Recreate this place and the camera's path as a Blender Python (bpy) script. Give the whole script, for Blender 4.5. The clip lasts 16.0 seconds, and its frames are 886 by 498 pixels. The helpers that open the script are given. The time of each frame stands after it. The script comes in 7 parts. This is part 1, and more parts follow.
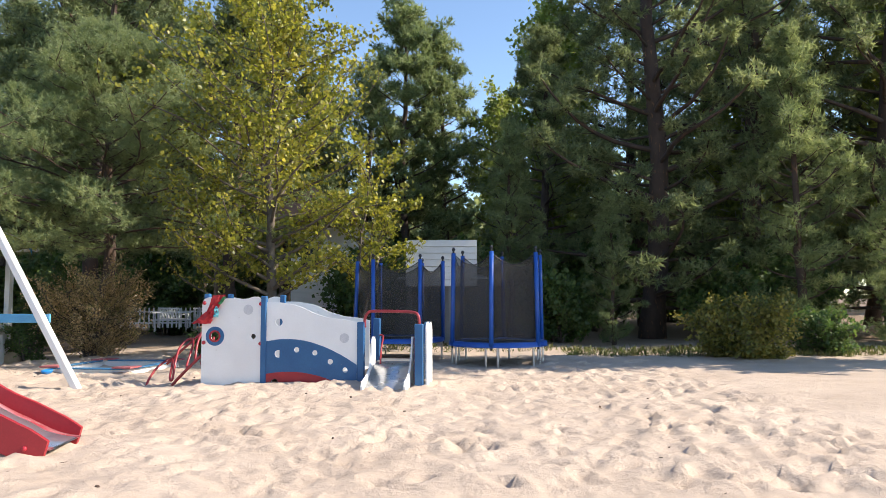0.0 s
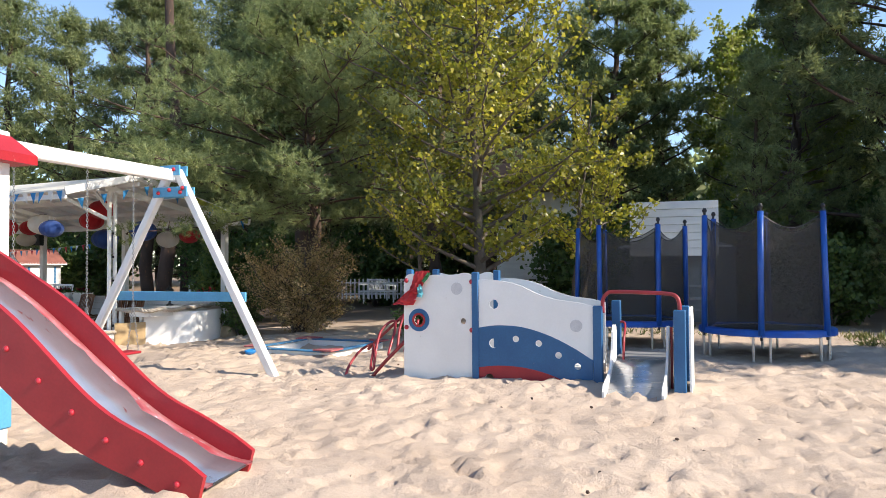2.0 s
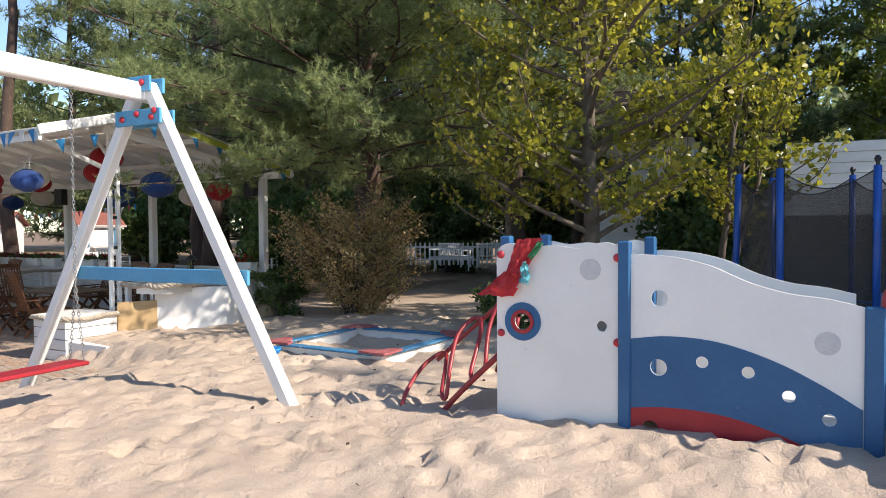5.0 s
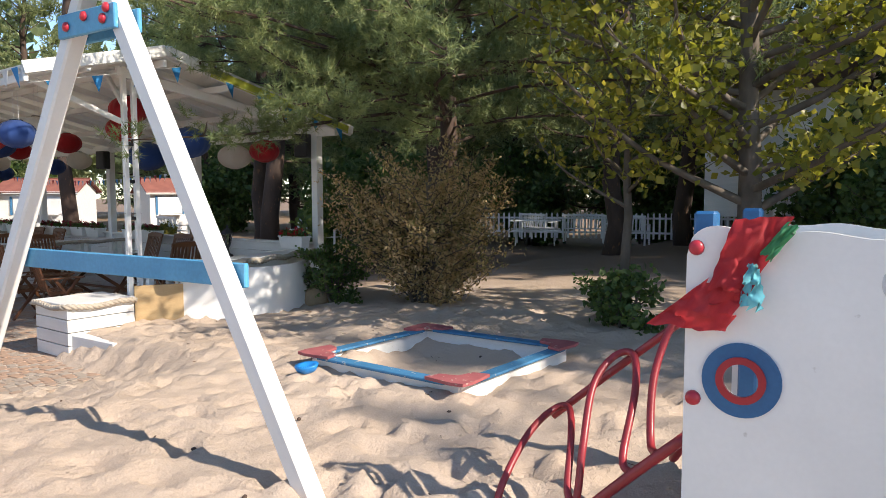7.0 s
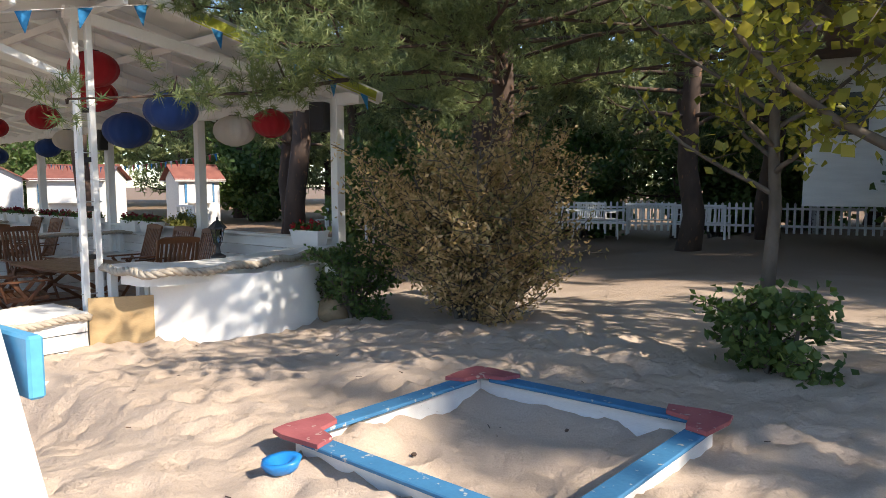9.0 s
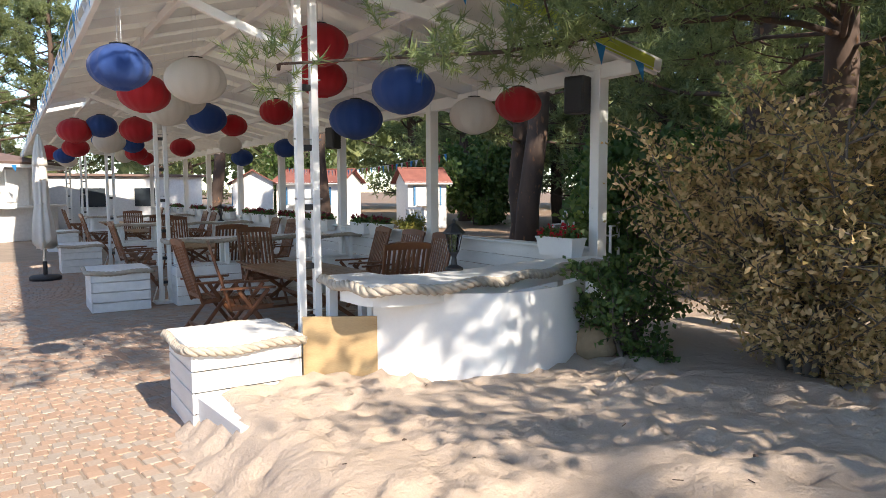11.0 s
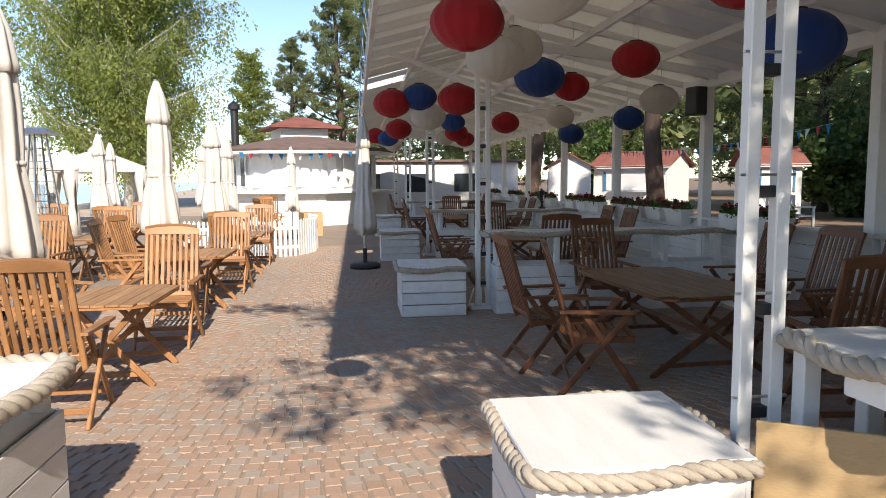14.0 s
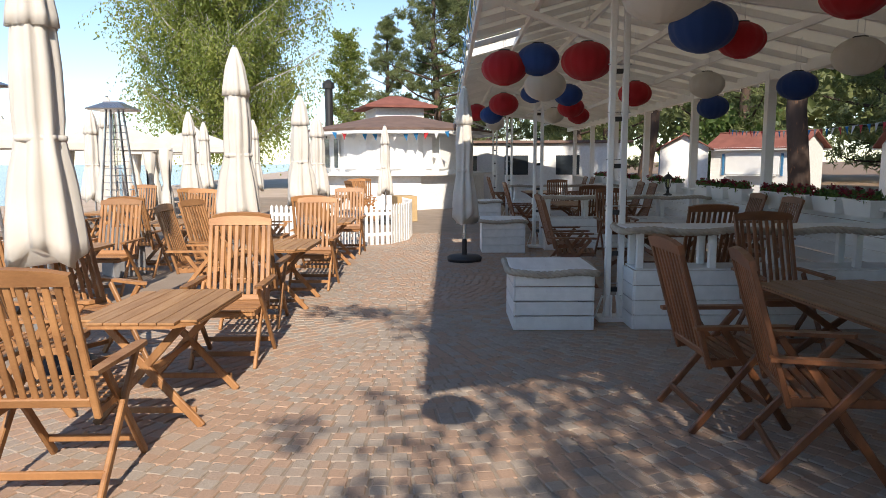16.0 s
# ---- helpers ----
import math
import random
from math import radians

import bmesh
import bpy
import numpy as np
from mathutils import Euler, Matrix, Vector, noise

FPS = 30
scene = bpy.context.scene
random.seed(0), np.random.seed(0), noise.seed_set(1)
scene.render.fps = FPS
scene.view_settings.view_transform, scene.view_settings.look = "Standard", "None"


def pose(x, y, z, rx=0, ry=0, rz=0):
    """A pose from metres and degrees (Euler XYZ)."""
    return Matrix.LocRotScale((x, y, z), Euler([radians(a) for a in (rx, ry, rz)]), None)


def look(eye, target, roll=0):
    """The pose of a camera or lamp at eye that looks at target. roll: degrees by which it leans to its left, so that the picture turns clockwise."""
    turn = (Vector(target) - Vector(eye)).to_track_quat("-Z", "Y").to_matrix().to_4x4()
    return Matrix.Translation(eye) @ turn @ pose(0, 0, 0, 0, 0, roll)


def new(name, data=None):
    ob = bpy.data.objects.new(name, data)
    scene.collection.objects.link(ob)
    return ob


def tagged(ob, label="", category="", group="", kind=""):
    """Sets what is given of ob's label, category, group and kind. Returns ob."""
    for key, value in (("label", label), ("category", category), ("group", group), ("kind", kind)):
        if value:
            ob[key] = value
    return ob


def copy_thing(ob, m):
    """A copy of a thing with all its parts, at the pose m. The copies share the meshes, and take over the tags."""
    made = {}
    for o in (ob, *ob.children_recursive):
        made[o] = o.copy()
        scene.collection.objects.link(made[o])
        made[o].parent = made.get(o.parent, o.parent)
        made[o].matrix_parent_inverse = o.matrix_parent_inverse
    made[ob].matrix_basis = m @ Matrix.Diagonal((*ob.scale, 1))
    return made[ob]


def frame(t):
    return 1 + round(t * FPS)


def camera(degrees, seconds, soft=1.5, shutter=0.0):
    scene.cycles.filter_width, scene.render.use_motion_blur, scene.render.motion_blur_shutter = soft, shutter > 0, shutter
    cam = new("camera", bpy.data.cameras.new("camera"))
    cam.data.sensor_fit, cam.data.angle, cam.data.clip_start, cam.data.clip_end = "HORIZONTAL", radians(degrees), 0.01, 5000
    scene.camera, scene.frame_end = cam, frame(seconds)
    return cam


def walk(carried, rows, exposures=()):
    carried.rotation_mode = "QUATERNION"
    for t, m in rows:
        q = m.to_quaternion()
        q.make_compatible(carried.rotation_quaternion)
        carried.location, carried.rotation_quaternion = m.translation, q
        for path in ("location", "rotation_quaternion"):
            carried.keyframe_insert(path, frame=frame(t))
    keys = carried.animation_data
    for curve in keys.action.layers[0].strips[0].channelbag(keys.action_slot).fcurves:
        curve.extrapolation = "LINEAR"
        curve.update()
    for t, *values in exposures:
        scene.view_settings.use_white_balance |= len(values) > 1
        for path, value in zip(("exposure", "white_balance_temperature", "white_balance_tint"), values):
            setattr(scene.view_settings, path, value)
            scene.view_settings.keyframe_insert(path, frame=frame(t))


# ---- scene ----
cam = camera(65.7, 16.0, soft=0.5)
METRES, EYE, TILT, LEAN, TURN = 18.0, 1.406, 0.0, 0.0, 0.0
ROWS = [
    (0.0, 0.0, 0.0, 0.0, 0.01, 3.98, 0.18),
    (0.5, -0.0089, 0.0306, -0.0011, 5.79, 3.49, 0.3),
    (1.0, -0.0193, 0.0618, -0.0006, 12.32, 2.79, 0.34),
    (1.5, -0.0268, 0.0921, 0.001, 15.06, 2.04, 0.38),
    (2.0, -0.039, 0.1269, 0.0056, 16.58, 1.43, 0.41),
    (2.5, -0.05, 0.1563, 0.0079, 17.42, 0.98, 0.39),
    (3.0, -0.0646, 0.1916, 0.0097, 17.97, 0.43, 0.4),
    (3.5, -0.0803, 0.2249, 0.0104, 18.67, 0.26, 0.35),
    (4.0, -0.093, 0.2559, 0.0072, 20.05, -0.23, 0.43),
    (6.5, -0.1679, 0.4173, 0.0067, 26.9, -3.85, 0.18),
    (7.0, -0.1878, 0.4474, 0.0066, 28.74, -4.3, 0.15),
    (7.5, -0.2075, 0.4789, 0.0045, 29.75, -4.71, 0.13),
    (8.0, -0.2266, 0.507, 0.004, 30.83, -5.05, 0.13),
    (10.5, -0.3237, 0.6245, 0.0003, 41.07, -5.29, 0.17),
    (11.0, -0.3515, 0.6301, -0.0014, 50.21, -4.82, 0.26),
    (11.5, -0.3783, 0.6346, -0.0014, 59.98, -4.25, 0.42),
    (12.0, -0.401, 0.6412, -0.0005, 66.67, -4.36, 0.48),
    (12.5, -0.427, 0.6497, -0.0032, 69.39, -4.69, 0.54),
    (13.0, -0.4522, 0.6576, -0.005, 72.29, -4.83, 0.48),
    (13.5, -0.4768, 0.6653, -0.005, 73.73, -5.32, 0.46),
    (14.0, -0.5052, 0.6755, -0.0053, 75.36, -5.79, 0.45),
    (14.5, -0.5291, 0.6845, -0.0063, 77.42, -6.13, 0.47),
    (15.0, -0.5504, 0.688, -0.0063, 78.85, -6.51, 0.43),
    (15.5, -0.5753, 0.6897, -0.0076, 80.62, -6.79, 0.34),
    (16.0, -0.5979, 0.6812, -0.006, 83.08, -7.21, 0.2),
]
EXPOSURES = [(0.0, 0.95), (2.5, 0.8), (4.0, 0.72), (8.0, 0.78), (10.5, 1.22), (11.5, 1.06), (13.0, 0.78), (16.0, 0.52)]
walk(cam, [(t, pose(0, 0, EYE, TILT, LEAN, TURN) @ pose(METRES * x, METRES * y, METRES * z, 90 + pitch, roll, yaw)) for t, x, y, z, yaw, pitch, roll in ROWS], EXPOSURES)

# ---- light ----
SUN_EL, SUN_AZ = 36.0, 91.5
world = bpy.data.worlds.new("sky")
scene.world = world
world.use_nodes = True
wn = world.node_tree
wn.nodes.clear()
sky = wn.nodes.new("ShaderNodeTexSky")
sky.sky_type = "NISHITA"
sky.sun_disc = False
sky.sun_elevation, sky.sun_rotation = radians(SUN_EL), radians(SUN_AZ)
sky.dust_density, sky.air_density, sky.ozone_density, sky.altitude = 0.3, 1.0, 1.5, 900
wbg = wn.nodes.new("ShaderNodeBackground")
wbg.inputs[1].default_value = 0.14
wout = wn.nodes.new("ShaderNodeOutputWorld")
wn.links.new(sky.outputs[0], wbg.inputs[0])
wn.links.new(wbg.outputs[0], wout.inputs[0])
sun_data = bpy.data.lights.new("sun", "SUN")
sun_data.energy, sun_data.angle, sun_data.color = 4.9, radians(0.6), (1.0, 0.885, 0.745)
sun = new("sun", sun_data)
sa, se = radians(SUN_AZ), radians(SUN_EL)
sun_dir = Vector((math.sin(sa) * math.cos(se), math.cos(sa) * math.cos(se), math.sin(se)))
sun.matrix_world = look(sun_dir * 60, (0, 0, 0))

# ---- plan ----
PZ = -0.45                                  # top of the paving
ORG = Vector((-11.56, 14.16, 0))            # foot of the first pavilion post
AX = Vector((-0.9917, 0.1283, 0))           # along the pavilion
AN = Vector((0.1283, 0.9917, 0))            # across it, towards the back
PAV_TURN = -7.37


def at(s, o, z=0.0):
    return ORG + AX * s + AN * o + Vector((0, 0, z))


def pav(s, o, z=PZ, turn=0.0):
    """Pose in the pavilion: local -x runs along it, local y towards its back."""
    p = at(s, o, z)
    return pose(p.x, p.y, p.z, 0, 0, PAV_TURN + turn)


def smooth(a, b, v):
    k = min(1.0, max(0.0, (v - a) / (b - a)))
    return k * k * (3 - 2 * k)


def ground_z(x, y):
    """Height of the sand."""
    r = Vector((x, y, 0)) - ORG
    s, o = r.dot(AX), r.dot(AN)
    z = 0.05 * noise.noise((x * 0.35, y * 0.35, 1.7))
    z += 0.03 * noise.noise((x * 1.1, y * 1.1, 5.2))
    z += 0.06 * math.exp(-((x + 2.3) / 2.6) ** 2 - ((y - 10.8) / 1.4) ** 2)
    low = smooth(-4.2, -0.9, s)
    lane = 1 - smooth(-1.3, -0.7, o)
    z += -0.12 * low - 0.39 * low * lane - 0.36 * smooth(-0.35, 0.3, s) * smooth(-1.3, -0.7, o)
    z -= 1.6 * (1 - smooth(-14, -2, y))
    z -= 0.09 * (1 - smooth(0.45, 0.85, max(abs(x + 6.39 + 0.15 * (y - 13.5)), abs(y - 13.5 + 0.12 * (x + 6.39)))))
    return z


def footprints(x, y):
    d = noise.noise((x * 2.6, y * 2.6, 0.3))
    e = noise.noise((x * 5.5, y * 5.5, 9.1))
    return 0.024 * d - 0.02 * max(0.0, e) ** 1.3 * 2 + 0.008 * noise.noise((x * 14, y * 14, 3))


# ---- geometry helpers ----
class Geo:
    """Collects faces of one mesh."""

    def __init__(self):
        self.v, self.f = [], []

    def add(self, verts, faces, m=None):
        k = len(self.v)
        self.v.extend([tuple(m @ Vector(p)) for p in verts] if m else [tuple(p) for p in verts])
        self.f.extend([tuple(i + k for i in f) for f in faces])
        return self

    def box(self, size, m=None, bevel=0.004):
        x, y, z = (a / 2 for a in size)
        b = min(bevel, x * 0.9, y * 0.9, z * 0.9)
        vs, idx = [], {}
        for sx in (-1, 1):
            for sy in (-1, 1):
                for sz in (-1, 1):
                    for ax in range(3):
                        p = [sx * (x - b), sy * (y - b), sz * (z - b)]
                        p[ax] = (sx * x, sy * y, sz * z)[ax]
                        idx[sx, sy, sz, ax] = len(vs)
                        vs.append(p)
        fs = []

        def q(*k):
            f = [idx[i] for i in k]
            c = sum((Vector(vs[i]) for i in f), Vector()) / len(f)
            nrm = (Vector(vs[f[1]]) - Vector(vs[f[0]])).cross(Vector(vs[f[2]]) - Vector(vs[f[0]]))
            fs.append(tuple(f if nrm.dot(c) > 0 else f[::-1]))
        for s in (-1, 1):
            q((s, -1, -1, 0), (s, 1, -1, 0), (s, 1, 1, 0), (s, -1, 1, 0))
            q((-1, s, -1, 1), (1, s, -1, 1), (1, s, 1, 1), (-1, s, 1, 1))
            q((-1, -1, s, 2), (1, -1, s, 2), (1, 1, s, 2), (-1, 1, s, 2))
            for r in (-1, 1):
                q((s, r, -1, 0), (s, r, 1, 0), (s, r, 1, 1), (s, r, -1, 1))
                q((s, -1, r, 0), (s, 1, r, 0), (s, 1, r, 2), (s, -1, r, 2))
                q((-1, s, r, 1), (1, s, r, 1), (1, s, r, 2), (-1, s, r, 2))
                for w in (-1, 1):
                    q((s, r, w, 0), (s, r, w, 1), (s, r, w, 2))
        return self.add(vs, fs, m)

    def beam(self, a, b, w, h, bevel=0.004, up=(0, 0, 1)):
        """A squared timber from a to b."""
        a, b = Vector(a), Vector(b)
        d = (b - a).normalized()
        u = Vector(up)
        if abs(d.dot(u)) > 0.97:
            u = Vector((0, 1, 0))
        sdv = d.cross(u).normalized()
        u = sdv.cross(d)
        m = Matrix((sdv, d, u)).transposed().to_4x4()
        m.translation = (a + b) / 2
        return self.box((w, (b - a).length, h), m, bevel)

    def tube(self, pts, r, n=8, closed=False, caps=True):
        pts = [Vector(p) for p in pts]
        rs = r if isinstance(r, (list, tuple)) else [r] * len(pts)
        k = len(pts)
        vs, prev = [], None
        for i, p in enumerate(pts):
            if closed:
                d = pts[(i + 1) % k] - pts[i - 1]
            else:
                d = pts[min(i + 1, k - 1)] - pts[max(i - 1, 0)]
            d = d.normalized() if d.length > 1e-9 else Vector((0, 0, 1))
            if prev is None:
                prev = d.orthogonal().normalized()
            prev = (prev - d * prev.dot(d))
            prev = prev.normalized() if prev.length > 1e-6 else d.orthogonal().normalized()
            w = d.cross(prev)
            vs += [p + (prev * math.cos(2 * math.pi * j / n) + w * math.sin(2 * math.pi * j / n)) * rs[i] for j in range(n)]
        fs = []
        for i in range(k if closed else k - 1):
            a, b = i * n, ((i + 1) % k) * n
            fs += [(a + j, a + (j + 1) % n, b + (j + 1) % n, b + j) for j in range(n)]
        if caps and not closed:
            fs += [tuple(range(n))[::-1], tuple(range((k - 1) * n, k * n))]
        return self.add(vs, fs)

    def lathe(self, prof, n=20, m=None, wave=None):
        """Turns (radius, z) pairs about z; wave(angle, i) scales the radius."""
        vs = []
        for i, (r, z) in enumerate(prof):
            for j in range(n):
                a = 2 * math.pi * j / n
                k = r * (wave(a, i) if wave else 1)
                vs.append((k * math.cos(a), k * math.sin(a), z))
        fs = []
        for i in range(len(prof) - 1):
            fs += [(i * n + j, i * n + (j + 1) % n, (i + 1) * n + (j + 1) % n, (i + 1) * n + j) for j in range(n)]
        fs += [tuple(range(n))[::-1], tuple(range((len(prof) - 1) * n, len(prof) * n))]
        return self.add(vs, fs, m)

    def slab(self, outline, z0, z1, m=None, holes=()):
        """A plate with that outline (x, y), from z0 to z1, through which the holes (x, y, r) go."""
        bm = bmesh.new()
        loops = [list(outline)] + [[(hx + hr * math.cos(2 * math.pi * j / 20), hy + hr * math.sin(2 * math.pi * j / 20)) for j in range(20)] for hx, hy, hr in holes]
        es = []
        for lp in loops:
            vv = [bm.verts.new((x, y, z0)) for x, y in lp]
            es += [bm.edges.new((vv[i], vv[(i + 1) % len(vv)])) for i in range(len(vv))]
        bmesh.ops.triangle_fill(bm, edges=es, use_beauty=True, use_dissolve=False)
        r = bmesh.ops.extrude_face_region(bm, geom=bm.faces[:])
        for e in r["geom"]:
            if isinstance(e, bmesh.types.BMVert):
                e.co.z = z1
        bmesh.ops.recalc_face_normals(bm, faces=bm.faces[:])
        bm.verts.index_update()
        self.add([v.co[:] for v in bm.verts], [tuple(v.index for v in f.verts) for f in bm.faces], m)
        bm.free()
        return self

    def mesh(self, name, material, flat=True):
        me = bpy.data.meshes.new(name)
        me.from_pydata(self.v, [], self.f)
        if not flat:
            me.shade_smooth()
        me.materials.append(material)
        return me


def tri_mesh(name, verts, faces, material):
    """A mesh from arrays of points and triangles."""
    me = bpy.data.meshes.new(name)
    k = len(faces)
    me.vertices.add(len(verts))
    me.vertices.foreach_set("co", np.asarray(verts, dtype=np.float32).ravel())
    me.loops.add(k * 3)
    me.loops.foreach_set("vertex_index", np.asarray(faces, dtype=np.int32).ravel())
    me.polygons.add(k)
    me.polygons.foreach_set("loop_start", np.arange(0, k * 3, 3, dtype=np.int32))
    me.update(calc_edges=True)
    me.materials.append(material)
    return me


def thing(name, label, category, m=None, group="", kind=""):
    ob = new(name)
    ob.empty_display_size = 0.1
    ob.matrix_basis = m or Matrix()
    return tagged(ob, label, category, group, kind)


def part(name, geo, material, parent, label="", smooth_faces=False):
    me = geo if isinstance(geo, bpy.types.Mesh) else geo.mesh(name, material, not smooth_faces)
    ob = new(name, me)
    ob.parent = parent
    return tagged(ob, label)


def solid(name, geo, material, label="", category="", group="", kind="", m=None, smooth_faces=False):
    ob = new(name, geo if isinstance(geo, bpy.types.Mesh) else geo.mesh(name, material, not smooth_faces))
    ob.matrix_basis = m or Matrix()
    return tagged(ob, label, category, group, kind)


def rope_geo(pts, r=0.035, turns_per_m=5.0, closed=False, step=0.025):
    """A laid rope of three strands along the points."""
    pts = [Vector(p) for p in pts] + ([Vector(pts[0])] if closed else [])
    line, length = [], 0.0
    for a, b in zip(pts, pts[1:]):
        k = max(1, int((b - a).length / step))
        line += [a.lerp(b, i / k) for i in range(k)]
    line.append(pts[-1])
    soft_line = [sum((line[max(0, min(len(line) - 1, i + j))] for j in range(-3, 4)), Vector()) / 7 for i in range(len(line))]
    g = Geo()
    for strand in range(3):
        out, run = [], 0.0
        for i, p in enumerate(soft_line):
            d = (soft_line[min(i + 1, len(line) - 1)] - soft_line[max(i - 1, 0)]).normalized()
            u = d.cross(Vector((0, 0, 1)))
            u = u.normalized() if u.length > 1e-4 else Vector((1, 0, 0))
            w = d.cross(u)
            run += (p - soft_line[i - 1]).length if i else 0
            a = run * turns_per_m * 2 * math.pi + strand * 2.0944
            out.append(p + (u * math.cos(a) + w * math.sin(a)) * r * 0.55)
        g.tube(out, r * 0.58, 6)
    return g


# ---- materials ----
def nodes_of(name):
    m = bpy.data.materials.new(name)
    m.use_nodes = True
    return m, m.node_tree.nodes, m.node_tree.links, m.node_tree.nodes["Principled BSDF"]


def paint(name, c1, c2=None, scale=3.0, rough=0.6, bump=0.1, fine=60.0, metal=0.0, stretch=(1, 1, 1), wear=None, wear_at=0.62, sheen=0.0, by_object=0.06, island=0.0, mottle=0.35, mixed=False):
    """A surface of two colours in soft patches, with fine grain, relief and, if given, worn spots."""
    m, nd, ln, bs = nodes_of(name)
    c2 = c2 or tuple(a * 0.85 for a in c1)
    tc = nd.new("ShaderNodeTexCoord")
    info = nd.new("ShaderNodeObjectInfo")
    shift = nd.new("ShaderNodeVectorMath")
    shift.operation = "ADD"
    spread = nd.new("ShaderNodeMath")
    spread.operation = "MULTIPLY"
    spread.inputs[1].default_value = 37.0
    ln.new(info.outputs["Random"], spread.inputs[0])
    ln.new(tc.outputs["Object"], shift.inputs[0])
    ln.new(spread.outputs[0], shift.inputs[1])
    mp = nd.new("ShaderNodeMapping")
    mp.inputs["Scale"].default_value = stretch
    ln.new(shift.outputs[0], mp.inputs[0])
    big = nd.new("ShaderNodeTexNoise")
    big.inputs["Scale"].default_value, big.inputs["Detail"].default_value = scale, 5
    small = nd.new("ShaderNodeTexNoise")
    small.inputs["Scale"].default_value, small.inputs["Detail"].default_value = fine, 4
    ln.new(mp.outputs[0], big.inputs["Vector"])
    ln.new(mp.outputs[0], small.inputs["Vector"])
    ramp = nd.new("ShaderNodeValToRGB")
    ramp.color_ramp.elements[0].position, ramp.color_ramp.elements[1].position = 0.32, 0.68
    ramp.color_ramp.elements[0].color, ramp.color_ramp.elements[1].color = (*c1, 1), (*c2, 1)
    if mixed:
        # each piece of one colour or the other, as they were laid
        dice = nd.new("ShaderNodeMath")
        dice.operation = "MULTIPLY_ADD"
        dice.inputs[1].default_value = 0.75
        lower = nd.new("ShaderNodeMath")
        lower.operation = "MULTIPLY_ADD"
        lower.inputs[1].default_value, lower.inputs[2].default_value = 1.3, -0.52
        ln.new(big.outputs[0], lower.inputs[0])
        ln.new(nd.new("ShaderNodeNewGeometry").outputs["Random Per Island"] if island else info.outputs["Random"], dice.inputs[0])
        ln.new(lower.outputs[0], dice.inputs[2])
        ln.new(dice.outputs[0], ramp.inputs[0])
    else:
        ln.new(big.outputs[0], ramp.inputs[0])
    col = ramp.outputs[0]
    grain = nd.new("ShaderNodeMix")
    grain.data_type, grain.blend_type = "RGBA", "MULTIPLY"
    grain.inputs[0].default_value = mottle
    gr = nd.new("ShaderNodeValToRGB")
    gr.color_ramp.elements[0].position, gr.color_ramp.elements[1].position = 0.3, 0.7
    gr.color_ramp.elements[0].color = (0.62, 0.62, 0.62, 1)
    ln.new(small.outputs[0], gr.inputs[0])
    ln.new(col, grain.inputs[6])
    ln.new(gr.outputs[0], grain.inputs[7])
    col = grain.outputs[2]
    if wear:
        wn_ = nd.new("ShaderNodeTexNoise")
        wn_.inputs["Scale"].default_value, wn_.inputs["Detail"].default_value = scale * 4, 8
        ln.new(mp.outputs[0], wn_.inputs["Vector"])
        wr = nd.new("ShaderNodeValToRGB")
        wr.color_ramp.elements[0].position, wr.color_ramp.elements[1].position = wear_at, wear_at + 0.05
        ln.new(wn_.outputs[0], wr.inputs[0])
        mx = nd.new("ShaderNodeMix")
        mx.data_type = "RGBA"
        ln.new(wr.outputs[0], mx.inputs[0])
        ln.new(col, mx.inputs[6])
        mx.inputs[7].default_value = (*wear, 1)
        col = mx.outputs[2]
    hsv = nd.new("ShaderNodeHueSaturation")
    rng = nd.new("ShaderNodeMapRange")
    amount = island or by_object
    rng.inputs[3].default_value, rng.inputs[4].default_value = 1 - amount, 1 + amount
    if island:
        geo = nd.new("ShaderNodeNewGeometry")
        ln.new(geo.outputs["Random Per Island"], rng.inputs[0])
    else:
        ln.new(info.outputs["Random"], rng.inputs[0])
    ln.new(rng.outputs[0], hsv.inputs["Value"])
    ln.new(col, hsv.inputs["Color"])
    ln.new(hsv.outputs[0], bs.inputs["Base Color"])
    rr = nd.new("ShaderNodeMapRange")
    rr.inputs[3].default_value, rr.inputs[4].default_value = max(0.03, rough - 0.12), min(1, rough + 0.12)
    ln.new(big.outputs[0], rr.inputs[0])
    ln.new(rr.outputs[0], bs.inputs["Roughness"])
    bs.inputs["Metallic"].default_value = metal
    bs.inputs["Sheen Weight"].default_value = sheen
    if bump:
        bp = nd.new("ShaderNodeBump")
        bp.inputs["Strength"].default_value, bp.inputs["Distance"].default_value = bump, 0.01
        ln.new(small.outputs[0], bp.inputs["Height"])
        ln.new(bp.outputs[0], bs.inputs["Normal"])
    return m


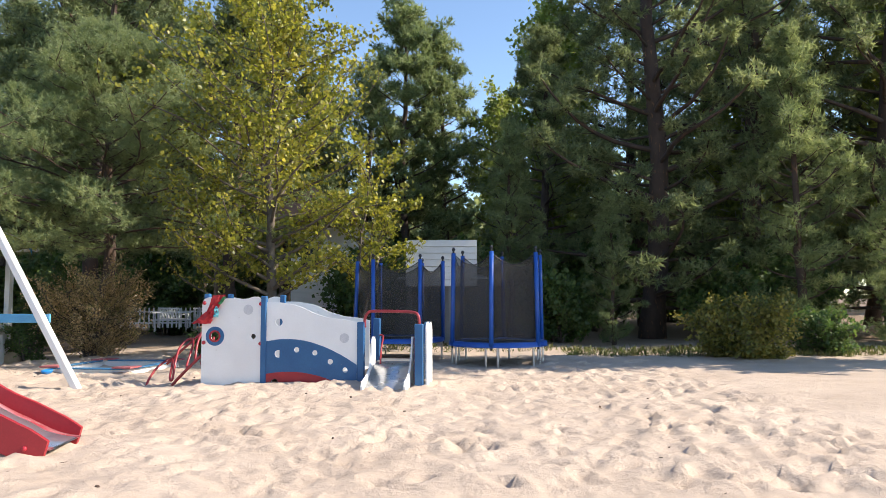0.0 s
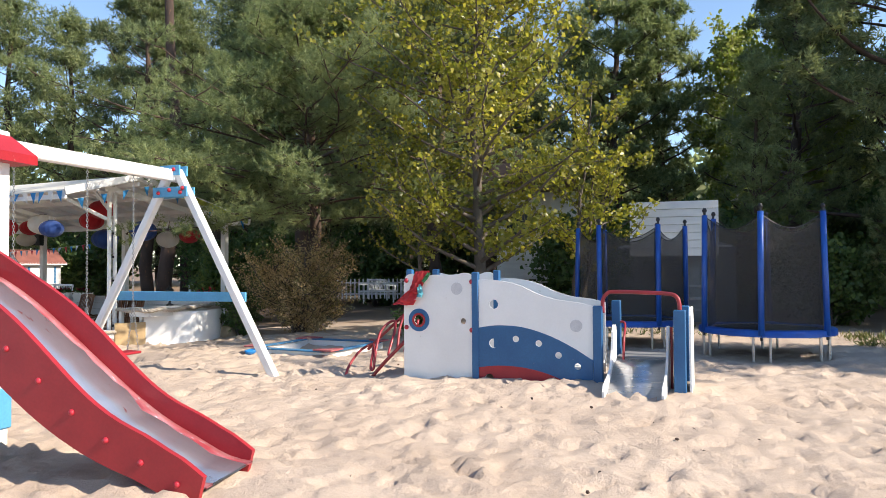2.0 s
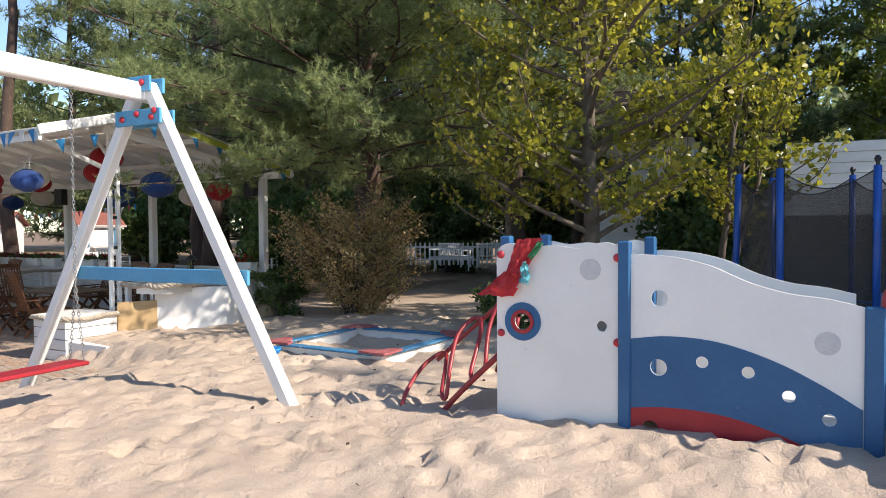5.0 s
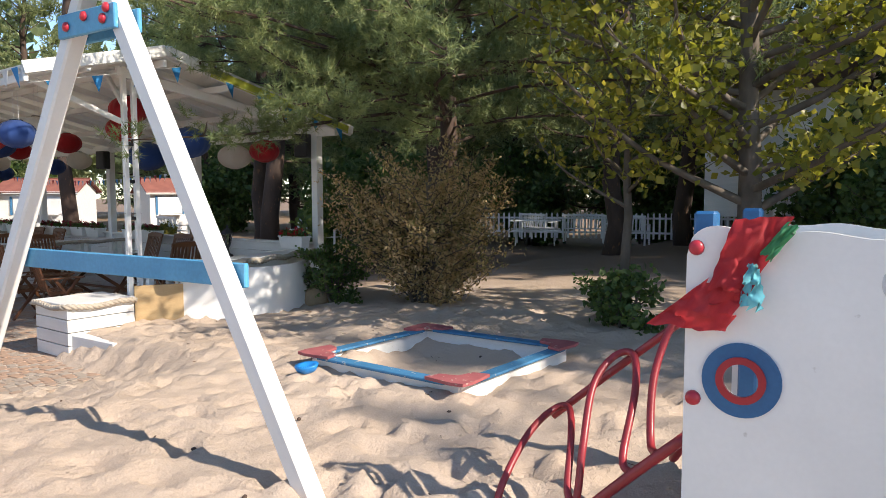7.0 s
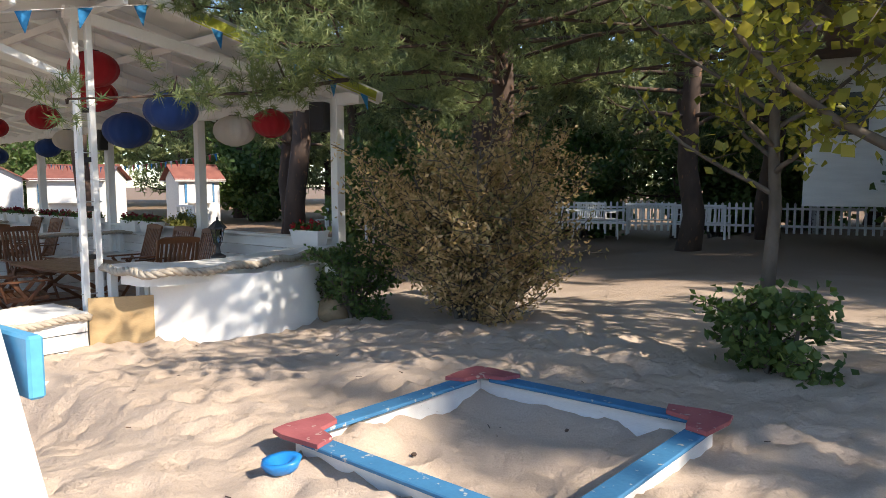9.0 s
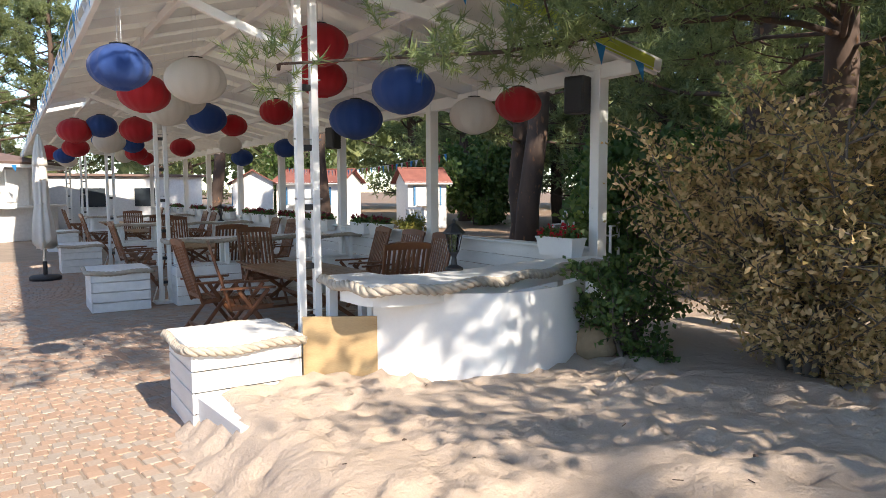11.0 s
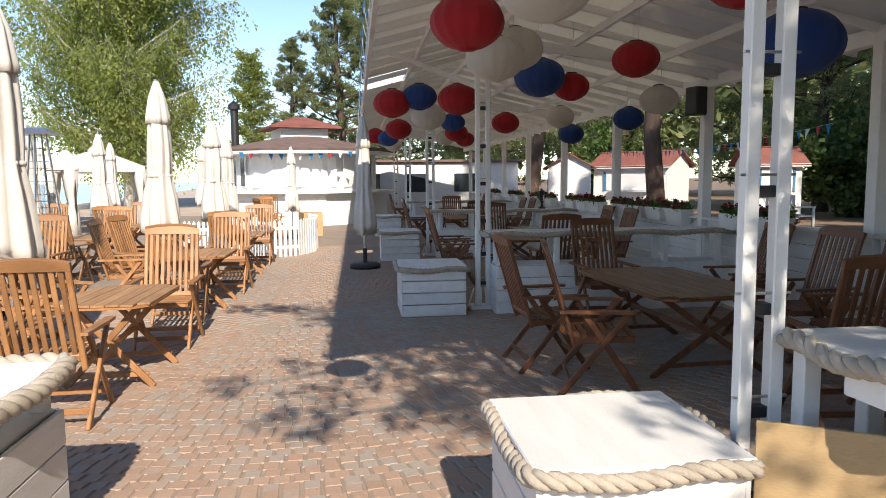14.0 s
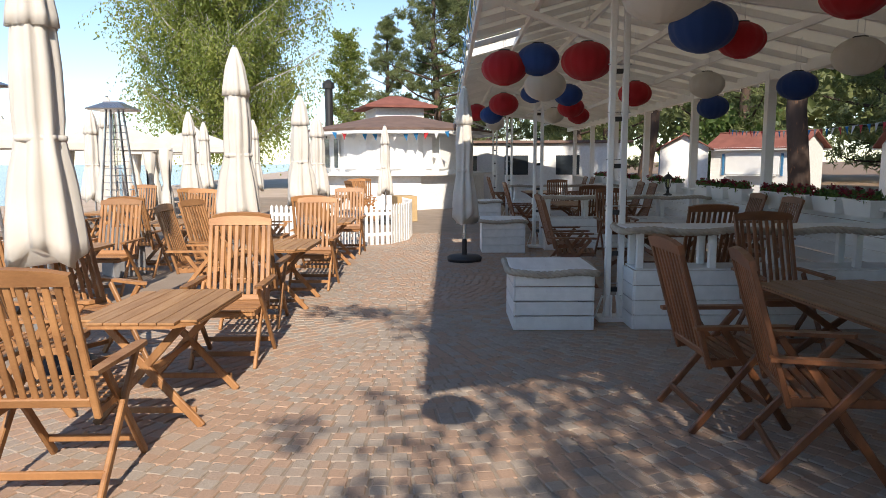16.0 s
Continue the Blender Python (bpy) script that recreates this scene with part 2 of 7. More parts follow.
def foliage(name, c1, c2, c3, through_light=0.35, rough=0.55, patch=0.5):
    """Leaves: each of its own tint, in lighter and darker patches, with light shining through."""
    m, nd, ln, bs = nodes_of(name)
    geo = nd.new("ShaderNodeNewGeometry")
    tc = nd.new("ShaderNodeTexCoord")
    nz = nd.new("ShaderNodeTexNoise")
    nz.inputs["Scale"].default_value, nz.inputs["Detail"].default_value = patch, 3
    ln.new(tc.outputs["Object"], nz.inputs["Vector"])
    add = nd.new("ShaderNodeMath")
    add.operation = "MULTIPLY_ADD"
    add.inputs[1].default_value = 0.55
    ln.new(geo.outputs["Random Per Island"], add.inputs[0])
    sub = nd.new("ShaderNodeMath")
    sub.operation = "SUBTRACT"
    sub.inputs[1].default_value = 0.27
    ln.new(nz.outputs[0], sub.inputs[0])
    ln.new(sub.outputs[0], add.inputs[2])
    ramp = nd.new("ShaderNodeValToRGB")
    e = ramp.color_ramp.elements
    e[0].position, e[1].position = 0.15, 0.9
    e[0].color, e[1].color = (*c1, 1), (*c3, 1)
    mid = e.new(0.5)
    mid.color = (*c2, 1)
    ln.new(add.outputs[0], ramp.inputs[0])
    ln.new(ramp.outputs[0], bs.inputs["Base Color"])
    bs.inputs["Roughness"].default_value = rough
    tr = nd.new("ShaderNodeBsdfTranslucent")
    warm = nd.new("ShaderNodeHueSaturation")
    warm.inputs["Value"].default_value, warm.inputs["Saturation"].default_value = 1.5, 1.1
    ln.new(ramp.outputs[0], warm.inputs["Color"])
    ln.new(warm.outputs[0], tr.inputs[0])
    mix = nd.new("ShaderNodeMixShader")
    mix.inputs[0].default_value = through_light
    ln.new(bs.outputs[0], mix.inputs[1])
    ln.new(tr.outputs[0], mix.inputs[2])
    ln.new(mix.outputs[0], nd["Material Output"].inputs[0])
    return m


def cloth(name, c1, c2, through_light=0.3, scale=3.0, clear=0.0, by_object=0.0):
    m = paint(name, c1, c2, scale=scale, rough=0.85, bump=0.15, fine=180, sheen=0.2, by_object=by_object)
    nd, ln = m.node_tree.nodes, m.node_tree.links
    bs = nd["Principled BSDF"]
    tr = nd.new("ShaderNodeBsdfTranslucent")
    tr.inputs[0].default_value = (*c1, 1)
    mix = nd.new("ShaderNodeMixShader")
    mix.inputs[0].default_value = through_light
    ln.new(bs.outputs[0], mix.inputs[1])
    ln.new(tr.outputs[0], mix.inputs[2])
    last = mix
    if clear:
        op = nd.new("ShaderNodeBsdfTransparent")
        last = nd.new("ShaderNodeMixShader")
        last.inputs[0].default_value = clear
        ln.new(mix.outputs[0], last.inputs[1])
        ln.new(op.outputs[0], last.inputs[2])
    ln.new(last.outputs[0], nd["Material Output"].inputs[0])
    return m


M_SAND = paint("sand", (0.56, 0.45, 0.36), (0.47, 0.37, 0.29), scale=0.7, rough=0.95, bump=0.35, fine=90, by_object=0)
M_WHITE = paint("white_paint", (0.80, 0.795, 0.78), (0.74, 0.735, 0.72), scale=2.0, rough=0.5, bump=0.06, fine=40, mottle=0.07, wear=(0.5, 0.48, 0.44), wear_at=0.74)
M_WHITE_WOOD = paint("white_painted_boards", (0.80, 0.795, 0.78), (0.71, 0.705, 0.69), mottle=0.2, scale=1.6, rough=0.55, bump=0.2, fine=30, stretch=(1, 6, 6), wear=(0.42, 0.38, 0.33), wear_at=0.71)
M_ROOF_IN = cloth("pale_roof_sheet", (0.80, 0.78, 0.72), (0.72, 0.70, 0.63), 0.32, scale=0.8)
M_BLUE = paint("blue_paint", (0.025, 0.13, 0.30), (0.02, 0.105, 0.26), scale=3, rough=0.45, bump=0.08, fine=50, wear=(0.30, 0.33, 0.36), wear_at=0.73)
M_RED_FADED = paint("faded_red_boards", (0.40, 0.12, 0.125), (0.30, 0.075, 0.085), scale=5, rough=0.7, bump=0.2, fine=40, wear=(0.45, 0.32, 0.28), wear_at=0.62)
M_BLUE_FADED = paint("faded_blue_boards", (0.05, 0.20, 0.38), (0.035, 0.15, 0.30), scale=5, rough=0.7, bump=0.2, fine=40, wear=(0.36, 0.38, 0.38), wear_at=0.63)
M_SKYBLUE = paint("light_blue_paint", (0.10, 0.36, 0.60), (0.08, 0.31, 0.54), scale=3, rough=0.5, bump=0.1, fine=40, wear=(0.5, 0.52, 0.53), wear_at=0.72)
M_RED = paint("red_paint", (0.38, 0.02, 0.03), (0.31, 0.016, 0.026), scale=3, rough=0.42, bump=0.06, fine=50, wear=(0.45, 0.25, 0.22), wear_at=0.74)
M_REDPIPE = paint("red_pipe_paint", (0.34, 0.03, 0.04), (0.24, 0.025, 0.03), scale=6, rough=0.38, bump=0.1, fine=60, wear=(0.2, 0.11, 0.08), wear_at=0.7)
M_REDCAP = paint("red_plastic", (0.5, 0.03, 0.05), rough=0.35, bump=0.03)
M_STEEL = paint("worn_steel", (0.60, 0.61, 0.63), (0.48, 0.49, 0.52), scale=4, rough=0.3, bump=0.05, fine=90, metal=0.9, stretch=(1, 8, 1))
M_CHAIN = paint("galvanised_chain", (0.5, 0.5, 0.5), (0.36, 0.36, 0.36), scale=20, rough=0.45, bump=0.1, metal=0.8)
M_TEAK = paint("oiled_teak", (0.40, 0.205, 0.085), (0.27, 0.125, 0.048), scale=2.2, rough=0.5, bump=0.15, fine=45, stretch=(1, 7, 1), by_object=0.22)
M_TEAKTOP = paint("teak_boards", (0.44, 0.25, 0.115), (0.32, 0.165, 0.07), scale=2.5, rough=0.5, bump=0.12, fine=50, stretch=(1, 9, 9), by_object=0.12)
# the same teak again, with the shade under the roof put into its colour
M_TEAK_SHADED = paint("roof_shaded_teak", (0.215, 0.085, 0.036), (0.14, 0.055, 0.024), scale=2.2, rough=0.42, bump=0.15, fine=45, stretch=(1, 7, 1), by_object=0.2)
M_TABLE_SHADED = paint("roof_shaded_teak_boards", (0.27, 0.14, 0.06), (0.19, 0.09, 0.038), scale=2.5, rough=0.42, bump=0.12, fine=50, stretch=(1, 9, 9), by_object=0.12)
M_PLY = paint("plywood", (0.50, 0.36, 0.19), (0.41, 0.28, 0.14), scale=1.8, rough=0.7, bump=0.1, fine=40, stretch=(1, 1, 5), wear=(0.25, 0.17, 0.1), wear_at=0.7)
M_ROPE = paint("rope_fibre", (0.50, 0.44, 0.36), (0.38, 0.33, 0.27), scale=9, rough=0.95, bump=0.5, fine=130)
M_CANVAS = cloth("cream_canvas", (0.78, 0.745, 0.69), (0.69, 0.65, 0.59), 0.22)
M_PAPER_W = cloth("white_lantern_cloth", (0.74, 0.70, 0.64), (0.68, 0.64, 0.58), 0.45)
M_PAPER_R = cloth("red_lantern_cloth", (0.50, 0.02, 0.03), (0.42, 0.015, 0.025), 0.4)
M_PAPER_B = cloth("blue_lantern_cloth", (0.03, 0.085, 0.30), (0.025, 0.07, 0.25), 0.4)
M_FLAG_B = cloth("blue_flag_cloth", (0.04, 0.30, 0.62), (0.03, 0.24, 0.52), 0.4)
M_FLAG_Y = cloth("yellow_green_flag_cloth", (0.62, 0.66, 0.10), (0.52, 0.58, 0.08), 0.4)
M_FLAG_W = cloth("white_flag_cloth", (0.78, 0.78, 0.78), (0.7, 0.7, 0.7), 0.4)
M_FLAG_R = cloth("red_flag_cloth", (0.55, 0.04, 0.05), (0.45, 0.03, 0.04), 0.35)
M_DRAPE_G = cloth("green_cloth", (0.06, 0.30, 0.13), (0.05, 0.24, 0.1), 0.3)
M_DRAPE_C = cloth("turquoise_cloth", (0.20, 0.62, 0.70), (0.16, 0.54, 0.62), 0.3)
M_NET = cloth("black_net", (0.055, 0.05, 0.046), (0.042, 0.038, 0.036), 0.2, clear=0.36)
M_PAD = paint("blue_vinyl", (0.015, 0.10, 0.44), (0.012, 0.075, 0.36), scale=4, rough=0.4, bump=0.12, fine=25)
M_DARK = paint("dark_iron", (0.025, 0.025, 0.028), (0.018, 0.018, 0.02), rough=0.5, bump=0.1)
M_RUBBER = paint("black_plastic", (0.03, 0.03, 0.032), rough=0.6, bump=0.1)
M_PAVER = paint("clay_and_grey_paver", (0.42, 0.285, 0.205), (0.31, 0.26, 0.215), scale=0.45, rough=0.85, bump=0.4, fine=60, island=0.16, mixed=True)
M_PAVER_BED = paint("sandy_joint", (0.33, 0.26, 0.20), (0.26, 0.205, 0.16), scale=2, rough=0.95, bump=0.4, fine=80, by_object=0)
M_PAVER_PIECE = paint("clay_and_grey_paver_piece", (0.42, 0.285, 0.205), (0.31, 0.26, 0.215), scale=0.45, rough=0.85, bump=0.4, fine=60, by_object=0.16, mixed=True)
M_BARK = paint("pine_bark", (0.095, 0.06, 0.044), (0.055, 0.038, 0.031), scale=3, rough=0.95, bump=0.8, fine=14, stretch=(1, 1, 0.35), wear=(0.17, 0.09, 0.05), wear_at=0.62)
M_BARK_GREY = paint("grey_bark", (0.16, 0.13, 0.105), (0.08, 0.065, 0.052), scale=5, rough=0.95, bump=1.0, fine=18, stretch=(1, 1, 0.5))
M_BARK_BIRCH = paint("birch_bark", (0.6, 0.58, 0.54), (0.48, 0.45, 0.41), scale=3, rough=0.9, bump=0.4, fine=16, wear=(0.07, 0.06, 0.055), wear_at=0.6)
M_NEEDLE = foliage("pine_needles", (0.068, 0.092, 0.042), (0.15, 0.185, 0.08), (0.28, 0.305, 0.13), 0.42)
M_NEEDLE_DARK = foliage("dark_spruce_needles", (0.09, 0.118, 0.056), (0.185, 0.22, 0.10), (0.33, 0.355, 0.155), 0.48)
M_NEEDLE_LIGHT = foliage("light_pine_needles", (0.10, 0.135, 0.06), (0.19, 0.235, 0.10), (0.33, 0.36, 0.155), 0.45)
M_ALDER = foliage("alder_leaves", (0.12, 0.135, 0.026), (0.245, 0.25, 0.045), (0.43, 0.38, 0.085), 0.55, rough=0.38)
M_BIRCH = foliage("birch_leaves", (0.13, 0.18, 0.042), (0.23, 0.275, 0.07), (0.33, 0.35, 0.11), 0.5)
M_DRYBUSH = foliage("half_dry_leaves", (0.19, 0.19, 0.075), (0.42, 0.31, 0.15), (0.66, 0.50, 0.29), 0.5, patch=1.4)
M_BUSH = foliage("green_bush_leaves", (0.045, 0.085, 0.026), (0.085, 0.14, 0.04), (0.16, 0.21, 0.055), 0.4)
M_YELLOWBUSH = foliage("yellowing_bush_leaves", (0.09, 0.11, 0.025), (0.20, 0.19, 0.04), (0.34, 0.27, 0.06), 0.35, patch=1.2)
M_PETAL = foliage("red_petals", (0.35, 0.012, 0.02), (0.5, 0.02, 0.03), (0.6, 0.05, 0.05), 0.3)
M_DUSKPETAL = foliage("dark_red_petals", (0.12, 0.01, 0.02), (0.2, 0.02, 0.03), (0.3, 0.04, 0.04), 0.3)
M_TILE_RED = paint("red_roof_shingle", (0.27, 0.10, 0.075), (0.20, 0.07, 0.055), scale=2, rough=0.85, bump=0.3, fine=25)
M_TILE_BROWN = paint("brown_roof_shingle", (0.20, 0.13, 0.105), (0.15, 0.10, 0.085), scale=2, rough=0.85, bump=0.3, fine=25)
M_WINDOW = paint("dark_window_glass", (0.04, 0.05, 0.06), rough=0.12, bump=0)
M_GREYWALL = paint("grey_boards", (0.24, 0.24, 0.245), (0.19, 0.19, 0.195), scale=2, rough=0.7, bump=0.2, fine=30)
M_STONE = paint("tan_boulder", (0.42, 0.30, 0.18), (0.32, 0.23, 0.14), scale=5, rough=0.9, bump=0.5, fine=30)
M_TOY = paint("blue_toy_plastic", (0.02, 0.22, 0.6), rough=0.35, bump=0.02)
M_LAWN = foliage("grass_blades", (0.05, 0.08, 0.02), (0.11, 0.13, 0.035), (0.22, 0.2, 0.07), 0.3, patch=0.8)

m_glass, nd_, ln_, bs_ = nodes_of("clear_glass")
bs_.inputs["Transmission Weight"].default_value, bs_.inputs["Roughness"].default_value = 1.0, 0.03
m_water, nd_, ln_, bs_ = nodes_of("lake_water")
bs_.inputs["Base Color"].default_value, bs_.inputs["Roughness"].default_value = (0.12, 0.18, 0.23, 1), 0.2
wv = nd_.new("ShaderNodeTexNoise")
wv.inputs["Scale"].default_value = 1.5
wb = nd_.new("ShaderNodeBump")
wb.inputs["Strength"].default_value = 0.3
ln_.new(wv.outputs[0], wb.inputs["Height"])
ln_.new(wb.outputs[0], bs_.inputs["Normal"])

# small ripples and crumbs in the sand, beside its grain
_bp0 = M_SAND.node_tree.nodes["Bump"]
_mid = M_SAND.node_tree.nodes.new("ShaderNodeTexNoise")
_mid.inputs["Scale"].default_value, _mid.inputs["Detail"].default_value, _mid.inputs["Roughness"].default_value = 7.0, 8, 0.7
_tcs = M_SAND.node_tree.nodes.new("ShaderNodeTexCoord")
M_SAND.node_tree.links.new(_tcs.outputs["Object"], _mid.inputs["Vector"])
_bp1 = M_SAND.node_tree.nodes.new("ShaderNodeBump")
_bp1.inputs["Strength"].default_value, _bp1.inputs["Distance"].default_value = 0.8, 0.05
M_SAND.node_tree.links.new(_mid.outputs[0], _bp1.inputs["Height"])
M_SAND.node_tree.links.new(_bp1.outputs[0], _bp0.inputs["Normal"])

# sand gives way to needle litter under the trees
_nd, _ln = M_SAND.node_tree.nodes, M_SAND.node_tree.links
_bs = _nd["Principled BSDF"]
_src = _bs.inputs["Base Color"].links[0].from_socket
_tc = _nd.new("ShaderNodeTexCoord")
_sep = _nd.new("ShaderNodeSeparateXYZ")
_ln.new(_tc.outputs["Object"], _sep.inputs[0])
_nz = _nd.new("ShaderNodeTexNoise")
_nz.inputs["Scale"].default_value, _nz.inputs["Detail"].default_value = 0.7, 6
_ln.new(_tc.outputs["Object"], _nz.inputs["Vector"])
_ma = _nd.new("ShaderNodeMath")
_ma.operation = "MULTIPLY_ADD"
_ma.inputs[1].default_value = 4.0
_ln.new(_nz.outputs[0], _ma.inputs[0])
_ln.new(_sep.outputs[1], _ma.inputs[2])
_mr = _nd.new("ShaderNodeMapRange")
_mr.inputs[1].default_value, _mr.inputs[2].default_value = 20.8, 25.0
_ln.new(_ma.outputs[0], _mr.inputs[0])
_mx = _nd.new("ShaderNodeMix")
_mx.data_type = "RGBA"
_ln.new(_mr.outputs[0], _mx.inputs[0])
_ln.new(_src, _mx.inputs[6])
_mx.inputs[7].default_value = (0.21, 0.14, 0.09, 1)
_ln.new(_mx.outputs[2], _bs.inputs["Base Color"])

# ---- ground ----


def axis_steps(lo, hi, fine_lo, fine_hi, fine, growth=1.25):
    mid = list(np.arange(fine_lo, fine_hi + 1e-6, fine))
    up, d = [], fine
    v = fine_hi
    while v < hi:
        d *= growth
        v += d
        up.append(min(v, hi))
    dn, d, v = [], fine, fine_lo
    while v > lo:
        d *= growth
        v -= d
        dn.append(max(v, lo))
    return dn[::-1] + mid + up


gx = axis_steps(-1500, 1500, -12.6, 4.5, 0.07)
gy = axis_steps(-1500, 1500, 2.2, 17.4, 0.07)
gh = np.array([[ground_z(x_, y_) for x_ in gx] for y_ in gy])
# trodden sand: soft hummocks, then single prints with a low rim
gxa, gya = np.array(gx), np.array(gy)
for j_, y_ in enumerate(gy):
    if 1.5 < y_ < 19:
        fade = 1 - smooth(15.5, 19, y_)
        for i_, x_ in enumerate(gx):
            if -13 < x_ < 14:
                gh[j_, i_] += footprints(x_, y_) * fade
prints = np.random.RandomState(12)
for k_ in range(4200):
    px_, py_ = prints.uniform(-12.4, 4.4), prints.uniform(2.3, 16.6)
    an_ = prints.uniform(0, math.pi)
    la_, wa_ = prints.uniform(0.09, 0.19), prints.uniform(0.05, 0.09)
    dp_ = prints.uniform(0.015, 0.05)
    i0, i1 = np.searchsorted(gxa, [px_ - 0.45, px_ + 0.45])
    j0, j1 = np.searchsorted(gya, [py_ - 0.45, py_ + 0.45])
    dx_, dy_ = np.meshgrid(gxa[i0:i1] - px_, gya[j0:j1] - py_)
    u_ = (dx_ * math.cos(an_) + dy_ * math.sin(an_)) / la_
    v_ = (-dx_ * math.sin(an_) + dy_ * math.cos(an_)) / wa_
    q_ = u_ * u_ + v_ * v_
    gh[j0:j1, i0:i1] += -dp_ * np.exp(-q_ * q_) + 0.45 * dp_ * np.exp(-(np.sqrt(q_) - 1.5) ** 2 * 4)
gv = [(gx[i_], gy[j_], float(gh[j_, i_])) for j_ in range(len(gy)) for i_ in range(len(gx))]
nx = len(gx)
gf = [(j * nx + i, j * nx + i + 1, (j + 1) * nx + i + 1, (j + 1) * nx + i) for j in range(len(gy) - 1) for i in range(nx - 1)]
ground_geo = Geo()
ground_geo.v, ground_geo.f = gv, gf
solid("ground", ground_geo, M_SAND, "pale beach sand trodden full of footprints, needle litter under trees", "sand", kind="structure", smooth_faces=True)
solid("water", Geo().add([(-1500, -1500, -1.5), (1500, -1500, -1.5), (1500, -9, -1.5), (-1500, -9, -1.5)], [(0, 1, 2, 3)]), m_water,
      "calm pale blue lake beyond the terrace", "water", kind="structure")

# paving: bed, then the stones in rings round the middle of the lane
bed = Geo()
b0, b1, b2, b3 = at(-1.5, -14, PZ - 0.006), at(34, -14, PZ - 0.006), at(34, 3.3, PZ - 0.006), at(0.1, 3.3, PZ - 0.006)
b4, b5 = at(0.1, -0.6, PZ - 0.006), at(-1.5, -0.95, PZ - 0.006)
bed.add([b0, b1, b2, b3, b4, b5] + [p - Vector((0, 0, 0.2)) for p in (b0, b1, b2, b3, b4, b5)],
        [(0, 5, 4, 3, 2, 1)] + [(i, (i + 1) % 6, (i + 1) % 6 + 6, i + 6) for i in range(6)])
pavement = solid("pavement", bed, M_PAVER_BED, "terrace of clay and grey pavers laid in rings", "pavement", kind="structure")

# ---- pavilion ----
POSTS = [0.0, 6.45, 13.0, 19.7, 26.2]
RIDGE_O, RIDGE_Z = 0.25, 3.45
FRONT_O, FRONT_Z = -1.5, 2.98
BACK_O, BACK_Z = 3.75, 2.68
END_S, FAR_S = -0.55, 29.0


def front_post(s, lean=0.0):
    th = thing("pavilion_post", "white-painted pair of slender posts carrying the pavilion roof", "post", pav(s, 0.0), "pavilion posts")
    for dx in (-0.03, 0.11):
        part("post", Geo().box((0.064, 0.064, 3.72), pose(0, dx, 1.86), 0.006), M_WHITE, th)
    for z in (0.35, 0.75, 1.2, 1.7, 2.2, 2.7):
        part("bracket", Geo().box((0.05, 0.075, 0.05), pose(0, 0.04, z), 0.003), M_DARK, th)
        part("bolt", Geo().box((0.012, 0.25, 0.012), pose(0.02, 0.04, z + 0.07), 0.002), M_STEEL, th)
    part("foot_plate", Geo().box((0.24, 0.36, 0.05), pose(0, 0.04, 0.025), 0.006), M_WHITE, th)
    if s > 1:
        g = Geo()
        for a in range(5):
            g.box((0.03, 0.018, 0.26), pose(0.08, -0.14 + a * 0.07, 0.17, 0, 0, 0) @ pose(0, 0, 0, (2 - a) * -9), 0.003)
        part("foot_brace", g, M_WHITE, th)
    return th


for s_ in POSTS:
    front_post(s_)
BACKS = [-0.05, 3.45, 6.8, 10.25, 13.65, 17.15, 20.5, 24.0, 27.4]
for s_ in BACKS:
    solid("back_post", Geo().box((0.14, 0.14, BACK_Z - PZ + 0.02), pose(0, 0, (BACK_Z - PZ) / 2), 0.006), M_WHITE,
          "white squared post at the pavilion's back wall", "post", "back posts", m=pav(s_, 3.4))

roof = thing("roof", "white gabled pavilion roof of sheets on rafters", "roof", kind="structure")


def slope(o0, z0, o1, z1, s0, s1, t=0.03):
    g = Geo()
    c = [at(s0, o0, z0), at(s1, o0, z0), at(s1, o1, z1), at(s0, o1, z1)]
    up_ = Vector((0, 0, t))
    return g.add(c + [p + up_ for p in c], [(0, 1, 2, 3), (7, 6, 5, 4), (0, 4, 5, 1), (1, 5, 6, 2), (2, 6, 7, 3), (3, 7, 4, 0)])


# the front slope lacks one sheet, through which the sky shows
GAP0, GAP1 = 9.0, 9.9
part("front_sheet", slope(FRONT_O, FRONT_Z, RIDGE_O, RIDGE_Z, END_S, GAP0), M_ROOF_IN, roof)
part("front_sheet", slope(FRONT_O, FRONT_Z, RIDGE_O, RIDGE_Z, GAP1, FAR_S), M_ROOF_IN, roof)
zmid = FRONT_Z + (RIDGE_Z - FRONT_Z) * 0.45
part("front_sheet", slope(FRONT_O + 0.8, zmid, RIDGE_O, RIDGE_Z, GAP0, GAP1), M_ROOF_IN, roof)
part("back_sheet", slope(RIDGE_O, RIDGE_Z, BACK_O, BACK_Z, END_S, FAR_S), M_ROOF_IN, roof)
s_ = END_S + 0.03
k_ = 0
while s_ < FAR_S:
    part("rafter", Geo().beam(at(s_, FRONT_O, FRONT_Z - 0.045), at(s_, RIDGE_O, RIDGE_Z - 0.045), 0.045, 0.085), M_WHITE, roof)
    part("rafter", Geo().beam(at(s_, RIDGE_O, RIDGE_Z - 0.045), at(s_, BACK_O, BACK_Z - 0.045), 0.045, 0.085), M_WHITE, roof)
    s_ += 0.8
for o_, z_ in ((-1.46, FRONT_Z - 0.1), (-0.75, 3.09), (RIDGE_O, RIDGE_Z - 0.16), (1.3, 3.11), (2.35, 2.87)):
    part("purlin", Geo().beam(at(END_S, o_, z_), at(FAR_S, o_, z_), 0.05, 0.09), M_WHITE, roof)
part("back_beam", Geo().beam(at(END_S, 3.4, BACK_Z - 0.02), at(FAR_S, 3.4, BACK_Z - 0.02), 0.12, 0.16), M_WHITE, roof)
